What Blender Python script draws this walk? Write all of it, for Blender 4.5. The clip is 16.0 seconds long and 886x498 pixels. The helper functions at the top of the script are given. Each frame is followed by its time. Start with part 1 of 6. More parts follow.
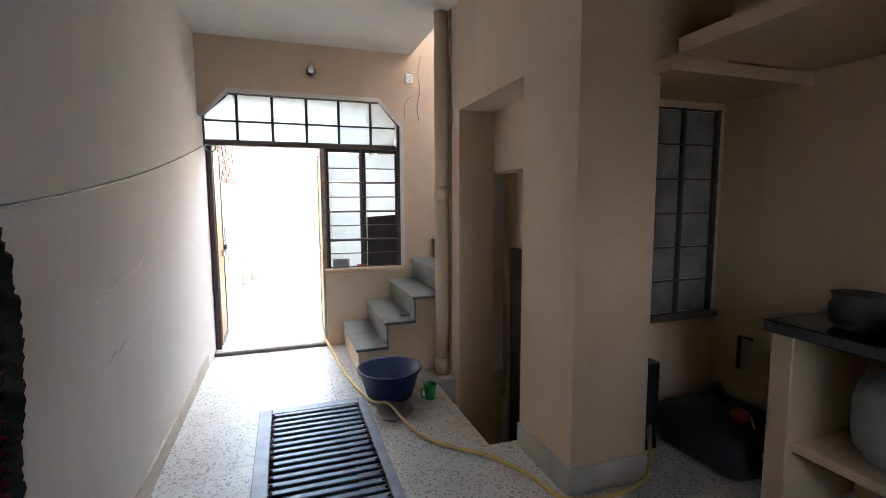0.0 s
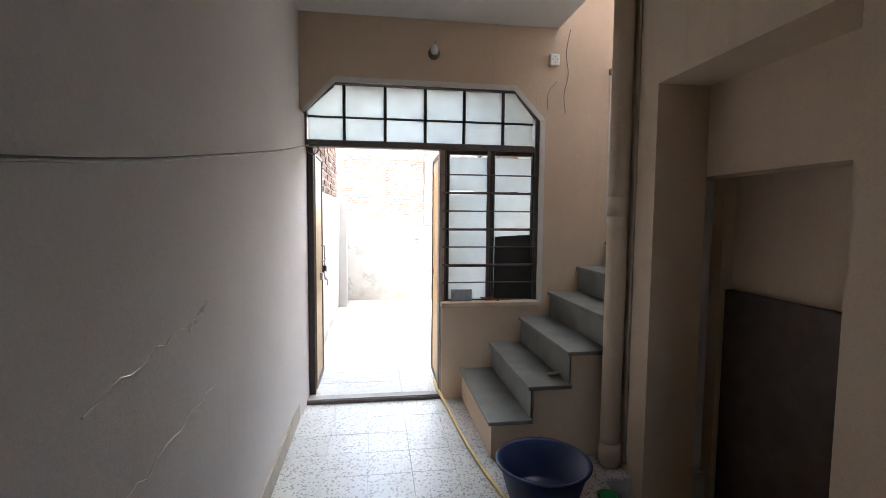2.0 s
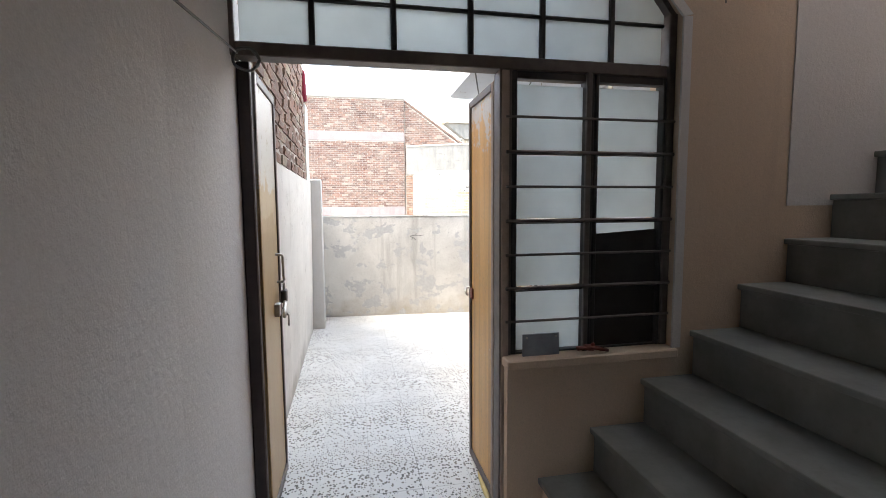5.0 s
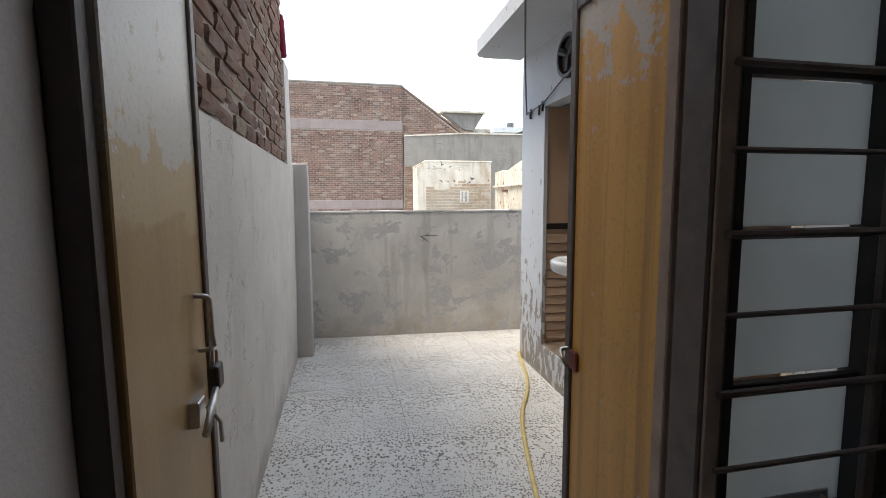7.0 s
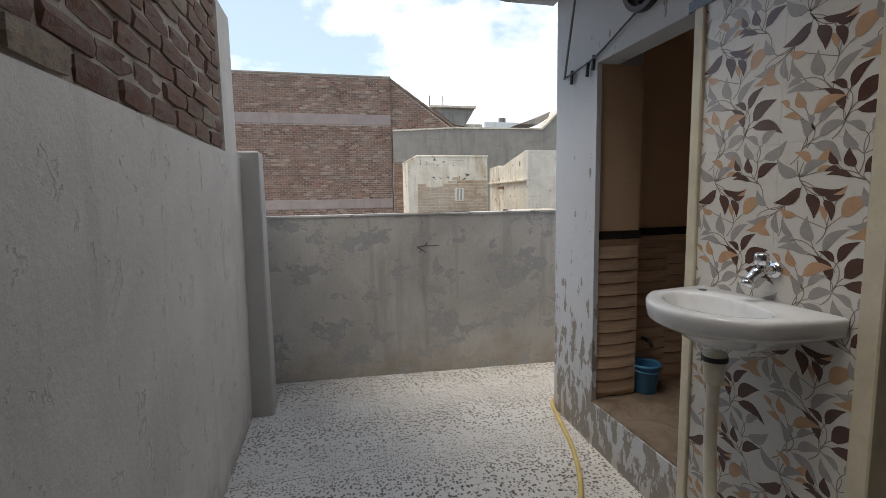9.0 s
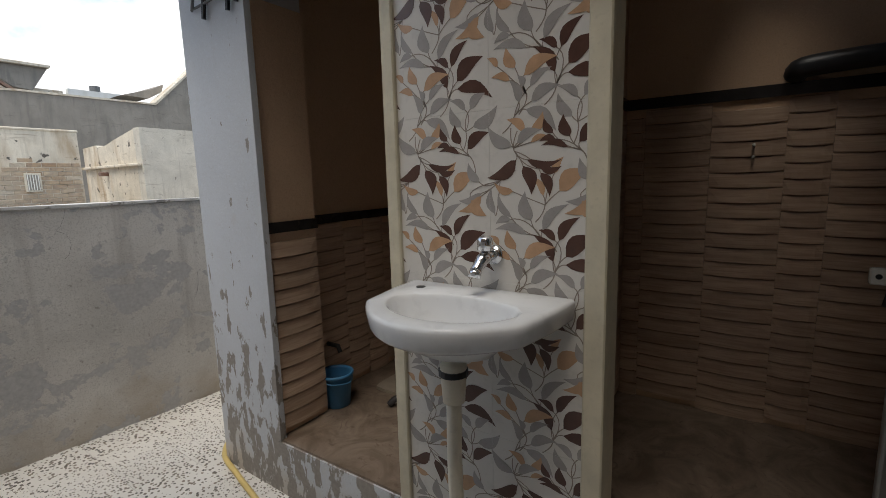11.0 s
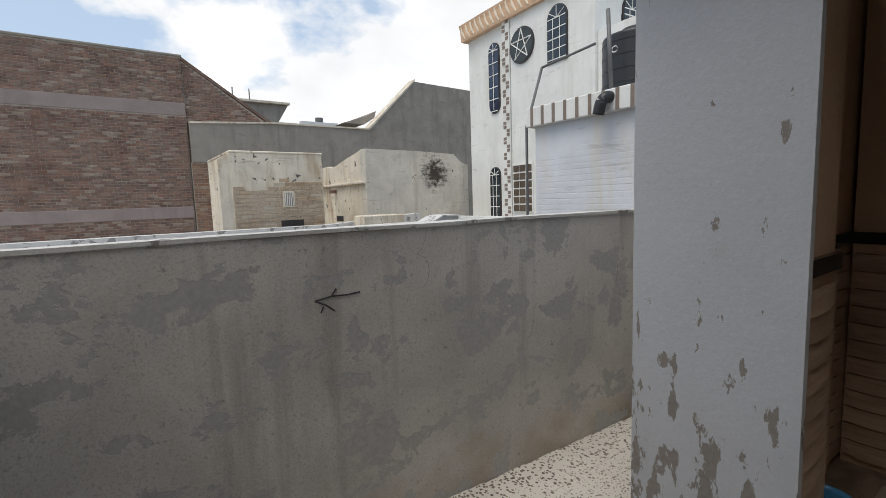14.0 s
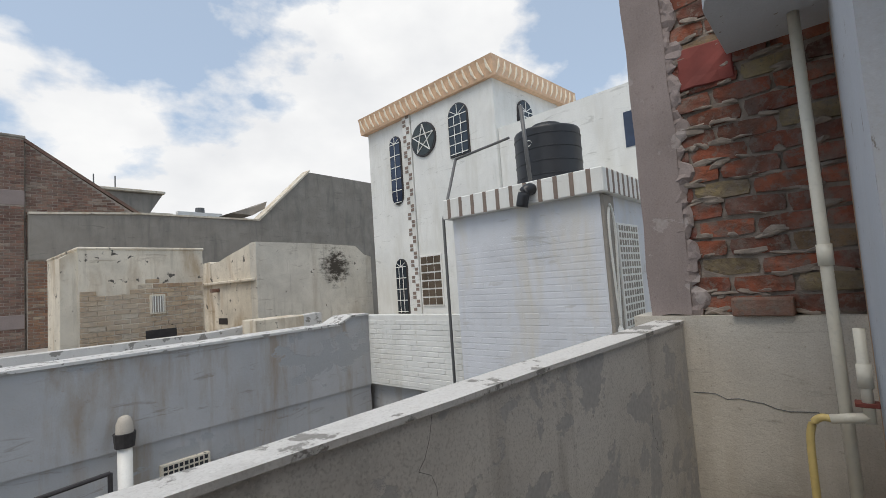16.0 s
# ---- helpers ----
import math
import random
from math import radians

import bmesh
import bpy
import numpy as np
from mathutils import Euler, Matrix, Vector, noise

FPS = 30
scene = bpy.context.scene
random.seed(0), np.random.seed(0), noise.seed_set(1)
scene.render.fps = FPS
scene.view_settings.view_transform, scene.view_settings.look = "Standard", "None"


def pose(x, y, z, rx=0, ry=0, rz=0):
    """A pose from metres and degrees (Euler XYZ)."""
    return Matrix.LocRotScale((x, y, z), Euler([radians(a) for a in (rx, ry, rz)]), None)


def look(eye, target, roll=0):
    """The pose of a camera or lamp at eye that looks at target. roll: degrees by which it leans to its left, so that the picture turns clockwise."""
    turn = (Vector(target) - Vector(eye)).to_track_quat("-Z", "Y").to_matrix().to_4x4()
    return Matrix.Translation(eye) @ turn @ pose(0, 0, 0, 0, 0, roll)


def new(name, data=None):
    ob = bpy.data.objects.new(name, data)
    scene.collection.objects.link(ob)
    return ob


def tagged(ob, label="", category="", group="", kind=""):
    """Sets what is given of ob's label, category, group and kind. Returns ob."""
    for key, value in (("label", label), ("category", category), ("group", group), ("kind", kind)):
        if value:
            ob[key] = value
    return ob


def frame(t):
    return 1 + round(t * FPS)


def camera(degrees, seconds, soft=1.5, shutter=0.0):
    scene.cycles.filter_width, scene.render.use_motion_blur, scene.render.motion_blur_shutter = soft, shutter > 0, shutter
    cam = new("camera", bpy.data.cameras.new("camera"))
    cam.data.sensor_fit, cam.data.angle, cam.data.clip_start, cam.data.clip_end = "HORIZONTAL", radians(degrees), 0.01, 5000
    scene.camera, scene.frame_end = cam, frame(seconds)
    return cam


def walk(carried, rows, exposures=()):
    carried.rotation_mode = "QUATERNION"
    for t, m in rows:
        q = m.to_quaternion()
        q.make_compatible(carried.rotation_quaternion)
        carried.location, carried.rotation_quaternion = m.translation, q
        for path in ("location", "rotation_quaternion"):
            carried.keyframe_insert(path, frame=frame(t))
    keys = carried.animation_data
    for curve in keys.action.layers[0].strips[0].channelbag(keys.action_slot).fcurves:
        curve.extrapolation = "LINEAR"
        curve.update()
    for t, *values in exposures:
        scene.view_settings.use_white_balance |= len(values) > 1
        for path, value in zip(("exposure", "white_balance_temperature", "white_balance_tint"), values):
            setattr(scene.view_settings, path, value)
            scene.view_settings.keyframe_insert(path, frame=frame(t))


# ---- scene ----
cam = camera(87.9, 16.0, soft=0.5)
METRES, EYE, TILT, LEAN, TURN = 7.8, 1.44, 0.0, 0.0, -19.0
ROWS = [
    (0.0, 0.0, 0.0, 0.0, -0.03, -5.94, 0.25),
    (0.5, -0.0187, 0.0293, -0.0008, 4.12, -5.12, 0.82),
    (1.0, -0.0348, 0.0589, 0.0007, 5.25, -5.09, 0.6),
    (1.5, -0.0495, 0.0932, -0.0008, 7.66, -4.17, 0.09),
    (2.0, -0.0633, 0.1289, 0.0004, 10.75, -4.07, -0.5),
    (2.5, -0.0799, 0.1624, -0.0021, 11.7, -4.26, -0.33),
    (3.0, -0.0955, 0.1955, -0.0022, 10.42, -4.7, -0.69),
    (5.5, -0.1614, 0.3714, -0.0051, 7.7, -5.38, 0.48),
    (6.0, -0.1716, 0.4074, -0.0044, 7.95, -5.96, 0.48),
    (6.5, -0.1848, 0.4408, -0.0054, 7.71, -6.07, 0.43),
    (7.0, -0.1976, 0.4738, -0.0047, 7.19, -5.97, 0.32),
    (7.5, -0.2059, 0.508, -0.0039, 7.04, -5.98, 0.67),
    (8.0, -0.2135, 0.541, -0.0028, 7.36, -6.15, 1.01),
    (10.5, -0.2285, 0.6688, -0.0051, -15.74, -6.86, 0.68),
    (11.0, -0.224, 0.6785, -0.0065, -37.27, -8.73, 1.57),
    (11.5, -0.2236, 0.6833, -0.0052, -52.29, -8.65, 2.18),
    (12.0, -0.233, 0.6951, -0.0048, -49.05, -8.05, 0.78),
    (12.5, -0.25, 0.7218, -0.006, -35.13, -7.86, -0.47),
    (13.0, -0.2671, 0.7551, -0.0063, -21.06, -7.44, 1.45),
    (13.5, -0.2861, 0.7874, -0.005, -14.05, -7.02, 1.47),
    (14.0, -0.2985, 0.8163, -0.0043, -16.96, -6.15, 1.94),
    (14.5, -0.2998, 0.8434, -0.0006, -23.65, -6.29, 2.7),
    (15.0, -0.2978, 0.8748, 0.0018, -26.73, -4.33, 3.43),
    (15.5, -0.296, 0.905, 0.0111, -28.76, -0.45, 3.37),
    (16.0, -0.2978, 0.9308, 0.0177, -30.14, 4.05, 3.92),
]
EXPOSURES = [(0.0, 4.95), (0.5, 4.6), (1.0, 4.35), (1.5, 4.2), (2.0, 4.15), (2.5, 4.15), (3.0, 4.0), (5.5, 2.75), (6.0, 2.4), (6.5, 1.95), (7.0, 1.6), (7.5, 1.3), (8.0, 1.1),
             (10.5, 0.4), (11.0, 0.65), (11.5, 1.45), (12.0, 2.1), (12.5, 1.5), (13.0, 1.0), (13.5, 0.55), (14.0, 0.3), (14.5, 0.2), (16.0, 0.15)]
walk(cam, [(t, pose(0, 0, EYE, TILT, LEAN, TURN) @ pose(METRES * x, METRES * y, METRES * z, 90 + pitch, roll, yaw)) for t, x, y, z, yaw, pitch, roll in ROWS],
     EXPOSURES)

# ---- world and sun ----
SUN_ELEVATION, SUN_HEADING = 64.0, -100.0
world = bpy.data.worlds.new("world")
scene.world = world
world.use_nodes = True
wn, wl = world.node_tree.nodes, world.node_tree.links
wn.clear()
sky = wn.new("ShaderNodeTexSky")
sky.sky_type, sky.sun_disc = "NISHITA", False
sky.sun_elevation, sky.sun_rotation = radians(SUN_ELEVATION), radians(SUN_HEADING)
sky.air_density, sky.dust_density, sky.ozone_density = 1.0, 1.6, 1.0
coords = wn.new("ShaderNodeTexCoord")
squash = wn.new("ShaderNodeMapping")
squash.inputs["Scale"].default_value = (1.0, 1.0, 1.7)
squash.inputs["Location"].default_value = (0.35, 0.1, 0.0)
puffs = wn.new("ShaderNodeTexNoise")
puffs.inputs["Scale"].default_value, puffs.inputs["Detail"].default_value, puffs.inputs["Roughness"].default_value = 3.4, 10.0, 0.55
cover = wn.new("ShaderNodeValToRGB")
cover.color_ramp.elements[0].position, cover.color_ramp.elements[1].position = 0.525, 0.615
greys = wn.new("ShaderNodeTexNoise")
greys.inputs["Scale"].default_value, greys.inputs["Detail"].default_value = 6.0, 5.0
cloud = wn.new("ShaderNodeMix")
cloud.data_type = "RGBA"
cloud.inputs["A"].default_value, cloud.inputs["B"].default_value = (5.9, 6.05, 6.35, 1), (9.0, 8.95, 8.8, 1)
blend = wn.new("ShaderNodeMix")
blend.data_type = "RGBA"
back = wn.new("ShaderNodeBackground")
back.inputs["Strength"].default_value = 0.108
wout = wn.new("ShaderNodeOutputWorld")
wl.new(coords.outputs["Generated"], squash.inputs["Vector"])
wl.new(squash.outputs["Vector"], puffs.inputs["Vector"])
wl.new(squash.outputs["Vector"], greys.inputs["Vector"])
heap = puffs.outputs["Fac"]
for toward, near, far, gain in (((0.58, 0.69, 0.43), 0.90, 0.985, 0.13), ((0.40, 0.88, 0.26), 0.955, 0.99, 0.12), ((0.15, 0.92, 0.37), 0.985, 0.997, 0.10), ((0.80, 0.45, 0.36), 0.97, 0.995, 0.10),
                                ((0.29, 0.80, 0.52), 0.955, 0.99, -0.12), ((0.70, 0.32, 0.60), 0.95, 0.99, -0.08)):
    dot, bank, total = wn.new("ShaderNodeVectorMath"), wn.new("ShaderNodeMapRange"), wn.new("ShaderNodeMath")
    dot.operation = "DOT_PRODUCT"
    dot.inputs[1].default_value = Vector(toward).normalized()
    wl.new(coords.outputs["Generated"], dot.inputs[0])
    bank.inputs["From Min"].default_value, bank.inputs["From Max"].default_value, bank.inputs["To Max"].default_value = near, far, gain
    wl.new(dot.outputs["Value"], bank.inputs["Value"])
    wl.new(heap, total.inputs[0])
    wl.new(bank.outputs["Result"], total.inputs[1])
    heap = total.outputs[0]
wl.new(heap, cover.inputs["Fac"])
wl.new(greys.outputs["Fac"], cloud.inputs["Factor"])
wl.new(cover.outputs["Color"], blend.inputs["Factor"])
haze = wn.new("ShaderNodeMix")
haze.data_type = "RGBA"
haze.inputs["Factor"].default_value, haze.inputs["B"].default_value = 0.45, (6.2, 7.4, 8.8, 1)
wl.new(sky.outputs["Color"], haze.inputs["A"])
wl.new(haze.outputs["Result"], blend.inputs["A"])
wl.new(cloud.outputs["Result"], blend.inputs["B"])
wl.new(blend.outputs["Result"], back.inputs["Color"])
wl.new(back.outputs["Background"], wout.inputs["Surface"])

sun = new("sun", bpy.data.lights.new("sun", "SUN"))
sun.data.energy, sun.data.angle, sun.data.color = 1.6, radians(32), (1.0, 0.93, 0.82)
sun.matrix_world = look((0, 0, 0), (-math.sin(radians(SUN_HEADING)) * math.cos(radians(SUN_ELEVATION)),
                                    -math.cos(radians(SUN_HEADING)) * math.cos(radians(SUN_ELEVATION)), -math.sin(radians(SUN_ELEVATION))))


# ---- materials ----
class Paint:
    """A node material in the making, on world-space coordinates in metres."""

    def __init__(self, name, rough=0.7, metal=0.0, spec=0.5):
        self.mat = bpy.data.materials.new(name)
        self.mat.use_nodes = True
        self.n, self.l = self.mat.node_tree.nodes, self.mat.node_tree.links
        self.bsdf = self.n["Principled BSDF"]
        self.bsdf.inputs["Roughness"].default_value = rough
        self.bsdf.inputs["Metallic"].default_value = metal
        self.bsdf.inputs["Specular IOR Level"].default_value = spec
        self.pos = self.n.new("ShaderNodeNewGeometry").outputs["Position"]
        self.height = None

    def at(self, scale):
        m = self.n.new("ShaderNodeMapping")
        m.inputs["Scale"].default_value = scale if isinstance(scale, tuple) else (scale, scale, scale)
        self.l.new(self.pos, m.inputs["Vector"])
        return m.outputs["Vector"]

    def noise(self, scale, detail=5.0, rough=0.55, distort=0.0):
        t = self.n.new("ShaderNodeTexNoise")
        self.l.new(self.at(scale), t.inputs["Vector"])
        t.inputs["Scale"].default_value, t.inputs["Detail"].default_value = 1.0, detail
        t.inputs["Roughness"].default_value, t.inputs["Distortion"].default_value = rough, distort
        return t.outputs["Fac"]

    def cells(self, scale, out="Color", feature="F1"):
        t = self.n.new("ShaderNodeTexVoronoi")
        t.feature = feature
        self.l.new(self.at(scale), t.inputs["Vector"])
        t.inputs["Scale"].default_value = 1.0
        return t.outputs[out]

    def ramp(self, fac, lo, hi):
        r = self.n.new("ShaderNodeMapRange")
        r.inputs["From Min"].default_value, r.inputs["From Max"].default_value = lo, hi
        self.l.new(fac, r.inputs["Value"])
        return r.outputs["Result"]

    def maths(self, op, a, b):
        m = self.n.new("ShaderNodeMath")
        m.operation = op
        for i, v in enumerate((a, b)):
            if isinstance(v, (int, float)):
                m.inputs[i].default_value = v
            else:
                self.l.new(v, m.inputs[i])
        return m.outputs[0]

    def axis(self, which):
        s = self.n.new("ShaderNodeSeparateXYZ")
        self.l.new(self.pos, s.inputs[0])
        return s.outputs[which]

    def mix(self, fac, a, b, mode="MIX"):
        m = self.n.new("ShaderNodeMix")
        m.data_type, m.blend_type = "RGBA", mode
        for key, v in (("Factor", fac), ("A", a), ("B", b)):
            if isinstance(v, tuple):
                m.inputs[key].default_value = (*v, 1)
            elif isinstance(v, (int, float)):
                m.inputs[key].default_value = v
            else:
                self.l.new(v, m.inputs[key])
        return m.outputs["Result"]

    def jitter(self, colour, amount=0.25, island=False):
        """Brightness varied piece by piece."""
        if island:
            r = self.n.new("ShaderNodeNewGeometry").outputs["Random Per Island"]
        else:
            r = self.n.new("ShaderNodeObjectInfo").outputs["Random"]
        h = self.n.new("ShaderNodeHueSaturation")
        self.l.new(self.ramp_to(r, 1 - amount, 1 + amount), h.inputs["Value"])
        if isinstance(colour, tuple):
            h.inputs["Color"].default_value = (*colour, 1)
        else:
            self.l.new(colour, h.inputs["Color"])
        return h.outputs["Color"]

    def ramp_to(self, fac, lo, hi):
        r = self.n.new("ShaderNodeMapRange")
        r.inputs["To Min"].default_value, r.inputs["To Max"].default_value = lo, hi
        self.l.new(fac, r.inputs["Value"])
        return r.outputs["Result"]

    def done(self, colour, bump=None, strength=0.3, depth=0.01, rough=None):
        if isinstance(colour, tuple):
            self.bsdf.inputs["Base Color"].default_value = (*colour, 1)
        else:
            self.l.new(colour, self.bsdf.inputs["Base Color"])
        if bump is not None:
            b = self.n.new("ShaderNodeBump")
            b.inputs["Strength"].default_value, b.inputs["Distance"].default_value = strength, depth
            self.l.new(bump, b.inputs["Height"])
            self.l.new(b.outputs["Normal"], self.bsdf.inputs["Normal"])
        if rough is not None:
            self.l.new(rough, self.bsdf.inputs["Roughness"])
        return self.mat


def plain(name, c, rough=0.6, metal=0.0, vary=0.12, scale=9.0, bump=0.15, spec=0.5):
    """One colour with two scales of variation and fine relief."""
    p = Paint(name, rough, metal, spec)
    a = p.mix(p.ramp(p.noise(scale), 0.3, 0.7), tuple(v * (1 - vary) for v in c), tuple(min(1, v * (1 + vary)) for v in c))
    a = p.mix(p.maths("MULTIPLY", p.ramp(p.noise(scale * 6.3, 3), 0.55, 0.75), 0.35), a, tuple(v * 0.7 for v in c))
    return p.done(a, p.noise(scale * 9, 4), bump, 0.004)


def plaster(name, c, stain, amount=0.5, peel=None, peel_at=0.62, low=None, patch=1.6, bump=0.35, peel_size=5.5, peel_low=0.0, dirt=None, mould=None):
    """Painted plaster: broad patches, drips, grime, flaked paint, one patch of mould."""
    p = Paint(name, 0.85, 0.0, 0.25)
    a = p.mix(p.ramp(p.noise(patch, 6, 0.6, 0.4), 0.35, 0.7), c, tuple(v * (1 - 0.28 * amount) for v in c))
    streaks = p.ramp(p.noise((7.0, 7.0, 0.55), 5, 0.6), 0.56, 0.78)
    a = p.mix(p.maths("MULTIPLY", streaks, 0.65 * amount), a, stain)
    specks = p.ramp(p.noise(31.0, 4, 0.6), 0.64, 0.72)
    a = p.mix(p.maths("MULTIPLY", specks, 0.6 * amount), a, stain)
    a = p.mix(p.maths("MULTIPLY", p.ramp(p.noise(150.0, 3, 0.6), 0.5, 0.66), 0.22 * (0.6 + amount)), a, stain)
    a = p.mix(p.maths("MULTIPLY", p.ramp(p.noise(110.0, 3, 0.6), 0.56, 0.7), 0.35), a, tuple(min(1, v * 1.14) for v in c))
    if dirt:
        runs = p.ramp(p.maths("ADD", p.noise((2.3, 2.3, 0.5), 7, 0.65, 0.3), p.maths("MULTIPLY", p.noise(0.9, 4), 0.25)), 0.62, 0.80)
        a = p.mix(p.maths("MULTIPLY", runs, 0.7), a, dirt)
        seams = p.ramp(p.noise((1.2, 1.2, 7.0), 6, 0.7, 1.0), 0.60, 0.66)
        a = p.mix(p.maths("MULTIPLY", seams, 0.4), a, tuple(v * 0.6 for v in dirt))
    if mould:
        away = p.n.new("ShaderNodeVectorMath")
        away.operation = "DISTANCE"
        p.l.new(p.pos, away.inputs[0])
        away.inputs[1].default_value = mould[0]
        spread = p.maths("ADD", p.ramp(away.outputs["Value"], mould[1], 0.0), p.maths("MULTIPLY", p.maths("SUBTRACT", p.noise((5.0, 5.0, 9.0), 8, 0.72), 0.5), 2.6))
        a = p.mix(p.maths("MULTIPLY", p.ramp(spread, 0.30, 0.75), p.ramp(away.outputs["Value"], mould[1] * 1.3, mould[1] * 0.5)), a, (0.07, 0.06, 0.05))
    h = p.maths("ADD", p.noise(46.0, 4), p.maths("MULTIPLY", p.noise(190.0, 3), 0.4))
    if low:
        z0, z1, colour = low
        wash = p.maths("ADD", p.ramp(p.axis("Z"), z1, z0), p.maths("MULTIPLY", p.maths("SUBTRACT", p.noise(4.0, 6, 0.65), 0.5), 1.8))
        a = p.mix(p.maths("MULTIPLY", p.ramp(wash, 0.35, 0.9), 0.75), a, colour)
    if peel:
        flakes = p.noise(peel_size, 9, 0.62, 0.2)
        if peel_low:
            flakes = p.maths("ADD", flakes, p.maths("MULTIPLY", p.ramp(p.axis("Z"), 1.35, 0.1), peel_low))
        spots = p.ramp(flakes, peel_at, peel_at + 0.02)
        a = p.mix(spots, a, p.mix(p.noise(60.0, 3), peel, tuple(v * 0.6 for v in peel)))
        h = p.maths("SUBTRACT", p.maths("MULTIPLY", h, 0.5), spots)
    return p.done(a, h, bump, 0.006)


def terrazzo(name, ground, dirt, strength=1.0, gloss=(0.42, 0.7)):
    """Cast chips of dark and tan stone in pale cement, matt from wear."""
    p = Paint(name, 0.6, 0.0, 0.3)
    a = p.mix(p.maths("MULTIPLY", p.ramp(p.noise(3.0, 6, 0.6), 0.4, 0.75), 0.45), ground, dirt)
    chips, tone = p.cells((80.0, 68.0, 74.0), "Distance"), p.cells((80.0, 68.0, 74.0), "Color")
    pick = p.n.new("ShaderNodeSeparateColor")
    p.l.new(tone, pick.inputs[0])
    chip = p.mix(pick.outputs[1], (0.05, 0.044, 0.038), (0.19, 0.15, 0.11))
    ragged = p.maths("MULTIPLY", p.maths("ADD", chips, p.maths("MULTIPLY", p.maths("SUBTRACT", p.noise(180.0, 2), 0.5), 0.35)), p.ramp_to(pick.outputs[2], 0.75, 2.0))
    here = p.maths("MULTIPLY", p.ramp(ragged, 0.49, 0.41), p.ramp(pick.outputs[0], 0.88, 0.86))
    a = p.mix(p.maths("MULTIPLY", here, 0.92 * strength), a, chip)
    return p.done(p.jitter(a, 0.035), p.noise(30.0, 4), 0.06, 0.003, p.ramp_to(p.noise(5.0, 5), *gloss))


def brick_piece(name, c1, c2, pale, island=False, wash=0.0, soot=0.0):
    p = Paint(name, 0.9, 0.0, 0.2)
    rnd = (p.n.new("ShaderNodeNewGeometry").outputs["Random Per Island"] if island
           else p.n.new("ShaderNodeObjectInfo").outputs["Random"])
    a = p.mix(rnd, c1, c2)
    a = p.mix(p.ramp(p.maths("FRACT", p.maths("MULTIPLY", rnd, 7.31), 0), 0.88, 0.92), a, pale)
    a = p.mix(p.maths("MULTIPLY", p.ramp(p.noise(11.0, 7, 0.68), 0.44, 0.68), 0.75), a, (0.25, 0.205, 0.175))
    a = p.mix(p.maths("MULTIPLY", p.ramp(p.noise(70.0, 3), 0.6, 0.7), 0.5), a, (0.07, 0.04, 0.035))
    if soot:
        a = p.mix(p.maths("MULTIPLY", p.ramp(p.noise(3.4, 6, 0.65), 0.42, 0.62), soot), a, (0.062, 0.046, 0.038))
        a = p.mix(p.maths("MULTIPLY", p.ramp(p.noise(26.0, 7, 0.7), 0.52, 0.60), 0.7), a, (0.19, 0.16, 0.135))
    if wash:
        a = p.mix(p.maths("MULTIPLY", p.ramp(p.noise(1.1, 6, 0.6), 0.4, 0.65), wash), a, (0.5, 0.44, 0.36))
    return p.done(a, p.noise(42.0, 6, 0.7), 0.7, 0.012)


M_HALL = plaster("cream_distemper", (0.70, 0.545, 0.41), (0.42, 0.33, 0.25), 0.36)
M_LEFT = plaster("greyed_white_distemper", (0.70, 0.665, 0.65), (0.5, 0.46, 0.45), 0.25)
M_CEIL = plaster("white_ceiling_paint", (0.74, 0.72, 0.69), (0.5, 0.46, 0.42), 0.25)
M_DADO = plaster("skirting_terrazzo", (0.58, 0.53, 0.46), (0.3, 0.25, 0.2), 0.9)
M_PARA = plaster("grey_cement_render", (0.66, 0.635, 0.59), (0.22, 0.20, 0.175), 1.0, (0.57, 0.56, 0.545), 0.545, (0.02, 0.5, (0.40, 0.34, 0.26)), 2.2, 0.4, (4.2, 4.2, 5.2))
M_YWALL = plaster("whitewashed_render", (0.68, 0.645, 0.60), (0.44, 0.385, 0.33), 0.6, (0.77, 0.73, 0.68), 0.60, (0.05, 0.35, (0.36, 0.33, 0.29)), 2.5, 0.6, (9.0, 9.0, 6.0))
M_POST = plaster("post_render", (0.55, 0.54, 0.52), (0.3, 0.27, 0.24), 0.5, None, 0.6, (0.05, 0.5, (0.4, 0.37, 0.33)))
M_WC = plaster("bluish_white_paint", (0.54, 0.56, 0.59), (0.44, 0.42, 0.40), 0.4, (0.34, 0.31, 0.28), 0.65, (0.02, 0.45, (0.47, 0.40, 0.31)), 1.6, 0.35, (19.0, 19.0, 8.0), 0.19)
M_TOP = plaster("flaking_parapet_top", (0.66, 0.65, 0.63), (0.3, 0.28, 0.26), 0.6, (0.34, 0.33, 0.31), 0.56)
M_TERR = terrazzo("white_terrazzo_tile", (0.66, 0.635, 0.595), (0.53, 0.485, 0.42))
# hall chips are faded to put the glare on this floor into colour
M_TERRIN = terrazzo("hall_terrazzo_tile", (0.68, 0.655, 0.615), (0.48, 0.43, 0.36), 0.6, (0.22, 0.5))
M_JOINT = plain("cement_joint", (0.50, 0.47, 0.43), 0.9)
M_FRAME = plain("brown_steel_paint", (0.135, 0.108, 0.098), 0.5, 0.0, 0.2, 20)
M_JAMB = plain("dark_brown_jamb_paint", (0.045, 0.03, 0.028), 0.5, 0.0, 0.2, 20)
M_BLACKSTEEL = plain("dark_steel", (0.05, 0.045, 0.045), 0.5, 0.3, 0.2, 20)
M_STEEL = plain("worn_steel", (0.5, 0.48, 0.45), 0.38, 0.9, 0.2, 30)
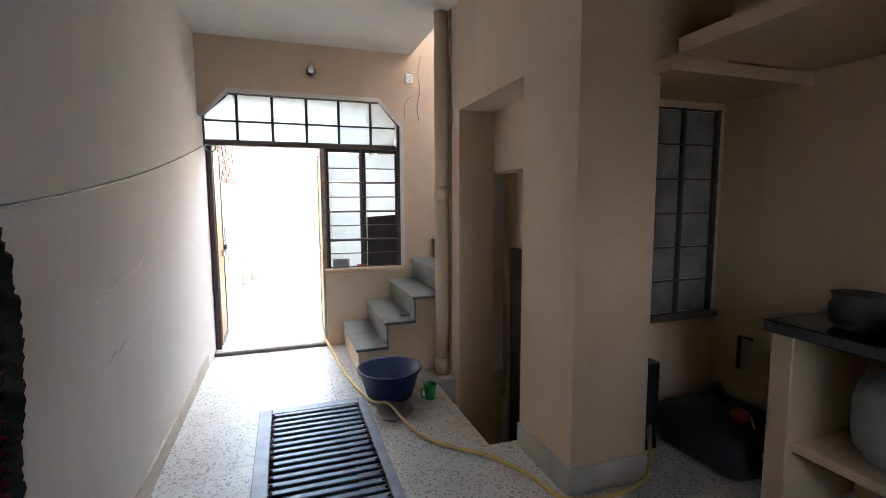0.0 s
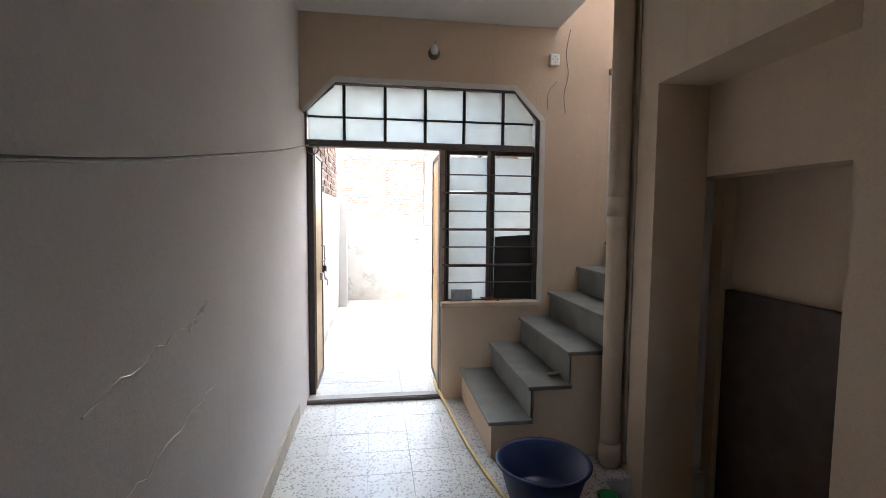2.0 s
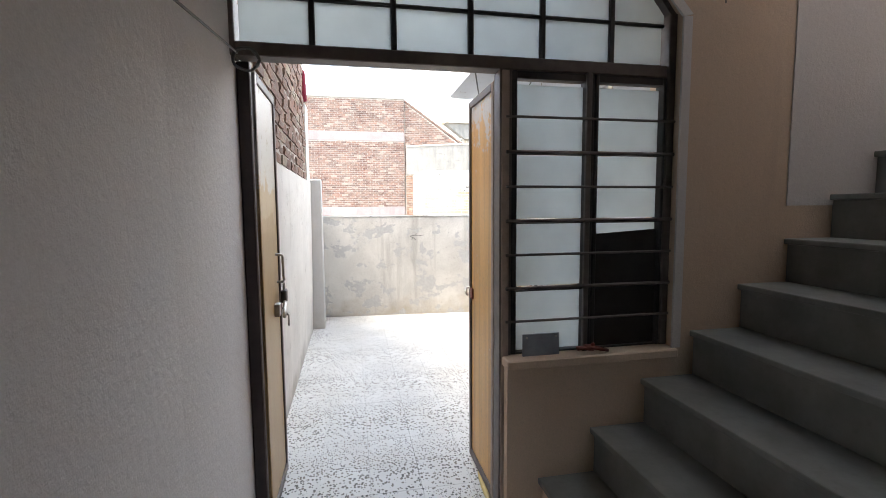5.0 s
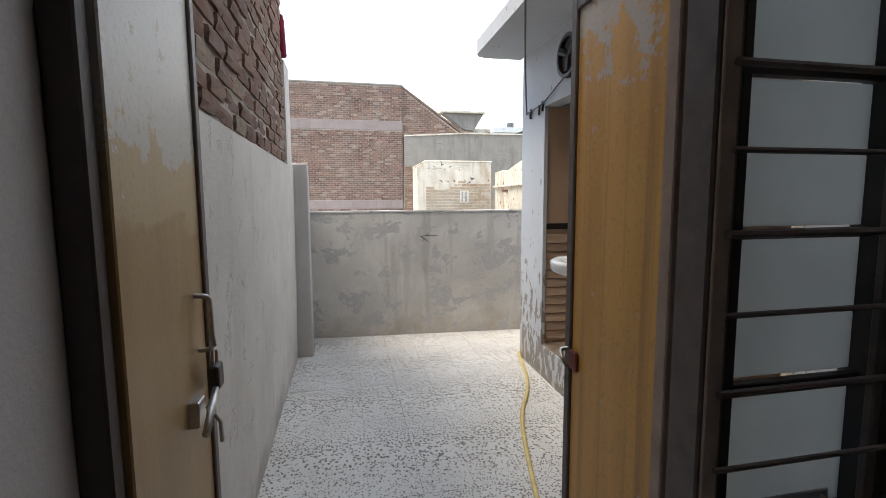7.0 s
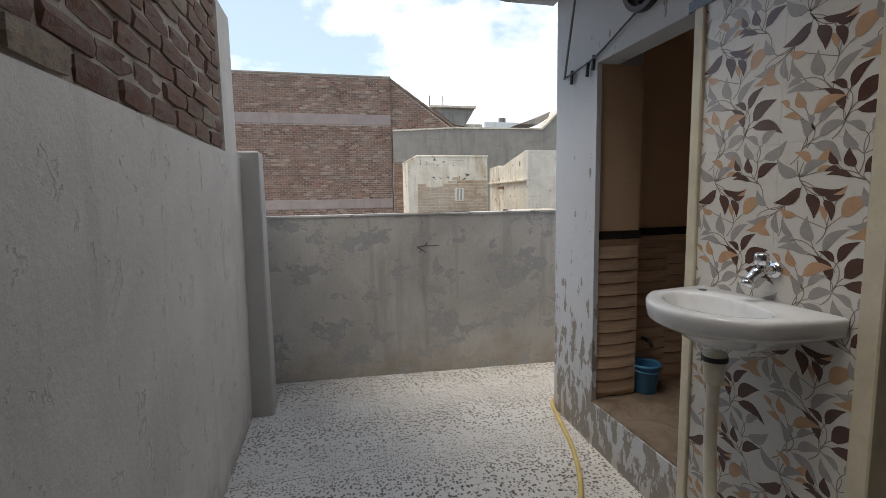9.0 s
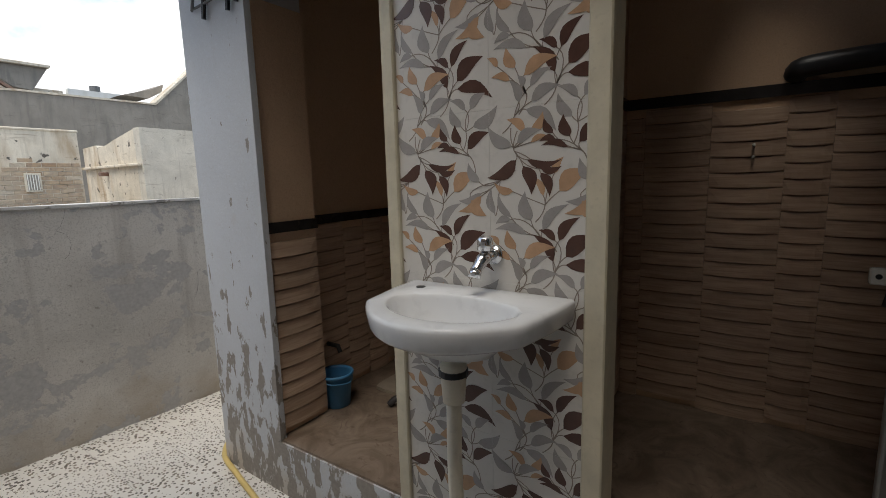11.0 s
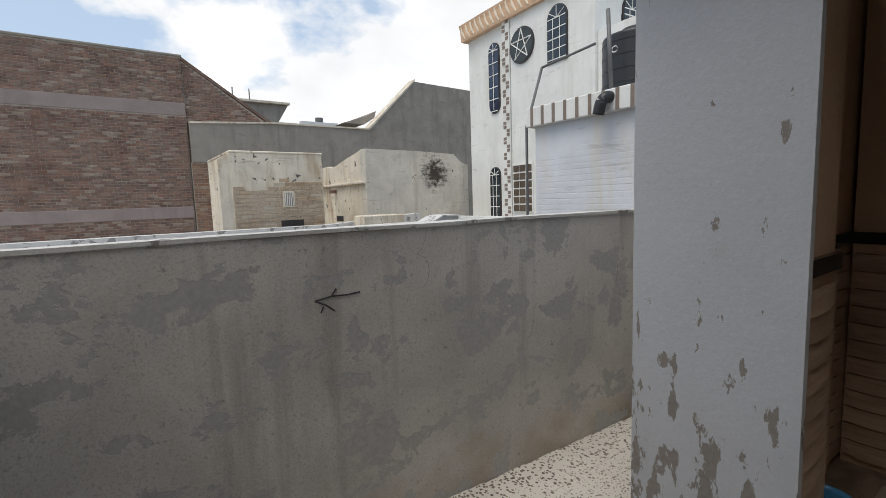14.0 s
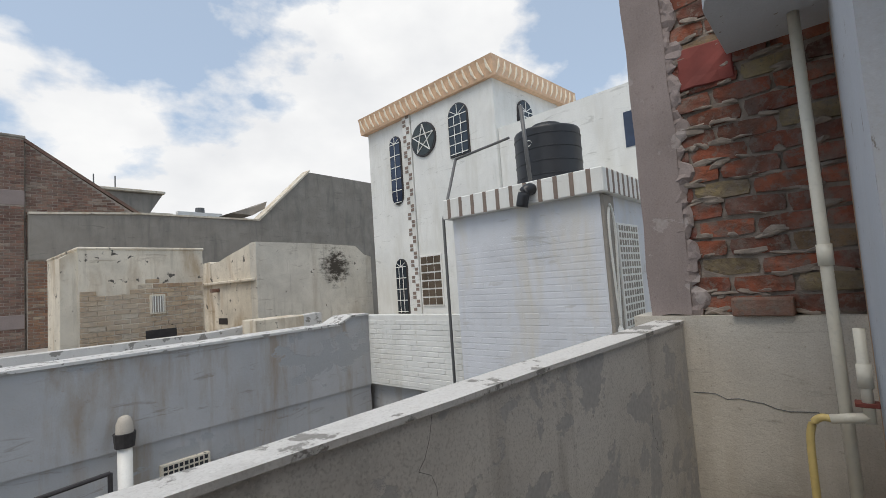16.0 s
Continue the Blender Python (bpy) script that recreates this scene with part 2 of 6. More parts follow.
M_CHROME = plain("chrome", (0.75, 0.76, 0.78), 0.12, 1.0, 0.04, 30, 0.02)
M_SLATE = plain("green_grey_slate", (0.20, 0.208, 0.195), 0.5, 0.0, 0.22, 5, 0.2)
M_GRATE = plain("painted_iron_grate", (0.10, 0.12, 0.16), 0.45, 0.4, 0.25, 15)
M_GRATEFR = plain("grey_grate_frame", (0.27, 0.29, 0.32), 0.5, 0.2, 0.2, 12)
M_TUB = plain("blue_plastic", (0.017, 0.034, 0.115), 0.38, 0.0, 0.1, 8, 0.04)
M_GREEN = plain("green_plastic", (0.02, 0.34, 0.10), 0.35, 0.0, 0.1, 9, 0.03)
M_BUCKET = plain("light_blue_plastic", (0.06, 0.22, 0.42), 0.35, 0.0, 0.08, 9, 0.03)
M_HOSE = plain("yellow_hose", (0.62, 0.47, 0.18), 0.45, 0.0, 0.15, 12, 0.05)
M_WHITEWIRE = plain("white_wire", (0.7, 0.68, 0.62), 0.5)
M_WIRE = plain("grey_wire", (0.12, 0.12, 0.12), 0.5)
M_CERAMIC = plain("white_ceramic", (0.68, 0.69, 0.70), 0.12, 0.0, 0.015, 4, 0.0)
M_PVC = plain("cream_pvc", (0.72, 0.67, 0.55), 0.4, 0.0, 0.08, 9, 0.05)
M_BOARD = plain("white_switch_plate", (0.8, 0.79, 0.75), 0.4, 0.0, 0.04)
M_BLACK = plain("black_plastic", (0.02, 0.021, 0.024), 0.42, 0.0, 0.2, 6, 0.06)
M_GRANITE = plain("black_counter_stone", (0.022, 0.022, 0.025), 0.2, 0.0, 0.4, 40, 0.02)
M_BLACKTILE = plain("black_border_tile", (0.018, 0.017, 0.017), 0.2, 0.0, 0.2, 20, 0.02)
M_TRIM = plain("cream_tile_trim", (0.55, 0.50, 0.38), 0.4, 0.0, 0.12, 12, 0.05)
M_PAN = plain("dull_beige_ceramic", (0.34, 0.29, 0.23), 0.35, 0.0, 0.12, 12, 0.05)
M_CYL = plain("grey_cylinder_paint", (0.30, 0.32, 0.31), 0.5, 0.1, 0.2, 9)
M_TILEWHITE = plain("ivory_glazed_tile", (0.60, 0.575, 0.535), 0.22, 0.0, 0.03, 6, 0.01)
M_LEAFGREY = plain("grey_leaf_print", (0.31, 0.29, 0.275), 0.22, 0.0, 0.08, 30, 0.01)
M_LEAFDARK = plain("dark_brown_leaf_print", (0.085, 0.043, 0.032), 0.22, 0.0, 0.12, 30, 0.01)
M_LEAFRUST = plain("tan_leaf_print", (0.44, 0.275, 0.165), 0.22, 0.0, 0.12, 30, 0.01)
M_STEM = plain("stem_print", (0.24, 0.20, 0.17), 0.25, 0.0, 0.1, 30, 0.01)
M_BATHWALL = plaster("tan_bath_paint", (0.58, 0.41, 0.28), (0.33, 0.22, 0.15), 0.35)
M_DOORGREY = plain("grey_metal_door", (0.42, 0.435, 0.43), 0.35, 0.2, 0.12, 8)
M_RUST = plain("red_oxide_hinge", (0.20, 0.05, 0.035), 0.6, 0.1, 0.2, 20)
M_CLOTH = plain("dark_red_cloth", (0.16, 0.01, 0.025), 0.95, 0.0, 0.25, 14, 0.4)
M_FRINGE = plain("black_fringe", (0.012, 0.011, 0.012), 0.95, 0.0, 0.3, 20, 0.4)
M_BRICK = brick_piece("old_red_brick", (0.17, 0.088, 0.066), (0.28, 0.165, 0.12), (0.34, 0.27, 0.20), soot=0.25)
M_BRICK2 = brick_piece("orange_brick", (0.17, 0.05, 0.036), (0.34, 0.11, 0.06), (0.30, 0.235, 0.13), soot=0.75)
M_ENDWALL = plaster("beige_end_render", (0.60, 0.56, 0.49), (0.26, 0.22, 0.17), 0.9, None, 0.6, (0.1, 1.0, (0.33, 0.29, 0.24)), 2.0, 0.4, dirt=(0.38, 0.33, 0.26))
M_DIMPANE = plain("grimy_window_pane", (0.24, 0.235, 0.225), 0.25, 0.0, 0.25, 7, 0.03)
M_BRICKFAR = brick_piece("far_brick", (0.115, 0.055, 0.042), (0.29, 0.15, 0.105), (0.38, 0.29, 0.23), True, 0.14, 0.3)
M_BRICKORANGE = brick_piece("weathered_orange_brick", (0.19, 0.085, 0.048), (0.38, 0.20, 0.11), (0.42, 0.32, 0.22), True, 0.1, 0.3)
M_BRICKYEL = brick_piece("washed_brick", (0.38, 0.26, 0.16), (0.52, 0.40, 0.27), (0.55, 0.47, 0.36), True, 0.6)
M_MORTAR = plain("mortar", (0.37, 0.32, 0.27), 0.95, 0.0, 0.3, 12, 0.6)
M_MORTAR2 = plain("rough_mortar", (0.25, 0.21, 0.175), 0.95, 0.0, 0.35, 16, 0.9)
M_WHITEHOUSE = plaster("white_house_paint", (0.78, 0.78, 0.75), (0.45, 0.46, 0.42), 0.4, dirt=(0.62, 0.61, 0.56))
M_BLUEWHITE = plaster("blue_washed_brickwork", (0.66, 0.68, 0.72), (0.52, 0.50, 0.46), 0.5, dirt=(0.60, 0.57, 0.50))
M_GREYWALL = plaster("grey_roughcast", (0.33, 0.30, 0.26), (0.14, 0.13, 0.12), 0.9, dirt=(0.19, 0.18, 0.16))
M_OLDWHITE = plaster("weathered_whitewash", (0.77, 0.70, 0.58), (0.24, 0.20, 0.15), 1.0, (0.15, 0.135, 0.115), 0.635, dirt=(0.36, 0.25, 0.14))
M_MOULD = plaster("mouldy_whitewash", (0.70, 0.66, 0.58), (0.22, 0.19, 0.15), 1.0, (0.15, 0.135, 0.115), 0.655, dirt=(0.42, 0.36, 0.28), mould=((7.75, 18.0, 2.18), 0.75))
M_NEIGH = plaster("blue_grey_wash", (0.47, 0.478, 0.49), (0.33, 0.26, 0.18), 0.75, (0.47, 0.48, 0.49), 0.60, None, 0.7, 0.3, (1.1, 1.1, 1.6), 0.0, (0.30, 0.235, 0.16))
M_ROOF = plain("roof_screed", (0.42, 0.40, 0.37), 0.9, 0.0, 0.25, 2)
M_GROUND = plain("street_ground", (0.2, 0.19, 0.17), 0.95, 0.0, 0.3, 0.6)
M_PEACH = plain("peach_cornice", (0.68, 0.46, 0.30), 0.7, 0.0, 0.12, 8)
M_CREAM = plain("cream_cornice_relief", (0.76, 0.68, 0.54), 0.7)
M_DARKPANE = plain("dark_window_pane", (0.03, 0.04, 0.05), 0.1, 0.0, 0.3, 3, 0.0)
M_BLUEPANE = plain("blue_window_pane", (0.03, 0.042, 0.075), 0.1, 0.0, 0.3, 3, 0.0)
M_BROWNBAND = plain("brown_stripe_paint", (0.22, 0.17, 0.14), 0.8)
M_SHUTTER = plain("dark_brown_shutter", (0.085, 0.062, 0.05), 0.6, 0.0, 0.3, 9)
M_DARKWOOD = plain("dark_board", (0.028, 0.024, 0.023), 0.6, 0.0, 0.3, 9)


def door_paint(name):
    """Ochre enamel, streaked, chalky where it has been rubbed off near the top."""
    p = Paint(name, 0.38, 0.0, 0.5)
    a = p.mix(p.ramp(p.noise((9.0, 9.0, 0.7), 5), 0.3, 0.75), (0.58, 0.295, 0.058), (0.78, 0.45, 0.115))
    a = p.mix(p.maths("MULTIPLY", p.ramp(p.noise(3.5, 6, 0.65), 0.55, 0.8), 0.5), a, (0.45, 0.25, 0.10))
    a = p.mix(p.maths("MULTIPLY", p.ramp(p.noise((22.0, 22.0, 0.5), 4, 0.6), 0.5, 0.7), 0.6), a, (0.36, 0.19, 0.055))
    a = p.mix(p.maths("MULTIPLY", p.ramp(p.noise(34.0, 3), 0.66, 0.72), 0.5), a, (0.60, 0.50, 0.34))
    chalk = p.maths("ADD", p.ramp(p.axis("Z"), 1.5, 1.95), p.maths("MULTIPLY", p.maths("SUBTRACT", p.noise(11.0, 8, 0.7), 0.62), 3.0))
    a = p.mix(p.maths("MULTIPLY", p.ramp(chalk, 0.2, 0.35), 0.85), a, (0.58, 0.56, 0.52))
    a = p.mix(p.maths("MULTIPLY", p.ramp(p.noise(90.0, 3), 0.56, 0.68), 0.25), a, (0.24, 0.15, 0.06))
    return p.done(a, p.noise(60.0, 5), 0.16, 0.004)


M_PINK = plain("pinkish_primer", (0.42, 0.32, 0.26), 0.7, 0.0, 0.15, 14)
M_DOOR = door_paint("ochre_door_enamel")


def pale_door_paint(name):
    p = Paint(name, 0.4, 0.0, 0.5)
    a = p.mix(p.ramp(p.noise((8.0, 8.0, 0.8), 5), 0.3, 0.75), (0.33, 0.20, 0.078), (0.44, 0.295, 0.125))
    rubbed = p.maths("ADD", p.ramp(p.axis("Z"), 1.22, 1.50), p.maths("MULTIPLY", p.maths("SUBTRACT", p.noise(5.0, 6, 0.6), 0.5), 1.1))
    a = p.mix(p.maths("MULTIPLY", p.ramp(rubbed, 0.42, 0.5), 0.45), a, (0.52, 0.42, 0.25))
    # grey-white top: glare on the glossy leaf, painted into the enamel
    worn = p.maths("ADD", p.ramp(p.axis("Z"), 1.36, 1.60), p.maths("MULTIPLY", p.maths("SUBTRACT", p.noise(8.0, 8, 0.7), 0.55), 2.2))
    a = p.mix(p.maths("MULTIPLY", p.ramp(worn, 0.42, 0.5), 0.85), a, (0.50, 0.49, 0.455))
    scabs = p.maths("MULTIPLY", p.ramp(p.noise(15.0, 8, 0.7), 0.60, 0.62), p.ramp(p.axis("Z"), 1.5, 1.7))
    a = p.mix(p.maths("MULTIPLY", scabs, 0.7), a, (0.30, 0.22, 0.11))
    a = p.mix(p.maths("MULTIPLY", p.ramp(p.noise(90.0, 3), 0.56, 0.68), 0.25), a, (0.24, 0.15, 0.06))
    return p.done(a, p.noise(60.0, 5), 0.16, 0.004)


M_DOORPALE = pale_door_paint("pale_door_enamel")


def wood_tile(name):
    p = Paint(name, 0.33, 0.0, 0.5)
    a = p.mix(p.ramp(p.noise((4.0, 4.0, 40.0), 6, 0.6), 0.3, 0.7), (0.36, 0.25, 0.18), (0.56, 0.42, 0.31))
    a = p.mix(p.maths("MULTIPLY", p.ramp(p.noise((7.0, 7.0, 130.0), 4, 0.6), 0.5, 0.66), 0.45), a, (0.26, 0.165, 0.11))
    return p.done(p.jitter(a, 0.12), p.noise((5.0, 5.0, 60.0), 4), 0.2, 0.004)


M_WOODTILE = wood_tile("wood_look_wall_tile")


def stone_tile(name):
    p = Paint(name, 0.3, 0.0, 0.5)
    a = p.mix(p.ramp(p.noise(5.0, 8, 0.65, 1.2), 0.35, 0.7), (0.12, 0.085, 0.06), (0.30, 0.235, 0.18))
    a = p.mix(p.maths("MULTIPLY", p.ramp(p.noise(13.0, 6, 0.6, 2.0), 0.58, 0.66), 0.6), a, (0.10, 0.06, 0.045))
    return p.done(a, p.noise(30.0, 4), 0.08, 0.003)


M_STONE = stone_tile("brown_marbled_floor_tile")


def frosted(name, c, clear):
    m = bpy.data.materials.new(name)
    m.use_nodes = True
    n, l = m.node_tree.nodes, m.node_tree.links
    n.clear()
    t, d, g = n.new("ShaderNodeBsdfTranslucent"), n.new("ShaderNodeBsdfDiffuse"), n.new("ShaderNodeBsdfGlossy")
    t.inputs["Color"].default_value, d.inputs["Color"].default_value = (*c, 1), (*c, 1)
    g.inputs["Roughness"].default_value = 0.25
    tex, ramp = n.new("ShaderNodeTexNoise"), n.new("ShaderNodeValToRGB")
    tex.inputs["Scale"].default_value, tex.inputs["Detail"].default_value = 6.0, 6.0
    ramp.color_ramp.elements[0].color, ramp.color_ramp.elements[1].color = (*[v * 0.72 for v in c], 1), (*c, 1)
    geo = n.new("ShaderNodeNewGeometry")
    l.new(geo.outputs["Position"], tex.inputs["Vector"])
    l.new(tex.outputs["Fac"], ramp.inputs["Fac"])
    l.new(ramp.outputs["Color"], t.inputs["Color"])
    a, b, o = n.new("ShaderNodeMixShader"), n.new("ShaderNodeMixShader"), n.new("ShaderNodeOutputMaterial")
    a.inputs["Fac"].default_value, b.inputs["Fac"].default_value = clear, 0.06
    l.new(d.outputs[0], a.inputs[1])
    l.new(t.outputs[0], a.inputs[2])
    l.new(a.outputs[0], b.inputs[1])
    l.new(g.outputs[0], b.inputs[2])
    l.new(b.outputs[0], o.inputs["Surface"])
    return m


M_FROST = frosted("frosted_glass", (0.72, 0.75, 0.74), 0.92)


# ---- building helpers ----
def box(bm, x0, x1, y0, y1, z0, z1):
    v = [bm.verts.new(p) for p in ((x0, y0, z0), (x1, y0, z0), (x1, y1, z0), (x0, y1, z0), (x0, y0, z1), (x1, y0, z1), (x1, y1, z1), (x0, y1, z1))]
    for f in ((3, 2, 1, 0), (4, 5, 6, 7), (0, 1, 5, 4), (1, 2, 6, 5), (2, 3, 7, 6), (3, 0, 4, 7)):
        bm.faces.new([v[i] for i in f])
    return bm


def solid(x0, x1, y0, y1, z0, z1, bevel=0.0, segments=1):
    bm = box(bmesh.new(), x0, x1, y0, y1, z0, z1)
    if bevel:
        bmesh.ops.bevel(bm, geom=bm.edges[:], offset=bevel, segments=segments, affect="EDGES", profile=0.5)
    return bm


def prism(bm, outline, axis, a, b):
    """An outline in the plane across the axis, drawn out from a to b."""
    def put(u, v, w):
        return {"x": (w, u, v), "y": (u, w, v), "z": (u, v, w)}[axis]
    lo = [bm.verts.new(put(u, v, a)) for u, v in outline]
    hi = [bm.verts.new(put(u, v, b)) for u, v in outline]
    n = len(outline)
    bm.faces.new(lo[::-1])
    bm.faces.new(hi)
    for i in range(n):
        j = (i + 1) % n
        bm.faces.new((lo[i], lo[j], hi[j], hi[i]))
    bmesh.ops.recalc_face_normals(bm, faces=bm.faces[:])
    return bm


def tube(bm, points, r, sides=10):
    """A round bar along a line of points; r may be one radius or one for each point."""
    pts = [Vector(p) for p in points]
    rings = []
    for i, p in enumerate(pts):
        d = (pts[min(i + 1, len(pts) - 1)] - pts[max(i - 1, 0)]).normalized()
        u = d.orthogonal().normalized() if abs(d.z) > 0.9 else d.cross(Vector((0, 0, 1))).normalized()
        w = d.cross(u)
        rr = r[i] if isinstance(r, (list, tuple)) else r
        rings.append([bm.verts.new(p + rr * (math.cos(k * math.tau / sides) * u + math.sin(k * math.tau / sides) * w)) for k in range(sides)])
    for a, b in zip(rings, rings[1:]):
        for k in range(sides):
            bm.faces.new((a[k], a[(k + 1) % sides], b[(k + 1) % sides], b[k]))
    bm.faces.new(rings[0][::-1])
    bm.faces.new(rings[-1])
    bmesh.ops.recalc_face_normals(bm, faces=bm.faces[:])
    return bm


def turned(bm, profile, at=(0, 0, 0), sides=32):
    """A profile of (radius, height) turned about the upright axis."""
    rings = []
    for r, z in profile:
        if r < 1e-5:
            rings.append([bm.verts.new((at[0], at[1], at[2] + z))])
        else:
            rings.append([bm.verts.new((at[0] + r * math.cos(k * math.tau / sides), at[1] + r * math.sin(k * math.tau / sides), at[2] + z)) for k in range(sides)])
    for a, b in zip(rings, rings[1:]):
        for k in range(sides):
            q = [a[k % len(a)], a[(k + 1) % len(a)], b[(k + 1) % len(b)], b[k % len(b)]]
            q = list(dict.fromkeys(q))
            if len(q) > 2:
                bm.faces.new(q)
    bmesh.ops.recalc_face_normals(bm, faces=bm.faces[:])
    return bm


def smooth_path(points, steps=6):
    """Points of a soft curve through the given ones."""
    pts = [Vector(p) for p in points]
    out = []
    for i in range(len(pts) - 1):
        p0, p1, p2, p3 = pts[max(i - 1, 0)], pts[i], pts[i + 1], pts[min(i + 2, len(pts) - 1)]
        for s in range(steps):
            t = s / steps
            out.append(0.5 * ((2 * p1) + (p2 - p0) * t + (2 * p0 - 5 * p1 + 4 * p2 - p3) * t * t + (3 * p1 - p0 - 3 * p2 + p3) * t ** 3))
    return out + [pts[-1]]


def mesh_of(name, bm, material, smooth=False):
    me = bpy.data.meshes.new(name)
    bm.to_mesh(me)
    bm.free()
    me.materials.append(material)
    if smooth:
        for f in me.polygons:
            f.use_smooth = True
    return me


def part(name, bm, material, parent, label="", smooth=False):
    ob = new(name, mesh_of(name, bm, material, smooth))
    ob.parent = parent
    return tagged(ob, label)


def whole(name, bm, material, label, category, group="", smooth=False):
    return tagged(new(name, mesh_of(name, bm, material, smooth)), label, category, group)


def setting(name, bm, material, label="", smooth=False):
    return tagged(new(name, mesh_of(name, bm, material, smooth)), label, "", "", "structure")


def group_of(name, label, category, group="", at=(0, 0, 0)):
    ob = tagged(new(name), label, category, group)
    ob.location = at
    ob.empty_display_size = 0.1
    return ob


def rough_up(bm, amount, scale=7.0, cuts=0):
    """Unevenness of hand-laid render."""
    if cuts:
        bmesh.ops.subdivide_edges(bm, edges=bm.edges[:], cuts=cuts, use_grid_fill=True)
    for v in bm.verts:
        v.co += amount * noise.noise_vector(v.co * scale)
    return bm


# ---- the hall ----
LEFT, GATE, CEIL, YARD = -0.69, 4.62, 2.90, 0.105
setting("wall_left", box(bmesh.new(), LEFT - 0.2, LEFT, -2.6, 4.86, -0.2, CEIL + 0.1), M_LEFT, "off-white distempered plaster wall with fine scratches")
# unseen wall; its opening is added to let daylight into hall and kitchen
bm = box(bmesh.new(), LEFT - 0.2, 0.55, -2.8, -2.6, -0.2, CEIL + 0.1)
box(bm, 1.05, 2.95, -2.8, -2.6, -0.2, CEIL + 0.1)
box(bm, 0.55, 1.05, -2.8, -2.6, -0.2, 1.35)
box(bm, 0.55, 1.05, -2.8, -2.6, 2.1, CEIL + 0.1)
setting("wall_behind", bm, M_HALL)
setting("baseboard", box(bmesh.new(), LEFT, LEFT + 0.014, -2.6, GATE, 0.0, 0.11), M_DADO, "low terrazzo skirting along the wall")

# the gate wall: a header with clipped corners over the opening, a low wall under the window
bm = prism(bmesh.new(), [(LEFT, 2.2), (-0.665, 2.22), (-0.45, 2.44), (0.945, 2.44), (1.15, 2.22), (1.15, 0.76), (0.37, 0.76), (0.37, -0.2), (3.2, -0.2), (3.2, 5.2), (LEFT, 5.2)], "y", GATE, GATE + 0.23)
setting("wall_gate", bm, M_HALL, "cream plaster wall with a clipped-corner opening")
setting("opening_band", prism(bmesh.new(), [(-0.688, 2.19), (-0.655, 2.19), (-0.435, 2.413), (0.915, 2.413), (1.128, 2.19), (1.172, 2.20), (0.928, 2.452), (-0.446, 2.452)], "y", GATE - 0.012, GATE - 0.001), M_CEIL, "thin raised plaster band round the opening")
setting("opening_band", box(bmesh.new(), 1.13, 1.17, GATE - 0.012, GATE - 0.001, 0.776, 2.19), M_LEFT)
setting("window_sill", solid(0.36, 1.15, GATE - 0.03, GATE + 0.12, 0.735, 0.775, 0.006), M_HALL, "plastered window sill")

# ceiling over the hall and kitchen, open over the stairs
bm = box(bmesh.new(), LEFT - 0.2, 1.26, -2.8, GATE + 0.23, CEIL, CEIL + 0.14)
box(bm, 1.26, 2.95, -2.8, 3.44, CEIL, CEIL + 0.14)
setting("ceiling", bm, M_CEIL, "white painted concrete ceiling")
# stairwell above; roof slab and upper walls are unseen, added to limit the daylight
setting("stairwell_sky_baffle", box(bmesh.new(), 1.0, 1.75, 3.3, GATE + 0.23, 5.2, 5.34), M_CEIL)
setting("stairwell_side_baffle", box(bmesh.new(), 1.12, 1.26, 3.44, GATE, CEIL + 0.14, 5.2), M_LEFT)
setting("stairwell_side_baffle", box(bmesh.new(), 1.12, 1.42, 3.30, 3.44, CEIL + 0.14, 5.2), M_LEFT)
setting("wall_stair_end", box(bmesh.new(), 3.2, 3.4, 3.4, GATE + 0.23, -0.2, 5.2), M_LEFT)
setting("wall_stair_side", box(bmesh.new(), 1.42, 3.2, 3.44, 3.62, 0.0, 5.2), M_LEFT)

setting("stair_niche", box(bmesh.new(), 1.70, 2.45, GATE - 0.006, GATE - 0.0005, 1.40, 2.57), M_LEFT, "pale filled-in niche above the stairs")
setting("niche_lintel", solid(1.685, 2.5, GATE - 0.04, GATE - 0.0005, 2.571, 2.615, 0.004), M_PINK, "brownish ledge over the niche")

# floor: screed with a pit at the recess, terrazzo tiles laid on it
bm = box(bmesh.new(), LEFT - 0.2, 1.1, -2.8, GATE + 0.02, -0.2, -0.012)
box(bm, 1.1, 3.2, -2.8, 2.36, -0.2, -0.012)
box(bm, 1.1, 3.2, 3.4, GATE + 0.02, -0.2, -0.012)
box(bm, 1.1, 3.2, 2.36, 3.4, -0.9, -0.7)
floor_in = setting("floor", bm, M_JOINT, "hall floor of worn white terrazzo tiles")
setting("door_threshold", solid(LEFT, 0.37, GATE + 0.004, GATE + 0.019, -0.15, 0.026, 0.004), M_FRAME, "brown steel door threshold")

# recess with a low opening towards the basement steps
bm = box(bmesh.new(), 1.27, 1.72, 1.80, 2.31, -0.2, CEIL)
setting("pillar_kitchen", bm, M_HALL, "cream plastered pillar beside the kitchen")
setting("pillar_stair", box(bmesh.new(), 1.27, 1.42, 3.30, 3.62, -0.9, CEIL), M_HALL, "cream plastered pillar by the stairs")
setting("pillar_return", box(bmesh.new(), 1.42, 1.56, 3.30, 3.44, -0.9, CEIL), M_HALL)
setting("recess_lintel", box(bmesh.new(), 1.27, 1.72, 2.31, 3.30, 2.12, CEIL), M_HALL)
setting("recess_back", box(bmesh.new(), 1.56, 1.72, 2.31, 3.44, 1.66, 2.12), M_HALL)
setting("pit_side", box(bmesh.new(), 1.04, 1.10, 2.30, 3.46, -0.9, -0.2), M_HALL)
setting("pit_end", box(bmesh.new(), 1.10, 2.6, 3.44, 3.50, -0.9, -0.2), M_HALL)
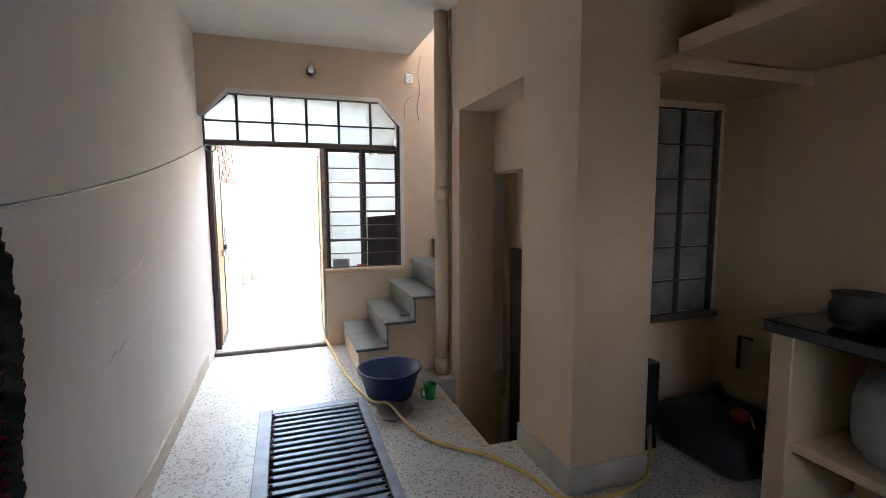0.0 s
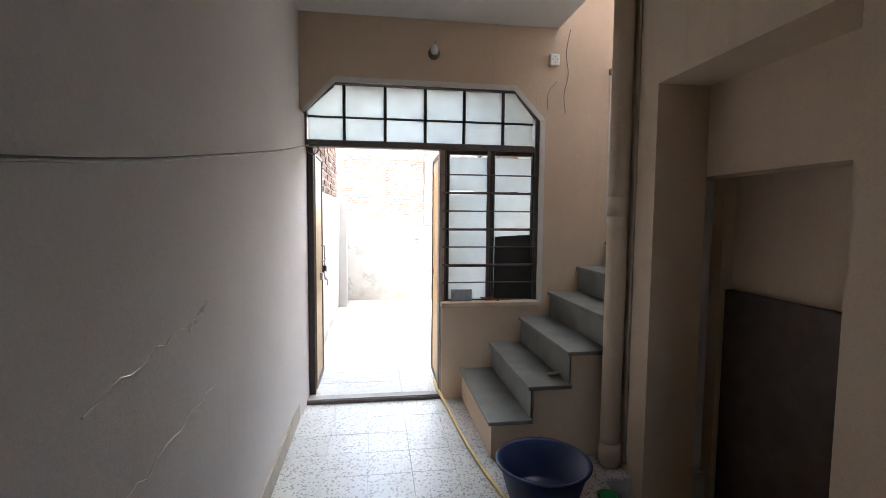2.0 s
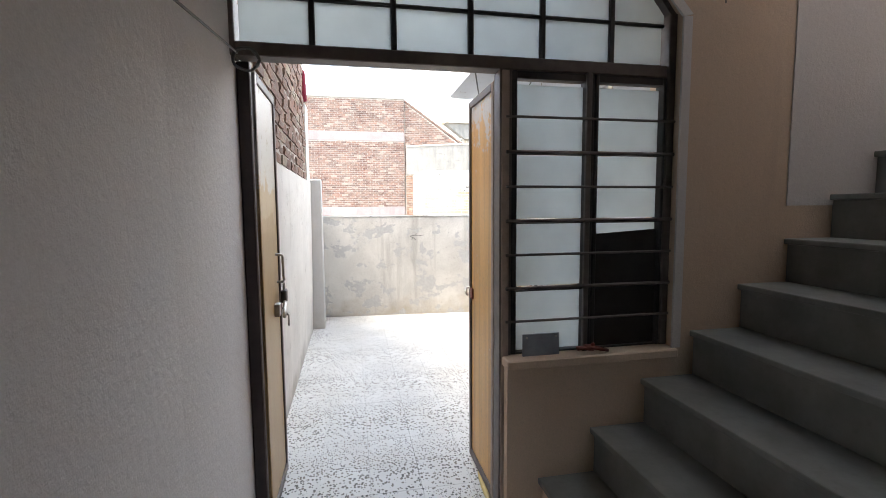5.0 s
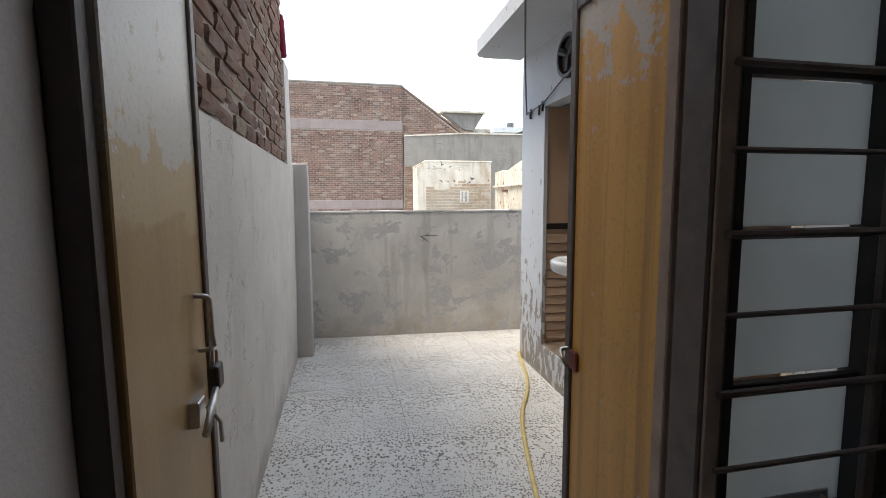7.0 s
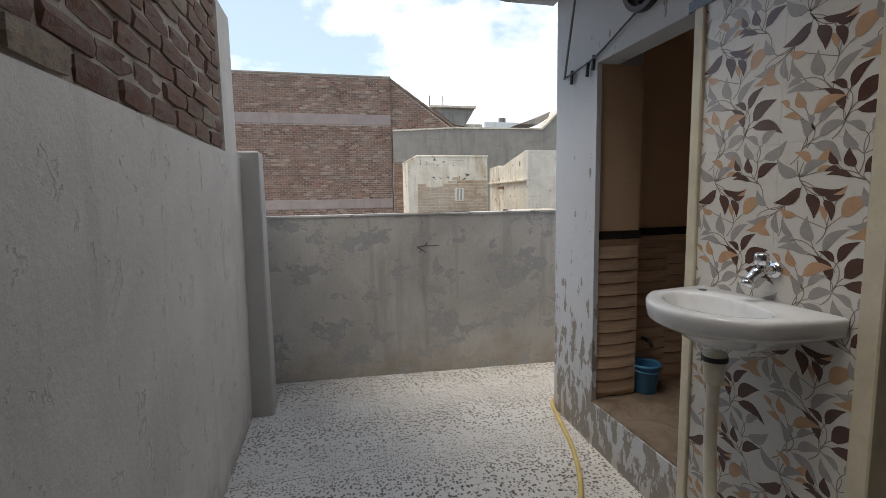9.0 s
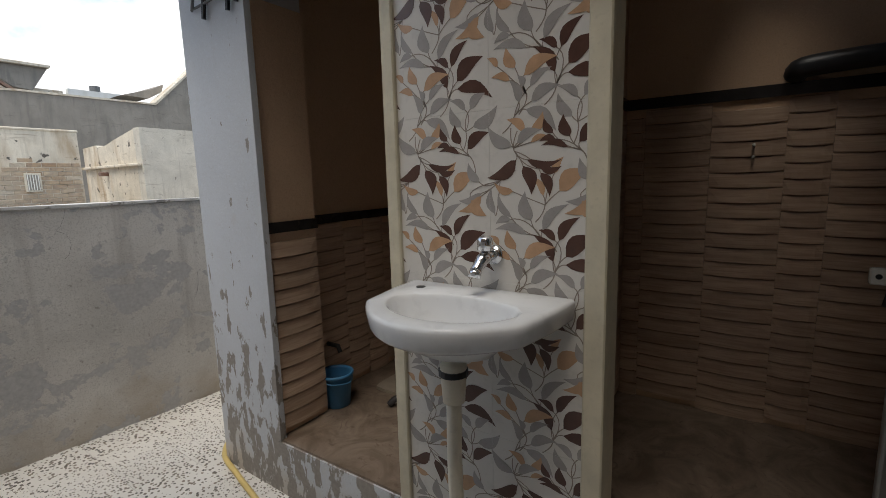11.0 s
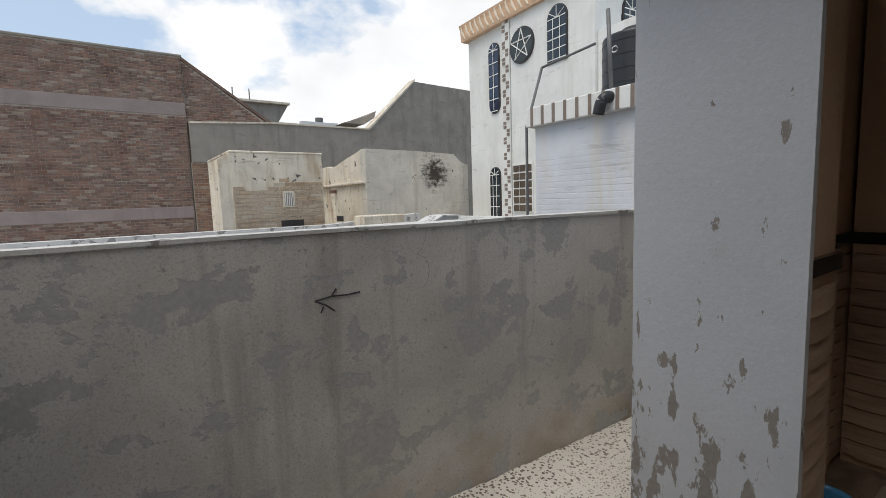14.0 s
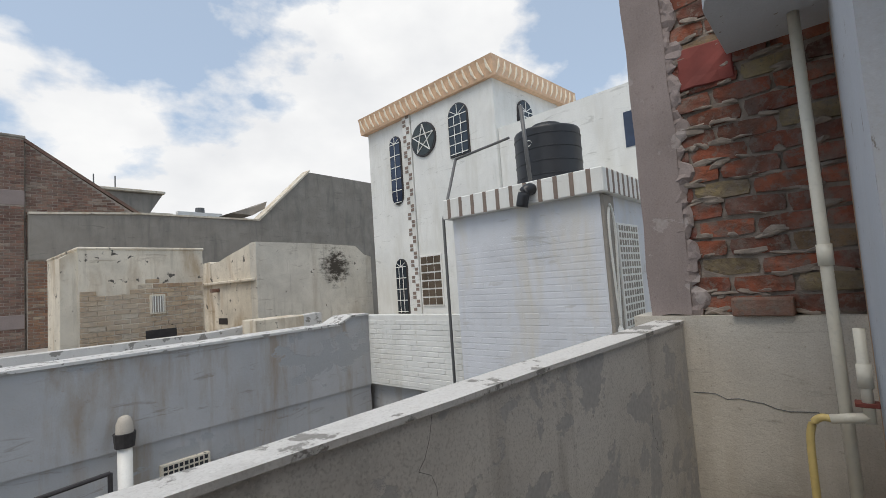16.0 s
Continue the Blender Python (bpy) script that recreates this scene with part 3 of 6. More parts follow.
setting("pit_front", box(bmesh.new(), 1.10, 2.6, 2.30, 2.36, -0.9, -0.2), M_HALL)
setting("recess_inner", box(bmesh.new(), 1.79, 1.85, 2.31, 3.36, 1.04, 1.70), M_HALL)
setting("basement_wall", box(bmesh.new(), 2.6, 2.75, 2.30, 3.44, -0.9, 2.4), M_HALL)
setting("basement_ceiling", box(bmesh.new(), 1.72, 2.6, 2.30, 3.44, 1.70, 1.82), M_HALL)
setting("basement_side", box(bmesh.new(), 1.72, 2.6, 3.36, 3.44, -0.9, 1.70), M_HALL)
setting("baseboard", box(bmesh.new(), 1.256, 1.27, 1.786, 2.31, 0.0, 0.14), M_DADO)
setting("baseboard", box(bmesh.new(), 1.27, 1.72, 1.786, 1.80, 0.0, 0.14), M_DADO)

# ---- the kitchen nook ----
setting("wall_kitchen_back", box(bmesh.new(), 1.72, 2.95, 2.20, 2.30, -0.2, CEIL), M_HALL)
setting("wall_kitchen_side", box(bmesh.new(), 2.62, 2.95, -2.6, 2.20, -0.2, CEIL), M_HALL)
bm = box(bmesh.new(), 1.68, 2.62, 1.70, 2.20, 2.03, 2.09)
setting("kitchen_shelf", bm, M_HALL, "concrete loft shelf across the kitchen nook")
setting("kitchen_loft", box(bmesh.new(), 1.72, 2.62, -0.6, 1.70, 2.10, 2.17), M_HALL, "concrete loft slab over the counter")


# ---- the yard ----
YARD_FALL = 0.0215


def yard_z(y):
    """The yard floor rises gently away from the doors."""
    return 0.035 + YARD_FALL * (y - GATE - 0.09)


def parapet_y(x):
    return 8.40 - 0.057 * (x + 0.66)


def parapet_back(x):
    return 8.455 - 0.037 * (x + 0.66)


setting("door_step", box(bmesh.new(), LEFT, 0.37, GATE + 0.02, GATE + 0.0885, -0.15, yard_z(GATE + 0.09) - 0.001), M_POST, "pale cement step edge under the yard doors")
bm = prism(bmesh.new(), [(GATE + 0.09, -0.3), (8.7, -0.3), (8.7, yard_z(8.7) - 0.012), (GATE + 0.09, yard_z(GATE + 0.09) - 0.012)], "x", LEFT - 0.2, 2.8)
yard_floor = setting("yard_floor", bm, M_JOINT, "open yard floor of white terrazzo tiles")
bm = prism(bmesh.new(), [(-0.87, -0.2), (-0.690, -0.2), (-0.664, 1.67), (-0.87, 1.67)], "y", GATE + 0.23, 8.6)
bmesh.ops.subdivide_edges(bm, edges=bm.edges[:], cuts=9, use_grid_fill=True)
setting("wall_yard_left", rough_up(bm, 0.006, 5.0), M_YWALL, "rough whitewashed boundary wall under bare brickwork")
setting("yard_post", solid(-0.72, -0.56, 7.9, 8.06, 0.0, 1.71, 0.012, 2), M_POST, "cement-rendered post against the boundary wall")
bm = prism(bmesh.new(), [(-0.66, parapet_y(-0.66)), (2.58, parapet_y(2.58)), (2.58, parapet_back(2.58)), (-0.66, parapet_back(-0.66))], "z", -3.0, 1.30)
setting("parapet", bm, M_PARA, "grey cement-rendered parapet, patchy and stained")
bm = prism(bmesh.new(), [(-0.66, parapet_y(-0.66) - 0.006), (2.58, parapet_y(2.58) - 0.006), (2.58, parapet_back(2.58) + 0.008), (-0.66, parapet_back(-0.66) + 0.008)], "z", 1.301, 1.315)
bmesh.ops.subdivide_edges(bm, edges=bm.edges[:], cuts=7, use_grid_fill=True)
setting("parapet_top", rough_up(bm, 0.004, 9.0), M_TOP, "flaking whitewashed top of the parapet")
setting("wall_end", box(bmesh.new(), 2.58, 2.82, 7.5, 8.44, -3.0, 1.335), M_ENDWALL, "low whitewashed wall closing the yard")
setting("wall_behind_bath", box(bmesh.new(), 2.60, 2.82, 4.85, 7.5, -0.3, 2.5), M_YWALL)

# ---- wash block: toilet and bathroom off the yard ----
WC = 1.15
setting("wall_corner_column", box(bmesh.new(), WC, WC + 0.27, 7.155, 7.565, -0.2, 2.52), M_WC, "bluish white painted column, flaking near the ground")
setting("wall_wash_end", box(bmesh.new(), WC + 0.27, 2.46, 7.29, 7.56, -0.2, 2.52), M_WC, "bluish white painted end wall of the wash block")
setting("wall_wash_header", box(bmesh.new(), WC, WC + 0.12, 4.85, 7.155, 2.07, 2.52), M_WC, "bluish white wall over the toilet and bathroom doors")
setting("wall_wash_side", box(bmesh.new(), WC, WC + 0.12, 4.85, 5.19, -0.2, 2.07), M_WC, "bluish white wall beside the bathroom door")
setting("wall_panel_core", box(bmesh.new(), WC + 0.012, WC + 0.12, 5.845, 6.49, -0.2, 2.07), M_TRIM)
setting("wall_partition", box(bmesh.new(), WC + 0.12, 2.46, 6.10, 6.20, -0.2, 2.52), M_BATHWALL)
setting("wall_wash_back", box(bmesh.new(), 2.46, 2.60, 4.85, 7.56, -0.2, 2.52), M_BATHWALL, "tan painted wall above a tiled dado")
setting("wall_bath_side", box(bmesh.new(), WC + 0.12, 2.46, 4.85, 5.05, -0.2, 2.52), M_BATHWALL)
setting("wall_toilet_side", box(bmesh.new(), WC + 0.272, 2.30, 7.284, 7.2895, 0.3, 2.52), M_BATHWALL)
setting("wall_toilet_back", box(bmesh.new(), 2.30, 2.455, 6.20, 7.289, 0.1, 2.52), M_BATHWALL)
setting("wash_block_jamb", box(bmesh.new(), WC + 0.004, WC + 0.27, 7.151, 7.1545, 0.34, 2.07), M_BATHWALL)
# unseen slot left open in the slab to brighten the bathroom
bm = box(bmesh.new(), WC, 2.6, 5.6, 7.56, 2.52, 2.63)
box(bm, WC, 1.6, 4.85, 5.6, 2.52, 2.63)
box(bm, 2.05, 2.6, 4.85, 5.6, 2.52, 2.63)
box(bm, 1.6, 2.05, 4.85, 5.39, 2.52, 2.63)
setting("wash_block_ceiling", bm, M_CEIL, "concrete roof slab with an added unseen light slot over the bathroom")
setting("toilet_step", box(bmesh.new(), WC - 0.002, WC + 0.12, 6.49, 7.155, -0.2, 0.325), M_WC, "raised plastered doorstep of the toilet")
setting("bath_step", box(bmesh.new(), WC - 0.002, WC + 0.12, 5.19, 5.845, -0.2, 0.25), M_WC)
setting("toilet_floor", box(bmesh.new(), WC + 0.005, 2.30, 6.20, 7.289, 0.1, 0.335), M_STONE, "brown marbled floor tiles")
setting("bath_floor", box(bmesh.new(), WC + 0.005, 2.46, 5.05, 6.10, 0.1, 0.262), M_STONE)
bm = prism(bmesh.new(), [(0.76, 4.85), (1.15, 4.85), (1.15, 7.62), (0.86, 7.62), (0.79, 7.60), (0.76, 7.54)], "z", 2.525, 2.63)
prism(bm, [(2.0, 7.56), (2.6, 7.56), (2.6, 7.92), (2.12, 7.92), (2.04, 7.90), (2.0, 7.84)], "z", 2.525, 2.63)
setting("eave", bm, M_WC, "projecting concrete eave with a rounded corner")

# ---- gate: steel window, transom and double door ----
gate = group_of("gate_window", "brown painted steel window and transom with frosted panes", "window", at=(0, 0, 0))
FY0, FY1 = 4.67, 4.75


def bar(x0, x1, z0, z1, name="frame_bar", material=None, y0=FY0, y1=FY1, parent=None, label=""):
    return part(name, solid(x0, x1, y0, y1, z0, z1, 0.004), material or M_FRAME, parent or gate, label)


bar(-0.660, -0.612, 0.02, 1.955, material=M_JAMB, y0=4.742, y1=4.778)
setting("jamb_plaster", prism(bmesh.new(), [(LEFT - 0.001, 4.1), (-0.6605, 4.70), (-0.6605, 4.85), (LEFT - 0.001, 4.85)], "z", 0.0, 2.19), M_LEFT)
bar(-0.685, -0.645, 1.955, 2.235)
bar(1.112, 1.148, 0.772, 2.225)
bar(0.350, 0.402, 0.02, 1.955)
bar(-0.645, 1.105, 1.955, 2.005)
part("frame_face", solid(0.356, 0.388, 4.662, 4.6695, 0.03, 1.95, 0.002), M_PINK, gate, "pinkish worn frame face")
bar(-0.455, 0.95, 2.415, 2.445)
bar(0.402, 1.112, 0.756, 0.768)
for (xa, za), (xb, zb) in (((-0.668, 2.22), (-0.452, 2.435)), ((0.947, 2.435), (1.135, 2.225))):
    part("frame_bar", prism(bmesh.new(), [(xa, za - 0.02), (xb, zb - 0.035), (xb, zb), (xa, za + 0.02)], "y", FY0, FY1), M_FRAME, gate)
TRANSOM = (-0.645, -0.377, -0.071, 0.236, 0.541, 0.853, 1.105)
for x in TRANSOM[1:-1]:
    bar(x - 0.011, x + 0.011, 2.005, 2.415, "glazing_bar", M_BLACKSTEEL, 4.69, 4.73)
bar(-0.645, 1.105, 2.172, 2.186, "glazing_bar", M_BLACKSTEEL, 4.695, 4.725)
for xa, xb in zip(TRANSOM, TRANSOM[1:]):
    for za, zb in ((2.005, 2.172), (2.186, 2.42)):
        outline = [(xa + 0.01, za), (xb - 0.01, za), (xb - 0.01, zb), (xa + 0.01, zb)]
        if zb > 2.3 and xa < -0.5:
            outline = [(xa, za), (xb - 0.01, za), (xb - 0.01, zb), (-0.45, zb), (xa, 2.235)]
        if zb > 2.3 and xb > 1.0:
            outline = [(xa + 0.01, za), (xb, za), (xb, 2.25), (0.955, zb), (xa + 0.01, zb)]
        part("pane", prism(bmesh.new(), outline, "y", 4.707, 4.712), M_FROST, gate)
# the two casements
for xa, xb, stile_l, stile_r in ((0.404, 0.768, 0.022, 0.034), (0.772, 1.110, 0.018, 0.014)):
    leaf = part("casement", solid(xa, xa + stile_l, 4.675, 4.735, 0.77, 1.955, 0.003), M_BLACKSTEEL, gate)
    for q in (solid(xb - stile_r, xb, 4.675, 4.735, 0.77, 1.955, 0.003), solid(xa + stile_l, xb - stile_r, 4.68, 4.73, 0.765, 0.782, 0.003), solid(xa + stile_l, xb - stile_r, 4.68, 4.73, 1.925, 1.955, 0.003)):
        part("casement_bar", q, M_BLACKSTEEL, leaf)
    for k in range(1, 4):
        z = 0.762 + k * 0.289
        part("glazing_bar", solid(xa + stile_l - 0.002, xb - stile_r + 0.002, 4.69, 4.711, z - 0.009, z + 0.009, 0.002), M_BLACKSTEEL, leaf)
    for k in range(4):
        part("pane", box(bmesh.new(), xa + stile_l - 0.004, xb - stile_r + 0.004, 4.712, 4.717, 0.775 + k * 0.289, 0.752 + (k + 1) * 0.289), M_FROST, leaf)
for k in range(7):
    z = 0.923 + k * 0.1405
    part("grille_rod", tube(bmesh.new(), [(0.372, 4.652, z), (1.135, 4.652, z)], 0.0055 if k % 2 == 0 else 0.0075, 8), M_FRAME, gate)
part("mullion", solid(0.725, 0.748, 4.656, 4.674, 0.77, 1.955, 0.003), M_FRAME, gate)
board = whole("cardboard_sheet", prism(bmesh.new(), [(0.797, 0.772), (1.095, 0.772), (1.095, 1.301), (0.803, 1.283)], "y", 4.697, 4.705), M_DARKWOOD, "dark board propped against the lower window panes", "board")


def door_leaf(x, y0, y1, z0, z1, inner, paint, label, hand):
    """A sheet-steel leaf standing open into the yard; inner is the side that the sheet's rim stands proud on."""
    leaf = group_of("door_leaf", label, "door", "pair of yard doors")
    part("sheet", solid(x - 0.012, x + 0.012, y0 + 0.03, y1 - 0.03, z0 + 0.03, z1 - 0.03, 0.002), paint, leaf)
    for a in ((y0, y0 + 0.035, z0, z1), (y1 - 0.03, y1, z0, z1), (y0 + 0.035, y1 - 0.03, z1 - 0.035, z1), (y0 + 0.035, y1 - 0.03, z0, z0 + 0.04)):
        part("rim", solid(x - 0.02, x + 0.02, *a, 0.003), M_PINK if a[0] == y0 and hand < 0 else paint if a[0] == y0 else M_FRAME, leaf)
    for z in (0.45, 1.02, 1.62):
        part("hinge", tube(bmesh.new(), [(x - 0.01 * inner, y0 - 0.012, z - 0.045), (x - 0.01 * inner, y0 - 0.012, z + 0.045)], 0.012), M_FRAME, leaf)
    return leaf


left_leaf = door_leaf(-0.622, 4.785, 5.25, 0.065, 1.935, 1, M_DOORPALE, "pale ochre steel door leaf, scuffed, standing open", 1)
right_leaf = door_leaf(0.372, 4.765, 5.19, 0.065, 1.935, -1, M_DOOR, "ochre streaked steel door leaf standing open", -1)
hx = -0.607
handle = part("handle", tube(bmesh.new(), smooth_path([(hx - 0.01, 5.155, 1.185), (hx + 0.025, 5.155, 1.18), (hx + 0.028, 5.160, 1.15), (hx + 0.028, 5.165, 1.09), (hx + 0.028, 5.165, 1.055), (hx - 0.01, 5.165, 1.05)], 5), 0.0065), M_STEEL, left_leaf, "worn steel pull handle", True)
bolt = part("bolt", tube(bmesh.new(), [(hx + 0.05, 5.005, 0.915), (hx + 0.025, 5.200, 0.965)], 0.0085), M_STEEL, left_leaf, "steel slide bolt", True)
part("bolt_knob", tube(bmesh.new(), [(hx + 0.028, 5.095, 0.94), (hx + 0.055, 5.095, 0.90), (hx + 0.055, 5.100, 0.85)], 0.005), M_STEEL, bolt, "", True)
part("bolt_plate", solid(hx - 0.014, hx + 0.02, 5.065, 5.115, 0.90, 0.96, 0.003), M_STEEL, left_leaf)
lock = whole("padlock", solid(hx + 0.012, hx + 0.04, 5.155, 5.210, 0.945, 1.01, 0.01, 3), M_BLACKSTEEL, "dark padlock hanging on the door's hasp", "padlock")
part("shackle", tube(bmesh.new(), smooth_path([(hx + 0.026, 5.165, 1.005), (hx + 0.026, 5.165, 1.035), (hx + 0.026, 5.182, 1.047), (hx + 0.026, 5.199, 1.035), (hx + 0.026, 5.199, 1.005)], 4), 0.004), M_STEEL, lock)
part("latch", tube(bmesh.new(), smooth_path([(0.355, 5.17, 0.985), (0.335, 5.175, 0.98), (0.325, 5.15, 0.965), (0.335, 5.14, 0.945)], 4), 0.006), M_STEEL, right_leaf, "small steel latch hook", True)
part("latch_plate", solid(0.350, 0.360, 5.12, 5.16, 0.93, 0.985, 0.003), M_RUST, right_leaf)

plate = whole("metal_plate", solid(0.44, 0.605, 4.632, 4.637, 0.777, 0.872, 0.002), M_GRATEFR, "grey sheet-metal plate leaning on the window grille", "plate")
plate.location = (0, 0, 0)
for x in (0.458, 0.588):
    part("hole_rim", tube(bmesh.new(), [(x, 4.633, 0.857), (x, 4.628, 0.857)], 0.005, 8), M_STEEL, plate)
bm = tube(bmesh.new(), smooth_path([(0.70 + 0.05 * math.sin(k * 2.3) + 0.012 * k, 4.63 + 0.025 * math.cos(k * 1.7), 0.785 + 0.012 * (k % 3)) for k in range(9)], 5), 0.007, 7)
whole("knotted_cord", bm, M_RUST, "knotted red-brown cord lying on the window sill", "cord", smooth=True)

# ---- stairs ----
stairs = group_of("staircase", "plastered staircase with slate treads rising along the wall", "staircase")
for k in range(10):
    x, z = 0.53 + 0.238 * k, 0.245 + 0.201 * k
    y0 = 3.66 if k < 4 else 3.64
    part("step_core", box(bmesh.new(), x + 0.012, x + 0.25 if k < 9 else 3.2, y0 + 0.02, GATE - 0.002, z - 0.23 if k else 0.0, z - 0.027), M_HALL, stairs)
    part("riser", solid(x, x + 0.0118, y0 + 0.012, GATE - 0.002, z - 0.201 if k else 0.012, z - 0.027, 0.001), M_SLATE if k else M_HALL, stairs, "slate riser" if k else "cream plastered riser")
    part("tread", solid(x - 0.022, x + 0.2495, y0 - 0.012, GATE - 0.001, z - 0.026, z, 0.005, 2), M_SLATE, stairs, "grey-green slate tread")
part("stringer", prism(bmesh.new(), [(0.548, 0.0), (1.27, 0.0), (1.27, 0.61)] + [q for k in (2, 1, 0) for q in ((0.548 + 0.238 * k + 0.238, 0.215 + 0.201 * k), (0.548 + 0.238 * k, 0.215 + 0.201 * k))], "y", 3.667, 3.671), M_HALL, stairs)
bm = tube(bmesh.new(), smooth_path([(0.92, 3.80, 0.462), (0.96, 3.79, 0.468), (1.00, 3.81, 0.466), (1.03, 3.78, 0.462)], 4), [0.009, 0.011, 0.013, 0.012, 0.013, 0.014, 0.012, 0.011, 0.012, 0.012, 0.013, 0.01, 0.008], 8)
pl = whole("pliers", bm, M_STEEL, "worn steel hand tool lying on a stair tread", "tool", smooth=True)
part("jaw", tube(bmesh.new(), [(1.03, 3.78, 0.462), (1.06, 3.80, 0.459)], 0.012, 8), M_BLACKSTEEL, pl)

# pipes by the pillar
pipe = whole("down_pipe", tube(bmesh.new(), [(1.214, 3.55, 0.0), (1.214, 3.55, CEIL)], 0.057, 20), M_HALL, "cream painted down pipe from ceiling to floor", "pipe", smooth=True)
part("pipe_socket", tube(bmesh.new(), [(1.214, 3.55, 0.02), (1.214, 3.55, 0.14)], 0.062, 20), M_HALL, pipe, "", True)
part("pipe_socket", tube(bmesh.new(), [(1.214, 3.55, 1.45), (1.214, 3.55, 1.56)], 0.061, 20), M_HALL, pipe, "", True)
whole("conduit", tube(bmesh.new(), [(1.262, 3.47, 0.05), (1.262, 3.47, CEIL)], 0.009, 8), M_PINK, "thin brown conduit beside the pillar", "conduit", smooth=True)

# ---- fittings on the hall walls ----
sock = group_of("switch_box", "round-cornered white junction box on the wall", "junction box")
part("plate", solid(1.19, 1.27, GATE - 0.026, GATE - 0.0005, 2.615, 2.705, 0.012, 3), M_BOARD, sock)
for dx, dz in ((-0.018, 0.0), (0.018, 0.0), (0.0, 0.02), (0.0, -0.02)):
    part("screw", tube(bmesh.new(), [(1.23 + dx, GATE - 0.026, 2.66 + dz), (1.23 + dx, GATE - 0.029, 2.66 + dz)], 0.004, 8), M_BLACKSTEEL, sock)
lamp = group_of("lamp_holder", "grimy wall lamp holder with a hooked arm", "lamp holder")
part("rose", tube(bmesh.new(), [(0.29, GATE - 0.0005, 2.655), (0.29, GATE - 0.02, 2.655)], 0.045, 16), M_FRAME, lamp, "", True)
part("arm", tube(bmesh.new(), smooth_path([(0.29, GATE - 0.02, 2.655), (0.29, GATE - 0.06, 2.66), (0.295, GATE - 0.075, 2.69), (0.30, GATE - 0.06, 2.73)], 5), 0.008), M_STEEL, lamp, "", True)
part("bulb", turned(bmesh.new(), [(0.0, -0.03), (0.02, -0.025), (0.03, 0.0), (0.02, 0.028), (0.012, 0.04), (0.0, 0.042)], (0.285, GATE - 0.075, 2.655), 14), M_BOARD, lamp, "", True)
wire = smooth_path([(-0.45, -2.6, 1.56), (-0.47, -1.2, 1.45), (-0.41, 0.0, 1.425), (-0.402, 0.50, 1.428), (-0.405, 0.87, 1.434), (-0.5, 1.7, 1.504), (-0.52, 2.3, 1.585), (-0.57, 3.3, 1.735), (-0.625, 4.45, 1.925), (-0.64, 4.70, 1.965)], 8)
cord = whole("washing_line", tube(bmesh.new(), wire, 0.0036, 8), M_WIRE, "grey cord strung through the hall to the door frame", "cord", smooth=True)
part("knot", tube(bmesh.new(), smooth_path([(-0.60 + 0.045 * math.cos(k * 1.25), 4.63 + 0.01 * math.sin(k * 2.1), 1.93 + 0.04 * math.sin(k * 1.25)) for k in range(12)], 4), 0.005, 7), M_WIRE, cord, "", True)
# the shawl over the cord
SHAWL = -0.402
bm = bmesh.new()
cols, rows_ = 12, 26
grid = [[bm.verts.new((SHAWL + 0.014 * math.sin(i * 1.1 + 0.2 * j) * min(1.0, j / 3), 0.24 + 0.052 * i + 0.02 * math.sin(j * 0.55), 1.432 - 0.052 * j)) for i in range(cols)] for j in range(rows_)]
for j in range(rows_ - 1):
    for i in range(cols - 1):
        bm.faces.new((grid[j][i], grid[j + 1][i], grid[j + 1][i + 1], grid[j][i + 1]))
bmesh.ops.solidify(bm, geom=bm.faces[:], thickness=0.004)
shawl = whole("shawl", bm, M_CLOTH, "dark red shawl with a black fringe hung over a cord", "shawl", smooth=True)
bm = bmesh.new()
rnd = random.Random(4)
for j in range(60):
    z = 1.42 - j * 0.0215
    y = 0.805 + 0.02 * math.sin(j * 0.24)
    tube(bm, [(SHAWL, y, z), (SHAWL + 0.006, y + 0.02 + 0.015 * rnd.random(), z - 0.02), (SHAWL, y + 0.03 + 0.03 * rnd.random(), z - 0.06 - 0.03 * rnd.random())], [0.012, 0.014, 0.005], 6)
part("fringe", bm, M_FRINGE, shawl, "black tasselled fringe")
# scratches in the distemper
bm = bmesh.new()
rnd = random.Random(31)
for ya, za, yb, zb in ((2.04, 1.07, 2.66, 1.13), (2.08, 0.79, 2.76, 0.87), (2.55, 1.10, 2.72, 1.16)):
    pts = [(LEFT + 0.0005, ya + (yb - ya) * k / 14, za + (zb - za) * k / 14 + rnd.uniform(-0.013, 0.013)) for k in range(15)]
    tube(bm, pts, [rnd.uniform(0.0008, 0.0036) for k in range(15)], 5)
setting("wall_scratch", bm, M_BOARD, "chalky scratches in the distemper")
bm = bmesh.new()
pts = smooth_path([(1.36, GATE - 0.001, 2.9), (1.33, GATE - 0.001, 2.72), (1.35, GATE - 0.001, 2.56), (1.32, GATE - 0.001, 2.4), (1.335, GATE - 0.001, 2.26)], 4)
tube(bm, pts, 0.003, 5)
pts = smooth_path([(1.26, GATE - 0.001, 2.50), (1.20, GATE - 0.001, 2.43), (1.185, GATE - 0.001, 2.36), (1.19, GATE - 0.001, 2.28)], 4)
tube(bm, pts, 0.0022, 5)
setting("wall_crack", bm, M_WIRE, "hairline cracks in the plaster")

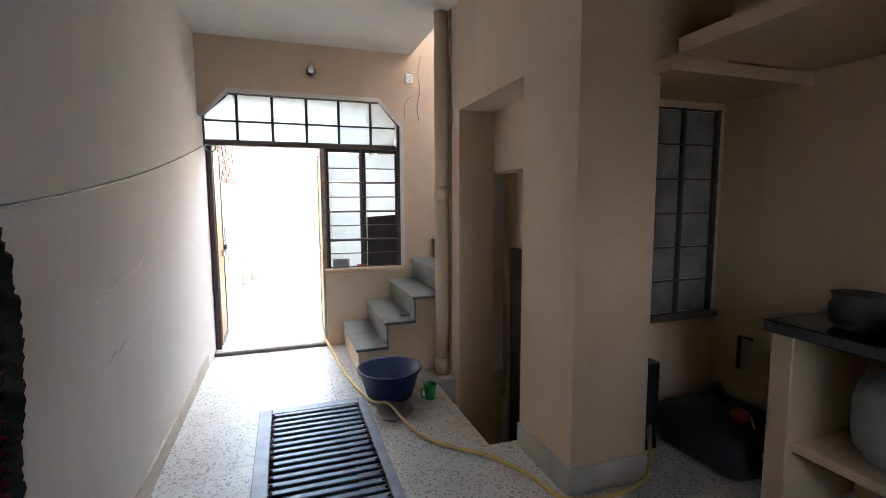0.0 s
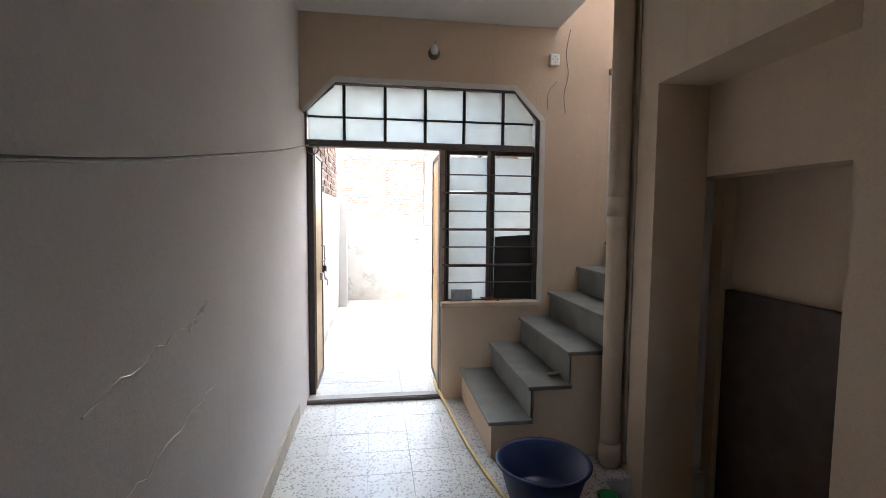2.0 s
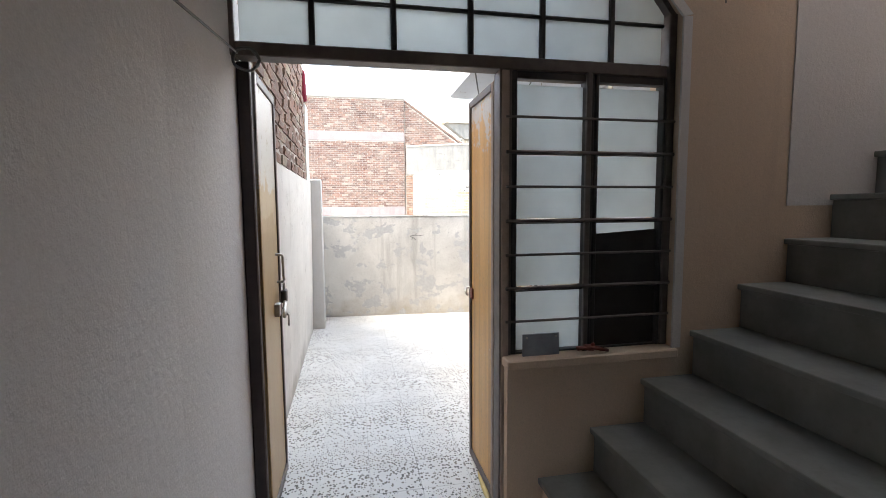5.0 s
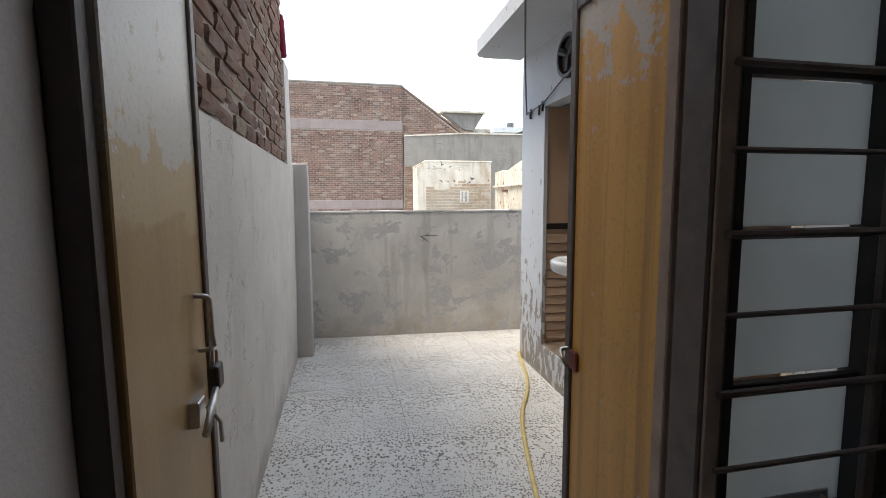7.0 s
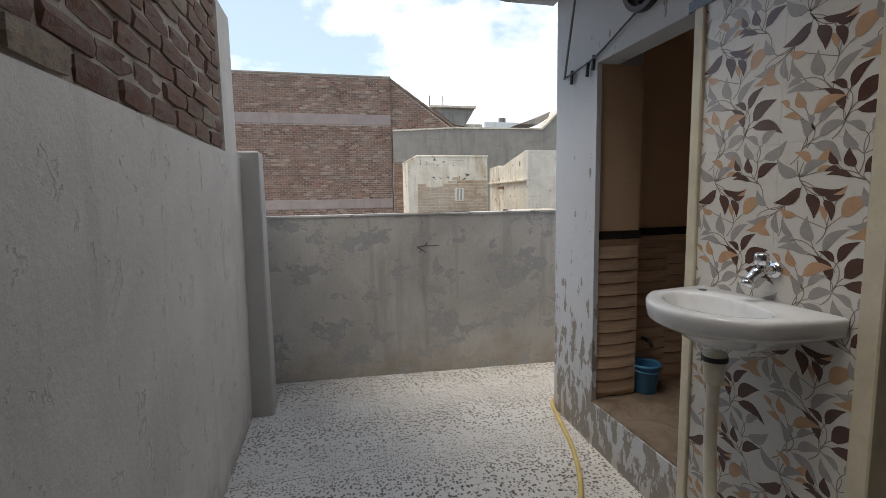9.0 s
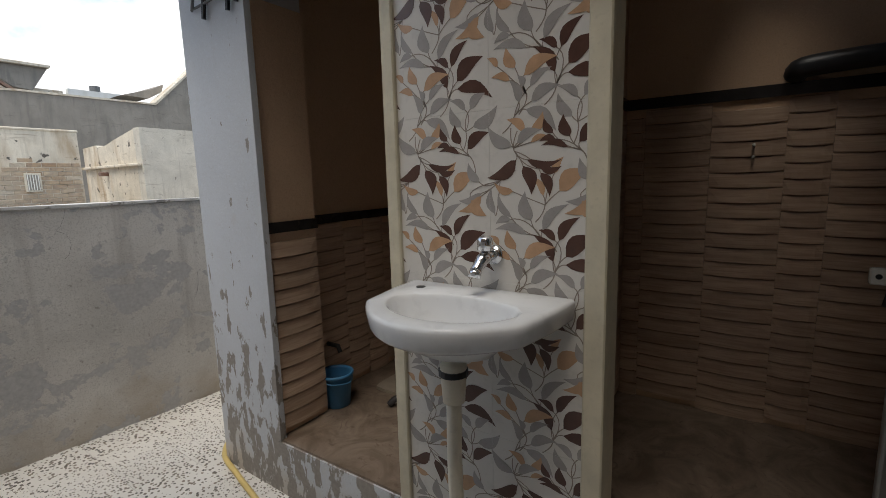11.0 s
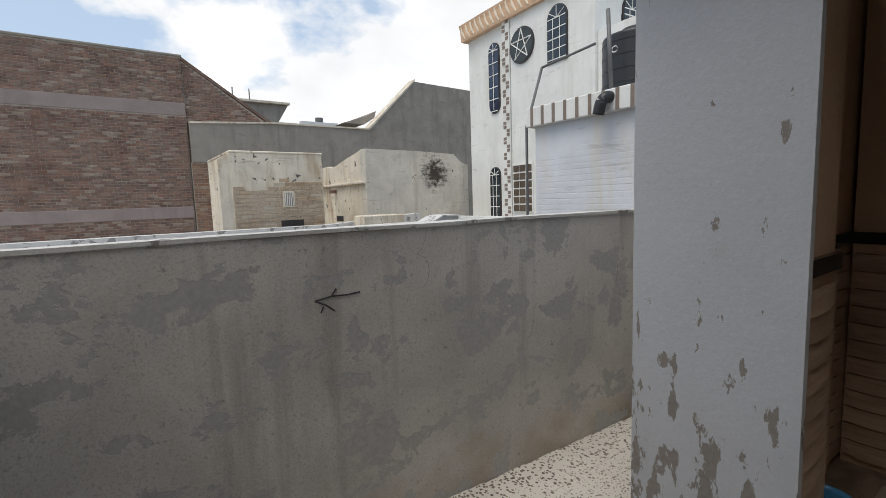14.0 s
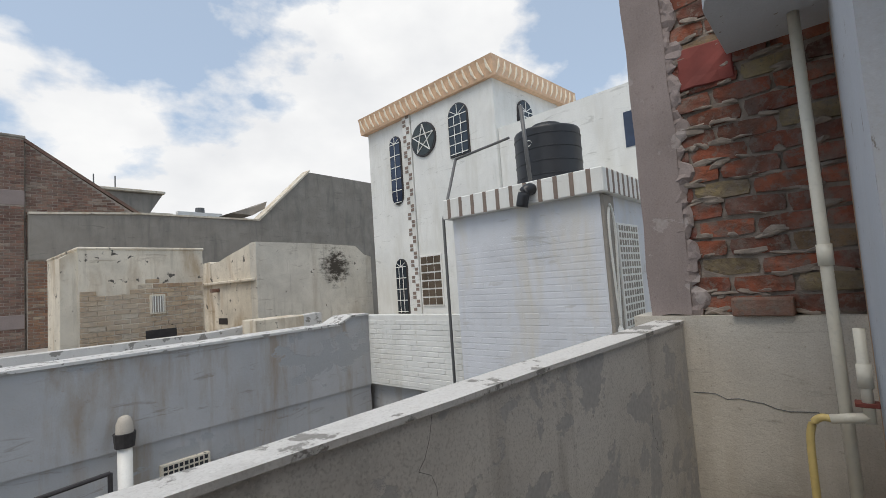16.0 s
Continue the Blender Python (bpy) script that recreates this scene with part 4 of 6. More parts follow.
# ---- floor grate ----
# black sheet on the screed paints the dark of a pit under the slats
setting("grate_dark_backing", box(bmesh.new(), -0.14, 0.46, 1.45, 3.24, -0.011, -0.009), M_BLACK)
grate = group_of("floor_grate", "painted iron floor grate in a grey metal frame", "grate")
for a in ((-0.21, -0.13, 1.35, 3.27), (0.45, 0.51, 1.35, 3.27), (-0.13, 0.45, 3.19, 3.27), (-0.13, 0.45, 1.35, 1.45)):
    part("frame", solid(*a, -0.01, 0.012, 0.004), M_GRATEFR, grate)
proto = mesh_of("slat", solid(-0.13, 0.45, -0.018, 0.018, -0.006, 0.016, 0.004), M_GRATE)
for k in range(26):
    s = new("slat", proto)
    s.parent, s.location = grate, (0, 1.47 + k * 0.0675, 0)
proto = mesh_of("rivet", turned(bmesh.new(), [(0.0, 0.009), (0.008, 0.007), (0.011, 0.0)], sides=8), M_RUST)
for k in range(26):
    for x in (-0.115, 0.435):
        s = new("rivet", proto)
        s.parent, s.location = grate, (x, 1.47 + k * 0.0675, 0.016)

# ---- things on the hall floor ----
tub = whole("washtub", turned(bmesh.new(), [(0.0, 0.012), (0.155, 0.014), (0.175, 0.03), (0.222, 0.195), (0.238, 0.20), (0.242, 0.21), (0.236, 0.216), (0.216, 0.208), (0.168, 0.04), (0.15, 0.028), (0.0, 0.026)], (0.70, 3.27, 0.0), 48), M_TUB, "deep blue plastic wash tub on the floor", "tub", smooth=True)
part("foot_ring", turned(bmesh.new(), [(0.15, 0.0), (0.165, 0.0), (0.168, 0.016), (0.152, 0.016), (0.15, 0.0)], (0.70, 3.27, 0.0), 40), M_TUB, tub, "", True)
mug = whole("mug", turned(bmesh.new(), [(0.0, 0.004), (0.036, 0.0), (0.040, 0.004), (0.047, 0.105), (0.051, 0.11), (0.047, 0.112), (0.044, 0.106), (0.036, 0.012), (0.0, 0.010)], (0.965, 3.10, 0.0), 28), M_GREEN, "bright green plastic bathing mug on the floor", "mug", smooth=True)
part("handle", tube(bmesh.new(), smooth_path([(0.923, 3.085, 0.09), (0.895, 3.075, 0.09), (0.888, 3.072, 0.06), (0.90, 3.075, 0.03), (0.928, 3.088, 0.03)], 5), 0.006, 8), M_GREEN, mug, "", True)
whole("steel_dish", turned(bmesh.new(), [(0.0, 0.004), (0.09, 0.0), (0.10, 0.004), (0.128, 0.032), (0.136, 0.033), (0.135, 0.037), (0.124, 0.036), (0.096, 0.01), (0.0, 0.009)], (0.66, 2.92, 0.0), 40), M_STEEL, "shallow steel dish on the terrazzo floor", "dish", smooth=True)
hose = smooth_path([(0.36, 4.60, 0.045), (0.40, 4.2, 0.014), (0.42, 3.9, 0.014), (0.47, 3.5, 0.014), (0.54, 3.15, 0.02), (0.64, 3.02, 0.045), (0.68, 2.80, 0.03), (0.75, 2.56, 0.014), (0.88, 2.39, 0.014), (1.05, 2.22, 0.014), (1.16, 2.0, 0.014), (1.22, 1.78, 0.014), (1.42, 1.72, 0.014), (1.62, 1.74, 0.014), (1.80, 1.84, 0.016), (1.92, 1.98, 0.12), (2.02, 2.08, 0.26), (2.12, 2.12, 0.36)], 7)
whole("garden_hose", tube(bmesh.new(), hose, 0.0125, 10), M_HOSE, "yellow water hose snaking across the hall floor", "hose", smooth=True)
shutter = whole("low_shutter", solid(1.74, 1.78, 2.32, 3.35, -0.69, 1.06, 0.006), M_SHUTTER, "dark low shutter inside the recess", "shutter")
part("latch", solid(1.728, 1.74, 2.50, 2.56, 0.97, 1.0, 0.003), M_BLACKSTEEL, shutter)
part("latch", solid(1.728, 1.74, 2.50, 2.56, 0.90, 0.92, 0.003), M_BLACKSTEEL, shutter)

# ---- kitchen things ----
counter = group_of("kitchen_counter", "plastered kitchen counter with a black stone slab", "counter")
part("slab", solid(2.05, 2.618, -0.9, 1.47, 0.845, 0.90, 0.006), M_GRANITE, counter, "black polished stone slab")
part("end_wall", solid(2.10, 2.618, 1.36, 1.46, 0.0, 0.845, 0.006), M_HALL, counter)
part("shelf", solid(2.14, 2.618, -0.9, 1.36, 0.30, 0.345, 0.004), M_HALL, counter)
part("end_wall", solid(2.10, 2.618, -0.9, -0.8, 0.0, 0.845, 0.006), M_HALL, counter)
cyl = whole("gas_cylinder", turned(bmesh.new(), [(0.0, 0.0), (0.11, 0.0), (0.12, 0.02), (0.155, 0.06), (0.165, 0.12), (0.165, 0.26), (0.15, 0.33), (0.10, 0.37), (0.0, 0.38)], (2.36, 1.08, 0.345), 28), M_CYL, "pale grey gas cylinder on the shelf under the counter", "cylinder", smooth=True)
part("valve", tube(bmesh.new(), [(2.36, 1.08, 0.72), (2.36, 1.08, 0.79)], 0.025, 10), M_STEEL, cyl)
stove = group_of("gas_stove", "old gas stove with a steel body on the counter", "stove")
part("body", solid(2.14, 2.55, 0.30, 1.06, 0.93, 1.0, 0.012, 2), M_RUST, stove)
for y in (0.5, 0.86):
    part("burner", turned(bmesh.new(), [(0.03, 0.0), (0.09, 0.012), (0.095, 0.03), (0.05, 0.035), (0.0, 0.033)], (2.35, y, 1.0), 18), M_BLACKSTEEL, stove)
for y in (0.34, 1.0):
    for x in (2.17, 2.52):
        part("foot", tube(bmesh.new(), [(x, y, 0.90), (x, y, 0.932)], 0.018, 8), M_BLACK, stove)
pot = whole("steel_pot", turned(bmesh.new(), [(0.0, 0.0), (0.07, 0.0), (0.095, 0.03), (0.10, 0.09), (0.085, 0.13), (0.095, 0.15), (0.09, 0.152), (0.0, 0.14)], (2.26, 1.22, 0.90), 26), M_BLACKSTEEL, "round-bellied blackened steel pot on the counter", "pot", smooth=True)
kwin = group_of("kitchen_window", "old window with whitish panes behind iron bars", "window")
part("sill", solid(1.98, 2.60, 2.15, 2.199, 0.70, 0.74, 0.004), M_FRAME, kwin)
for i in range(2):
    for k in range(6):
        part("pane", solid(2.02 + 0.26 * i, 2.26 + 0.26 * i, 2.188, 2.196, 0.75 + 0.205 * k, 0.945 + 0.205 * k, 0.002), M_DIMPANE, kwin)
for x in (2.0, 2.27, 2.54):
    part("frame_bar", solid(x - 0.012, x + 0.012, 2.165, 2.199, 0.74, 1.985, 0.003), M_BLACKSTEEL, kwin)
for k in range(7):
    part("rod", tube(bmesh.new(), [(1.98, 2.172, 0.745 + 0.205 * k), (2.56, 2.172, 0.745 + 0.205 * k)], 0.006, 6), M_BLACKSTEEL, kwin)
proto = mesh_of("tile", solid(-0.006, 0, 0, 0.19, 0, 0.085, 0.002), M_WOODTILE)
for r in range(9):
    for k in range(5):
        t = new("tile", proto)
        t.parent, t.location = bpy.data.objects["wall_kitchen_side"], (2.62, -0.05 + 0.2 * k + 0.05 * (r % 2), 0.94 + 0.093 * r)
whole("tin_trunk", solid(2.0, 2.58, 0.35, 1.45, 2.17, 2.50, 0.02, 2), M_DARKWOOD, "dark trunk stored up on the loft slab", "trunk")
# one rounded block stands for a heap of dark cloth and bags
bag = whole("dark_heap", rough_up(solid(2.05, 2.55, 1.55, 2.12, 0.0, 0.26, 0.08, 3), 0.03, 6.0), M_BLACK, "dark heap of cloth and bags on the kitchen floor", "bag", smooth=True)
# a plain dark board, modelled as one block
whole("pillar_board", solid(1.76, 2.0, 2.0, 2.15, 0.0, 0.52, 0.01, 2), M_BLACK, "dark board standing behind the pillar", "board")
# unidentified red thing, given a made-up squat round shape
whole("red_thing", turned(bmesh.new(), [(0.0, 0.0), (0.045, 0.0), (0.05, 0.03), (0.03, 0.055), (0.0, 0.06)], (2.28, 1.72, 0.262), 16), M_RUST, "small unidentified red thing on the dark heap", "ball", smooth=True)
whole("white_cable", tube(bmesh.new(), smooth_path([(2.28, 1.66, 0.30), (2.2, 1.5, 0.12), (2.06, 1.3, 0.03), (1.98, 1.1, 0.012), (1.9, 0.8, 0.01), (1.92, 0.5, 0.01)], 6), 0.006, 7), M_WHITEWIRE, "thin white cable trailing over the kitchen floor", "cable", smooth=True)
whole("wall_tap", tube(bmesh.new(), [(2.58, 1.98, 0.42), (2.58, 1.98, 0.62), (2.58, 1.90, 0.62)], 0.012, 8), M_BLACKSTEEL, "dark tap pipe on the kitchen wall", "tap", smooth=True)
# made-up knot on top of the heap
part("knot", tube(bmesh.new(), smooth_path([(2.40, 1.92, 0.24), (2.41, 1.93, 0.29), (2.38, 1.95, 0.33), (2.36, 1.93, 0.36)], 4), 0.022, 8), M_BLACK, bag, "", True)

# ---- wash block fittings ----
panel = bpy.data.objects["wall_panel_core"]
PY0, PY1 = 5.892, 6.447
setting("tile_trim", solid(WC - 0.012, WC + 0.012, 6.447, 6.492, 0.08, 2.07, 0.004), M_TRIM, "cream edging strip beside the leaf tiles")
setting("tile_trim", solid(WC - 0.012, WC + 0.012, 5.84, 5.892, 0.08, 2.07, 0.004), M_TRIM)


def leaf_outline(u, v, ang, length, width, bend):
    """A pointed leaf, in the plane of the tile."""
    n = 8
    side = []
    for k in range(n):
        t = k / (n - 1)
        side.append((t * length, width * math.sin(math.pi * t ** 0.75) * (1 - 0.25 * t), bend * math.sin(math.pi * t)))
    pts = [(a, b + c) for a, b, c in side] + [(a, -b + c) for a, b, c in side[-2:0:-1]]
    c, s = math.cos(ang), math.sin(ang)
    return [(u + a * c - b * s, v + a * s + b * c) for a, b in pts]


TW, TH = 0.30, 0.45
SPRAYS = []


def spray(u, v, tail, *leaves):
    """One printed spray: its foot, the heading of its tail and its leaves (ink, reach, bearing, length, heading, half width as a share)."""
    SPRAYS.append((u, v, tail, leaves))


spray(0.178, 0.157, -125, ("d", 0.085, 83, 0.072, 49, 0.21), ("d", 0.053, 58, 0.087, 33, 0.27), ("d", 0.038, 42, 0.102, -18, 0.18), ("d", 0.031, 96, 0.080, 130, 0.19), ("d", 0.084, 89, 0.047, 151, 0.23))
spray(0.145, 0.245, -40, ("g", 0.099, 149, 0.067, 120, 0.17), ("g", 0.052, 125, 0.071, 102, 0.28), ("g", 0.020, 86, 0.086, 45, 0.17), ("g", 0.097, 152, 0.043, -162, 0.24), ("g", 0.042, 168, 0.085, 175, 0.15))
spray(0.104, 0.145, -115, ("r", 0.074, 115, 0.052, 115, 0.30), ("r", 0.047, 99, 0.083, 21, 0.22), ("r", 0.109, 136, 0.036, 141, 0.25), ("r", 0.060, 139, 0.049, 167, 0.22), ("g", 0.022, 114, 0.030, 120, 0.33))
spray(0.070, 0.096, -130, ("g", 0.080, 58, 0.061, 34, 0.19), ("g", 0.055, 35, 0.074, 22, 0.22), ("g", 0.036, 67, 0.057, 116, 0.23), ("g", 0.035, 25, 0.090, -37, 0.19))
spray(0.230, 0.071, -100, ("g", 0.055, 90, 0.053, 150, 0.21), ("g", 0.058, 76, 0.054, 38, 0.27), ("g", 0.018, 139, 0.062, 121, 0.24), ("g", 0.024, 24, 0.081, 34, 0.23))
spray(0.070, 0.020, 100, ("r", 0.048, 53, 0.055, 147, 0.23), ("r", 0.060, 38, 0.049, 58, 0.27), ("g", 0.014, 55, 0.064, 24, 0.23), ("r", 0.046, 14, 0.045, 13, 0.18), ("g", 0.008, 149, 0.081, 141, 0.22))
spray(0.241, 0.005, -70, ("d", 0.083, 148, 0.041, 121, 0.27), ("d", 0.045, 131, 0.050, 107, 0.31), ("d", 0.021, 109, 0.071, 31, 0.25), ("d", 0.069, 155, 0.040, -177, 0.22), ("d", 0.035, 164, 0.062, 174, 0.15))
spray(0.070, 0.012, 80, ("d", 0.041, -34, 0.083, -1, 0.13), ("d", 0.085, -33, 0.049, 6, 0.20), ("d", 0.023, -75, 0.087, -153, 0.22), ("d", 0.045, -57, 0.069, -73, 0.28), ("d", 0.090, -38, 0.058, -69, 0.24))
spray(0.152, 0.328, -120, ("r", 0.080, 73, 0.041, 59, 0.27), ("r", 0.050, 43, 0.079, 34, 0.30), ("r", 0.023, 100, 0.053, 124, 0.18), ("r", 0.092, 159, 0.054, 157, 0.22))
spray(0.030, 0.389, 30, ("g", 0.064, -150, 0.069, -165, 0.19), ("r", 0.068, -145, 0.078, -150, 0.19), ("r", 0.100, -150, 0.058, -42, 0.30), ("g", 0.062, -178, 0.057, 122, 0.25), ("g", 0.087, -101, 0.064, 97, 0.20))


def trimmed(pts, u0, u1, v0, v1):
    """The part of an outline that falls on one tile."""
    for axis, limit, sign in ((0, u0, 1), (0, u1, -1), (1, v0, 1), (1, v1, -1)):
        out = []
        for p, q in zip(pts, pts[1:] + pts[:1]):
            a, b = sign * (p[axis] - limit), sign * (q[axis] - limit)
            if a >= 0:
                out.append(p)
            if (a >= 0) != (b >= 0):
                t = a / (a - b)
                out.append((p[0] + (q[0] - p[0]) * t, p[1] + (q[1] - p[1]) * t))
        pts = out
        if len(pts) < 3:
            return []
    return pts


def leaf_prints(u0, u1, v0, v1):
    """The printed sprays of one tile, one mesh for each ink; leaves run on over the joints."""
    inks = {"g": bmesh.new(), "d": bmesh.new(), "r": bmesh.new(), "s": bmesh.new()}
    layer = 0

    def face(ink, pts, lift):
        pts = trimmed(pts, u0 + 0.0003, u1 - 0.0003, v0 + 0.0003, v1 - 0.0003)
        area = sum(p[0] * q[1] - q[0] * p[1] for p, q in zip(pts, pts[1:] + pts[:1])) if pts else 0.0
        if abs(area) > 2e-6:
            inks[ink].faces.new([inks[ink].verts.new((-lift, a, b)) for a, b in pts])

    def stalk(p, c, q, wide):
        track = [((1 - t) ** 2 * p[0] + 2 * t * (1 - t) * c[0] + t * t * q[0], (1 - t) ** 2 * p[1] + 2 * t * (1 - t) * c[1] + t * t * q[1]) for t in [k / 6 for k in range(7)]]
        for (a, b), (d, e) in zip(track, track[1:]):
            size = math.hypot(d - a, e - b) or 1.0
            nx, ny = -(e - b) / size * wide, (d - a) / size * wide
            face("s", [(a - nx, b - ny), (d - nx, e - ny), (d + nx, e + ny), (a + nx, b + ny)], 0.0004)

    for du in (-TW, 0.0, TW, 2 * TW):
        for dv in (-TH, 0.0, TH):
            for su, sv, tail, leaves in SPRAYS:
                u, v = su + du, sv + dv
                away = radians(tail)
                end = (u + 0.05 * math.cos(away), v + 0.05 * math.sin(away))
                stalk((u, v), (u + 0.02 * math.cos(away + 0.5), v + 0.02 * math.sin(away + 0.5)), end, 0.0015)
                for ink, reach, bearing, length, heading, half in leaves:
                    a, b, way = u + reach * math.cos(radians(bearing)), v + reach * math.sin(radians(bearing)), radians(heading)
                    stalk((u, v), (a - 0.45 * reach * math.cos(way), b - 0.45 * reach * math.sin(way)), (a + 0.006 * math.cos(way), b + 0.006 * math.sin(way)), 0.0013)
                    layer += 1
                    turn = math.sin(way - radians(bearing))
                    face(ink, leaf_outline(a, b, way, length * 1.08, length * half * 1.02, -0.16 * length * (1 if turn > 0 else -1)), 0.0005 + 0.0000006 * layer)
    for bm in inks.values():
        bmesh.ops.recalc_face_normals(bm, faces=bm.faces[:])
    return (("leaf_print", inks["g"], M_LEAFGREY), ("leaf_print", inks["d"], M_LEAFDARK), ("leaf_print", inks["r"], M_LEAFRUST), ("stem_print", inks["s"], M_STEM))


# tiles from the floor up: the print's own origin lies 0.12 m under each joint
for u0, u1 in ((0.0, TW), (TW, PY1 - PY0)):
    for levels, v0, v1 in (((-0.24,), 0.33, 0.57), ((0.21, 0.66, 1.11), 0.12, 0.57), ((1.56,), 0.12, 0.57), ((2.01,), 0.12, 0.18)):
        low = max(v0, 0.12)
        tile_mesh = mesh_of("tile", solid(-0.01, 0.0, 0.0001, u1 - u0 - 0.0001, 0.0001, v1 - low - 0.0001, 0.0004), M_TILEWHITE)
        prints = [(n, mesh_of(n, bm, m)) for n, bm, m in leaf_prints(u0, u1, low, v1)]
        for z in levels:
            foot = z + (low - 0.12)
            t = new("tile", tile_mesh)
            t.parent, t.location = panel, (WC + 0.012, PY1 - u1, foot)
            for n, me in prints:
                q = new(n, me)
                q.parent = t
                q.matrix_basis = Matrix.Translation((-0.0102, u1, -low)) @ Matrix.Diagonal((1, -1, 1, 1))
setting("panel_header", box(bmesh.new(), WC - 0.004, WC, 5.80, 6.53, 2.072, 2.11), M_BLACKTILE, "dark strip over the tiled panel")

# wash basin: a D-shaped bowl on the tiled panel
BY, BZ = 6.158, 1.092


bm = bmesh.new()


def rim_loop(grow, z):
    out = []
    for k in range(33):
        t = -1 + 2 * k / 32
        out.append((WC - 0.005 - max(0.0, (0.245 + 0.125 * (1 - t * t)) + grow), BY - t * (0.215 + grow), z))
    out += [(WC - 0.005 - 0.11, BY - 0.238 - grow, z), (WC - 0.005, BY - 0.246 - grow, z), (WC - 0.005, BY + 0.246 + grow, z), (WC - 0.005 - 0.11, BY + 0.238 + grow, z)]
    return out


def bowl_loop(r, z, n=37):
    out = []
    for k in range(n):
        if k < 33:
            t = -1 + 2 * k / 32
            a = math.pi * (0.5 + 0.5 * t)
            out.append((WC - 0.175 - 0.135 * r * math.sin(a), BY - 0.178 * r * -math.cos(a), z))
        else:
            a = math.pi + math.pi * (k - 32) / 5
            out.append((WC - 0.175 - 0.075 * r * math.sin(a), BY - 0.178 * r * -math.cos(a), z))
    return out


loops = [rim_loop(-0.16, BZ - 0.135), rim_loop(-0.11, BZ - 0.098), rim_loop(-0.03, BZ - 0.068), rim_loop(-0.005, BZ - 0.053), rim_loop(0.0, BZ - 0.02), rim_loop(0.0, BZ - 0.006), rim_loop(-0.008, BZ),
         bowl_loop(1.0, BZ - 0.002), bowl_loop(0.96, BZ - 0.014), bowl_loop(0.85, BZ - 0.07), bowl_loop(0.6, BZ - 0.115), bowl_loop(0.25, BZ - 0.13), bowl_loop(0.08, BZ - 0.133)]
rings = [[bm.verts.new(p) for p in lp] for lp in loops]
for a, b in zip(rings, rings[1:]):
    for k in range(37):
        bm.faces.new((a[k], a[(k + 1) % 37], b[(k + 1) % 37], b[k]))
bm.faces.new(rings[0][::-1])
bm.faces.new(rings[-1])
bmesh.ops.recalc_face_normals(bm, faces=bm.faces[:])
basin = group_of("wash_basin", "white ceramic wash basin on the leaf-tiled panel", "wash basin")
bowl = part("bowl", bm, M_CERAMIC, basin, "", True)
bmod = bowl.modifiers.new("bevel", "BEVEL")
bmod.width, bmod.segments, bmod.limit_method, bmod.angle_limit = 0.005, 2, "ANGLE", radians(40)
# flat black disc paints the unlit tap hole
part("tap_hole", turned(bmesh.new(), [(0.0, 0.0012), (0.013, 0.001), (0.014, 0.0)], (WC - 0.075, BY + 0.17, BZ), 14), M_BLACK, basin, "dark empty tap hole")
part("drain", turned(bmesh.new(), [(0.0, 0.004), (0.016, 0.004), (0.02, 0.0)], (WC - 0.18, BY, BZ - 0.133), 16), M_CHROME, basin, "chrome drain")
part("overflow", solid(WC - 0.104, WC - 0.098, BY - 0.02, BY + 0.005, BZ - 0.05, BZ - 0.038, 0.002), M_STEEL, basin)
for k in range(4):
    part("maker_mark", box(bmesh.new(), WC - 0.1015, WC - 0.1000, BY - 0.032 + 0.014 * k, BY - 0.022 + 0.014 * k, BZ - 0.026, BZ - 0.0165), M_BLACK, basin)
part("coupling", tube(bmesh.new(), [(WC - 0.18, BY, BZ - 0.155), (WC - 0.18, BY, BZ - 0.25)], [0.034, 0.028], 16), M_PVC, basin, "", True)
part("nut", tube(bmesh.new(), [(WC - 0.18, BY, BZ - 0.165), (WC - 0.18, BY, BZ - 0.18)], 0.037, 16), M_BLACK, basin)
part("waste_pipe", tube(bmesh.new(), smooth_path([(WC - 0.18, BY, BZ - 0.24), (WC - 0.178, BY + 0.002, 0.6), (WC - 0.16, BY - 0.01, 0.3), (WC - 0.12, BY - 0.02, YARD)], 6), 0.019, 14), M_PVC, basin, "cream flexible waste pipe", True)
tap = group_of("tap", "chrome wall tap over the wash basin", "tap")
ty, tz = 6.135, 1.185
part("flange", tube(bmesh.new(), [(WC + 0.0, ty, tz), (WC - 0.008, ty, tz)], 0.026, 18), M_CHROME, tap, "", True)
part("body", tube(bmesh.new(), smooth_path([(WC - 0.005, ty, tz), (WC - 0.045, ty, tz), (WC - 0.065, ty + 0.003, tz - 0.006), (WC - 0.088, ty + 0.008, tz - 0.03)], 5), [0.0135] * 6 + [0.017] * 5 + [0.0145] * 5, 14), M_CHROME, tap, "", True)
part("spout", tube(bmesh.new(), [(WC - 0.086, ty + 0.008, tz - 0.026), (WC - 0.094, ty + 0.009, tz - 0.046)], [0.0155, 0.0165], 14), M_CHROME, tap, "", True)
part("knob", tube(bmesh.new(), [(WC - 0.05, ty, tz + 0.008), (WC - 0.05, ty, tz + 0.018), (WC - 0.05, ty, tz + 0.02), (WC - 0.05, ty, tz + 0.05), (WC - 0.05, ty, tz + 0.055)], [0.012, 0.012, 0.0215, 0.020, 0.014], 16), M_CHROME, tap, "", True)


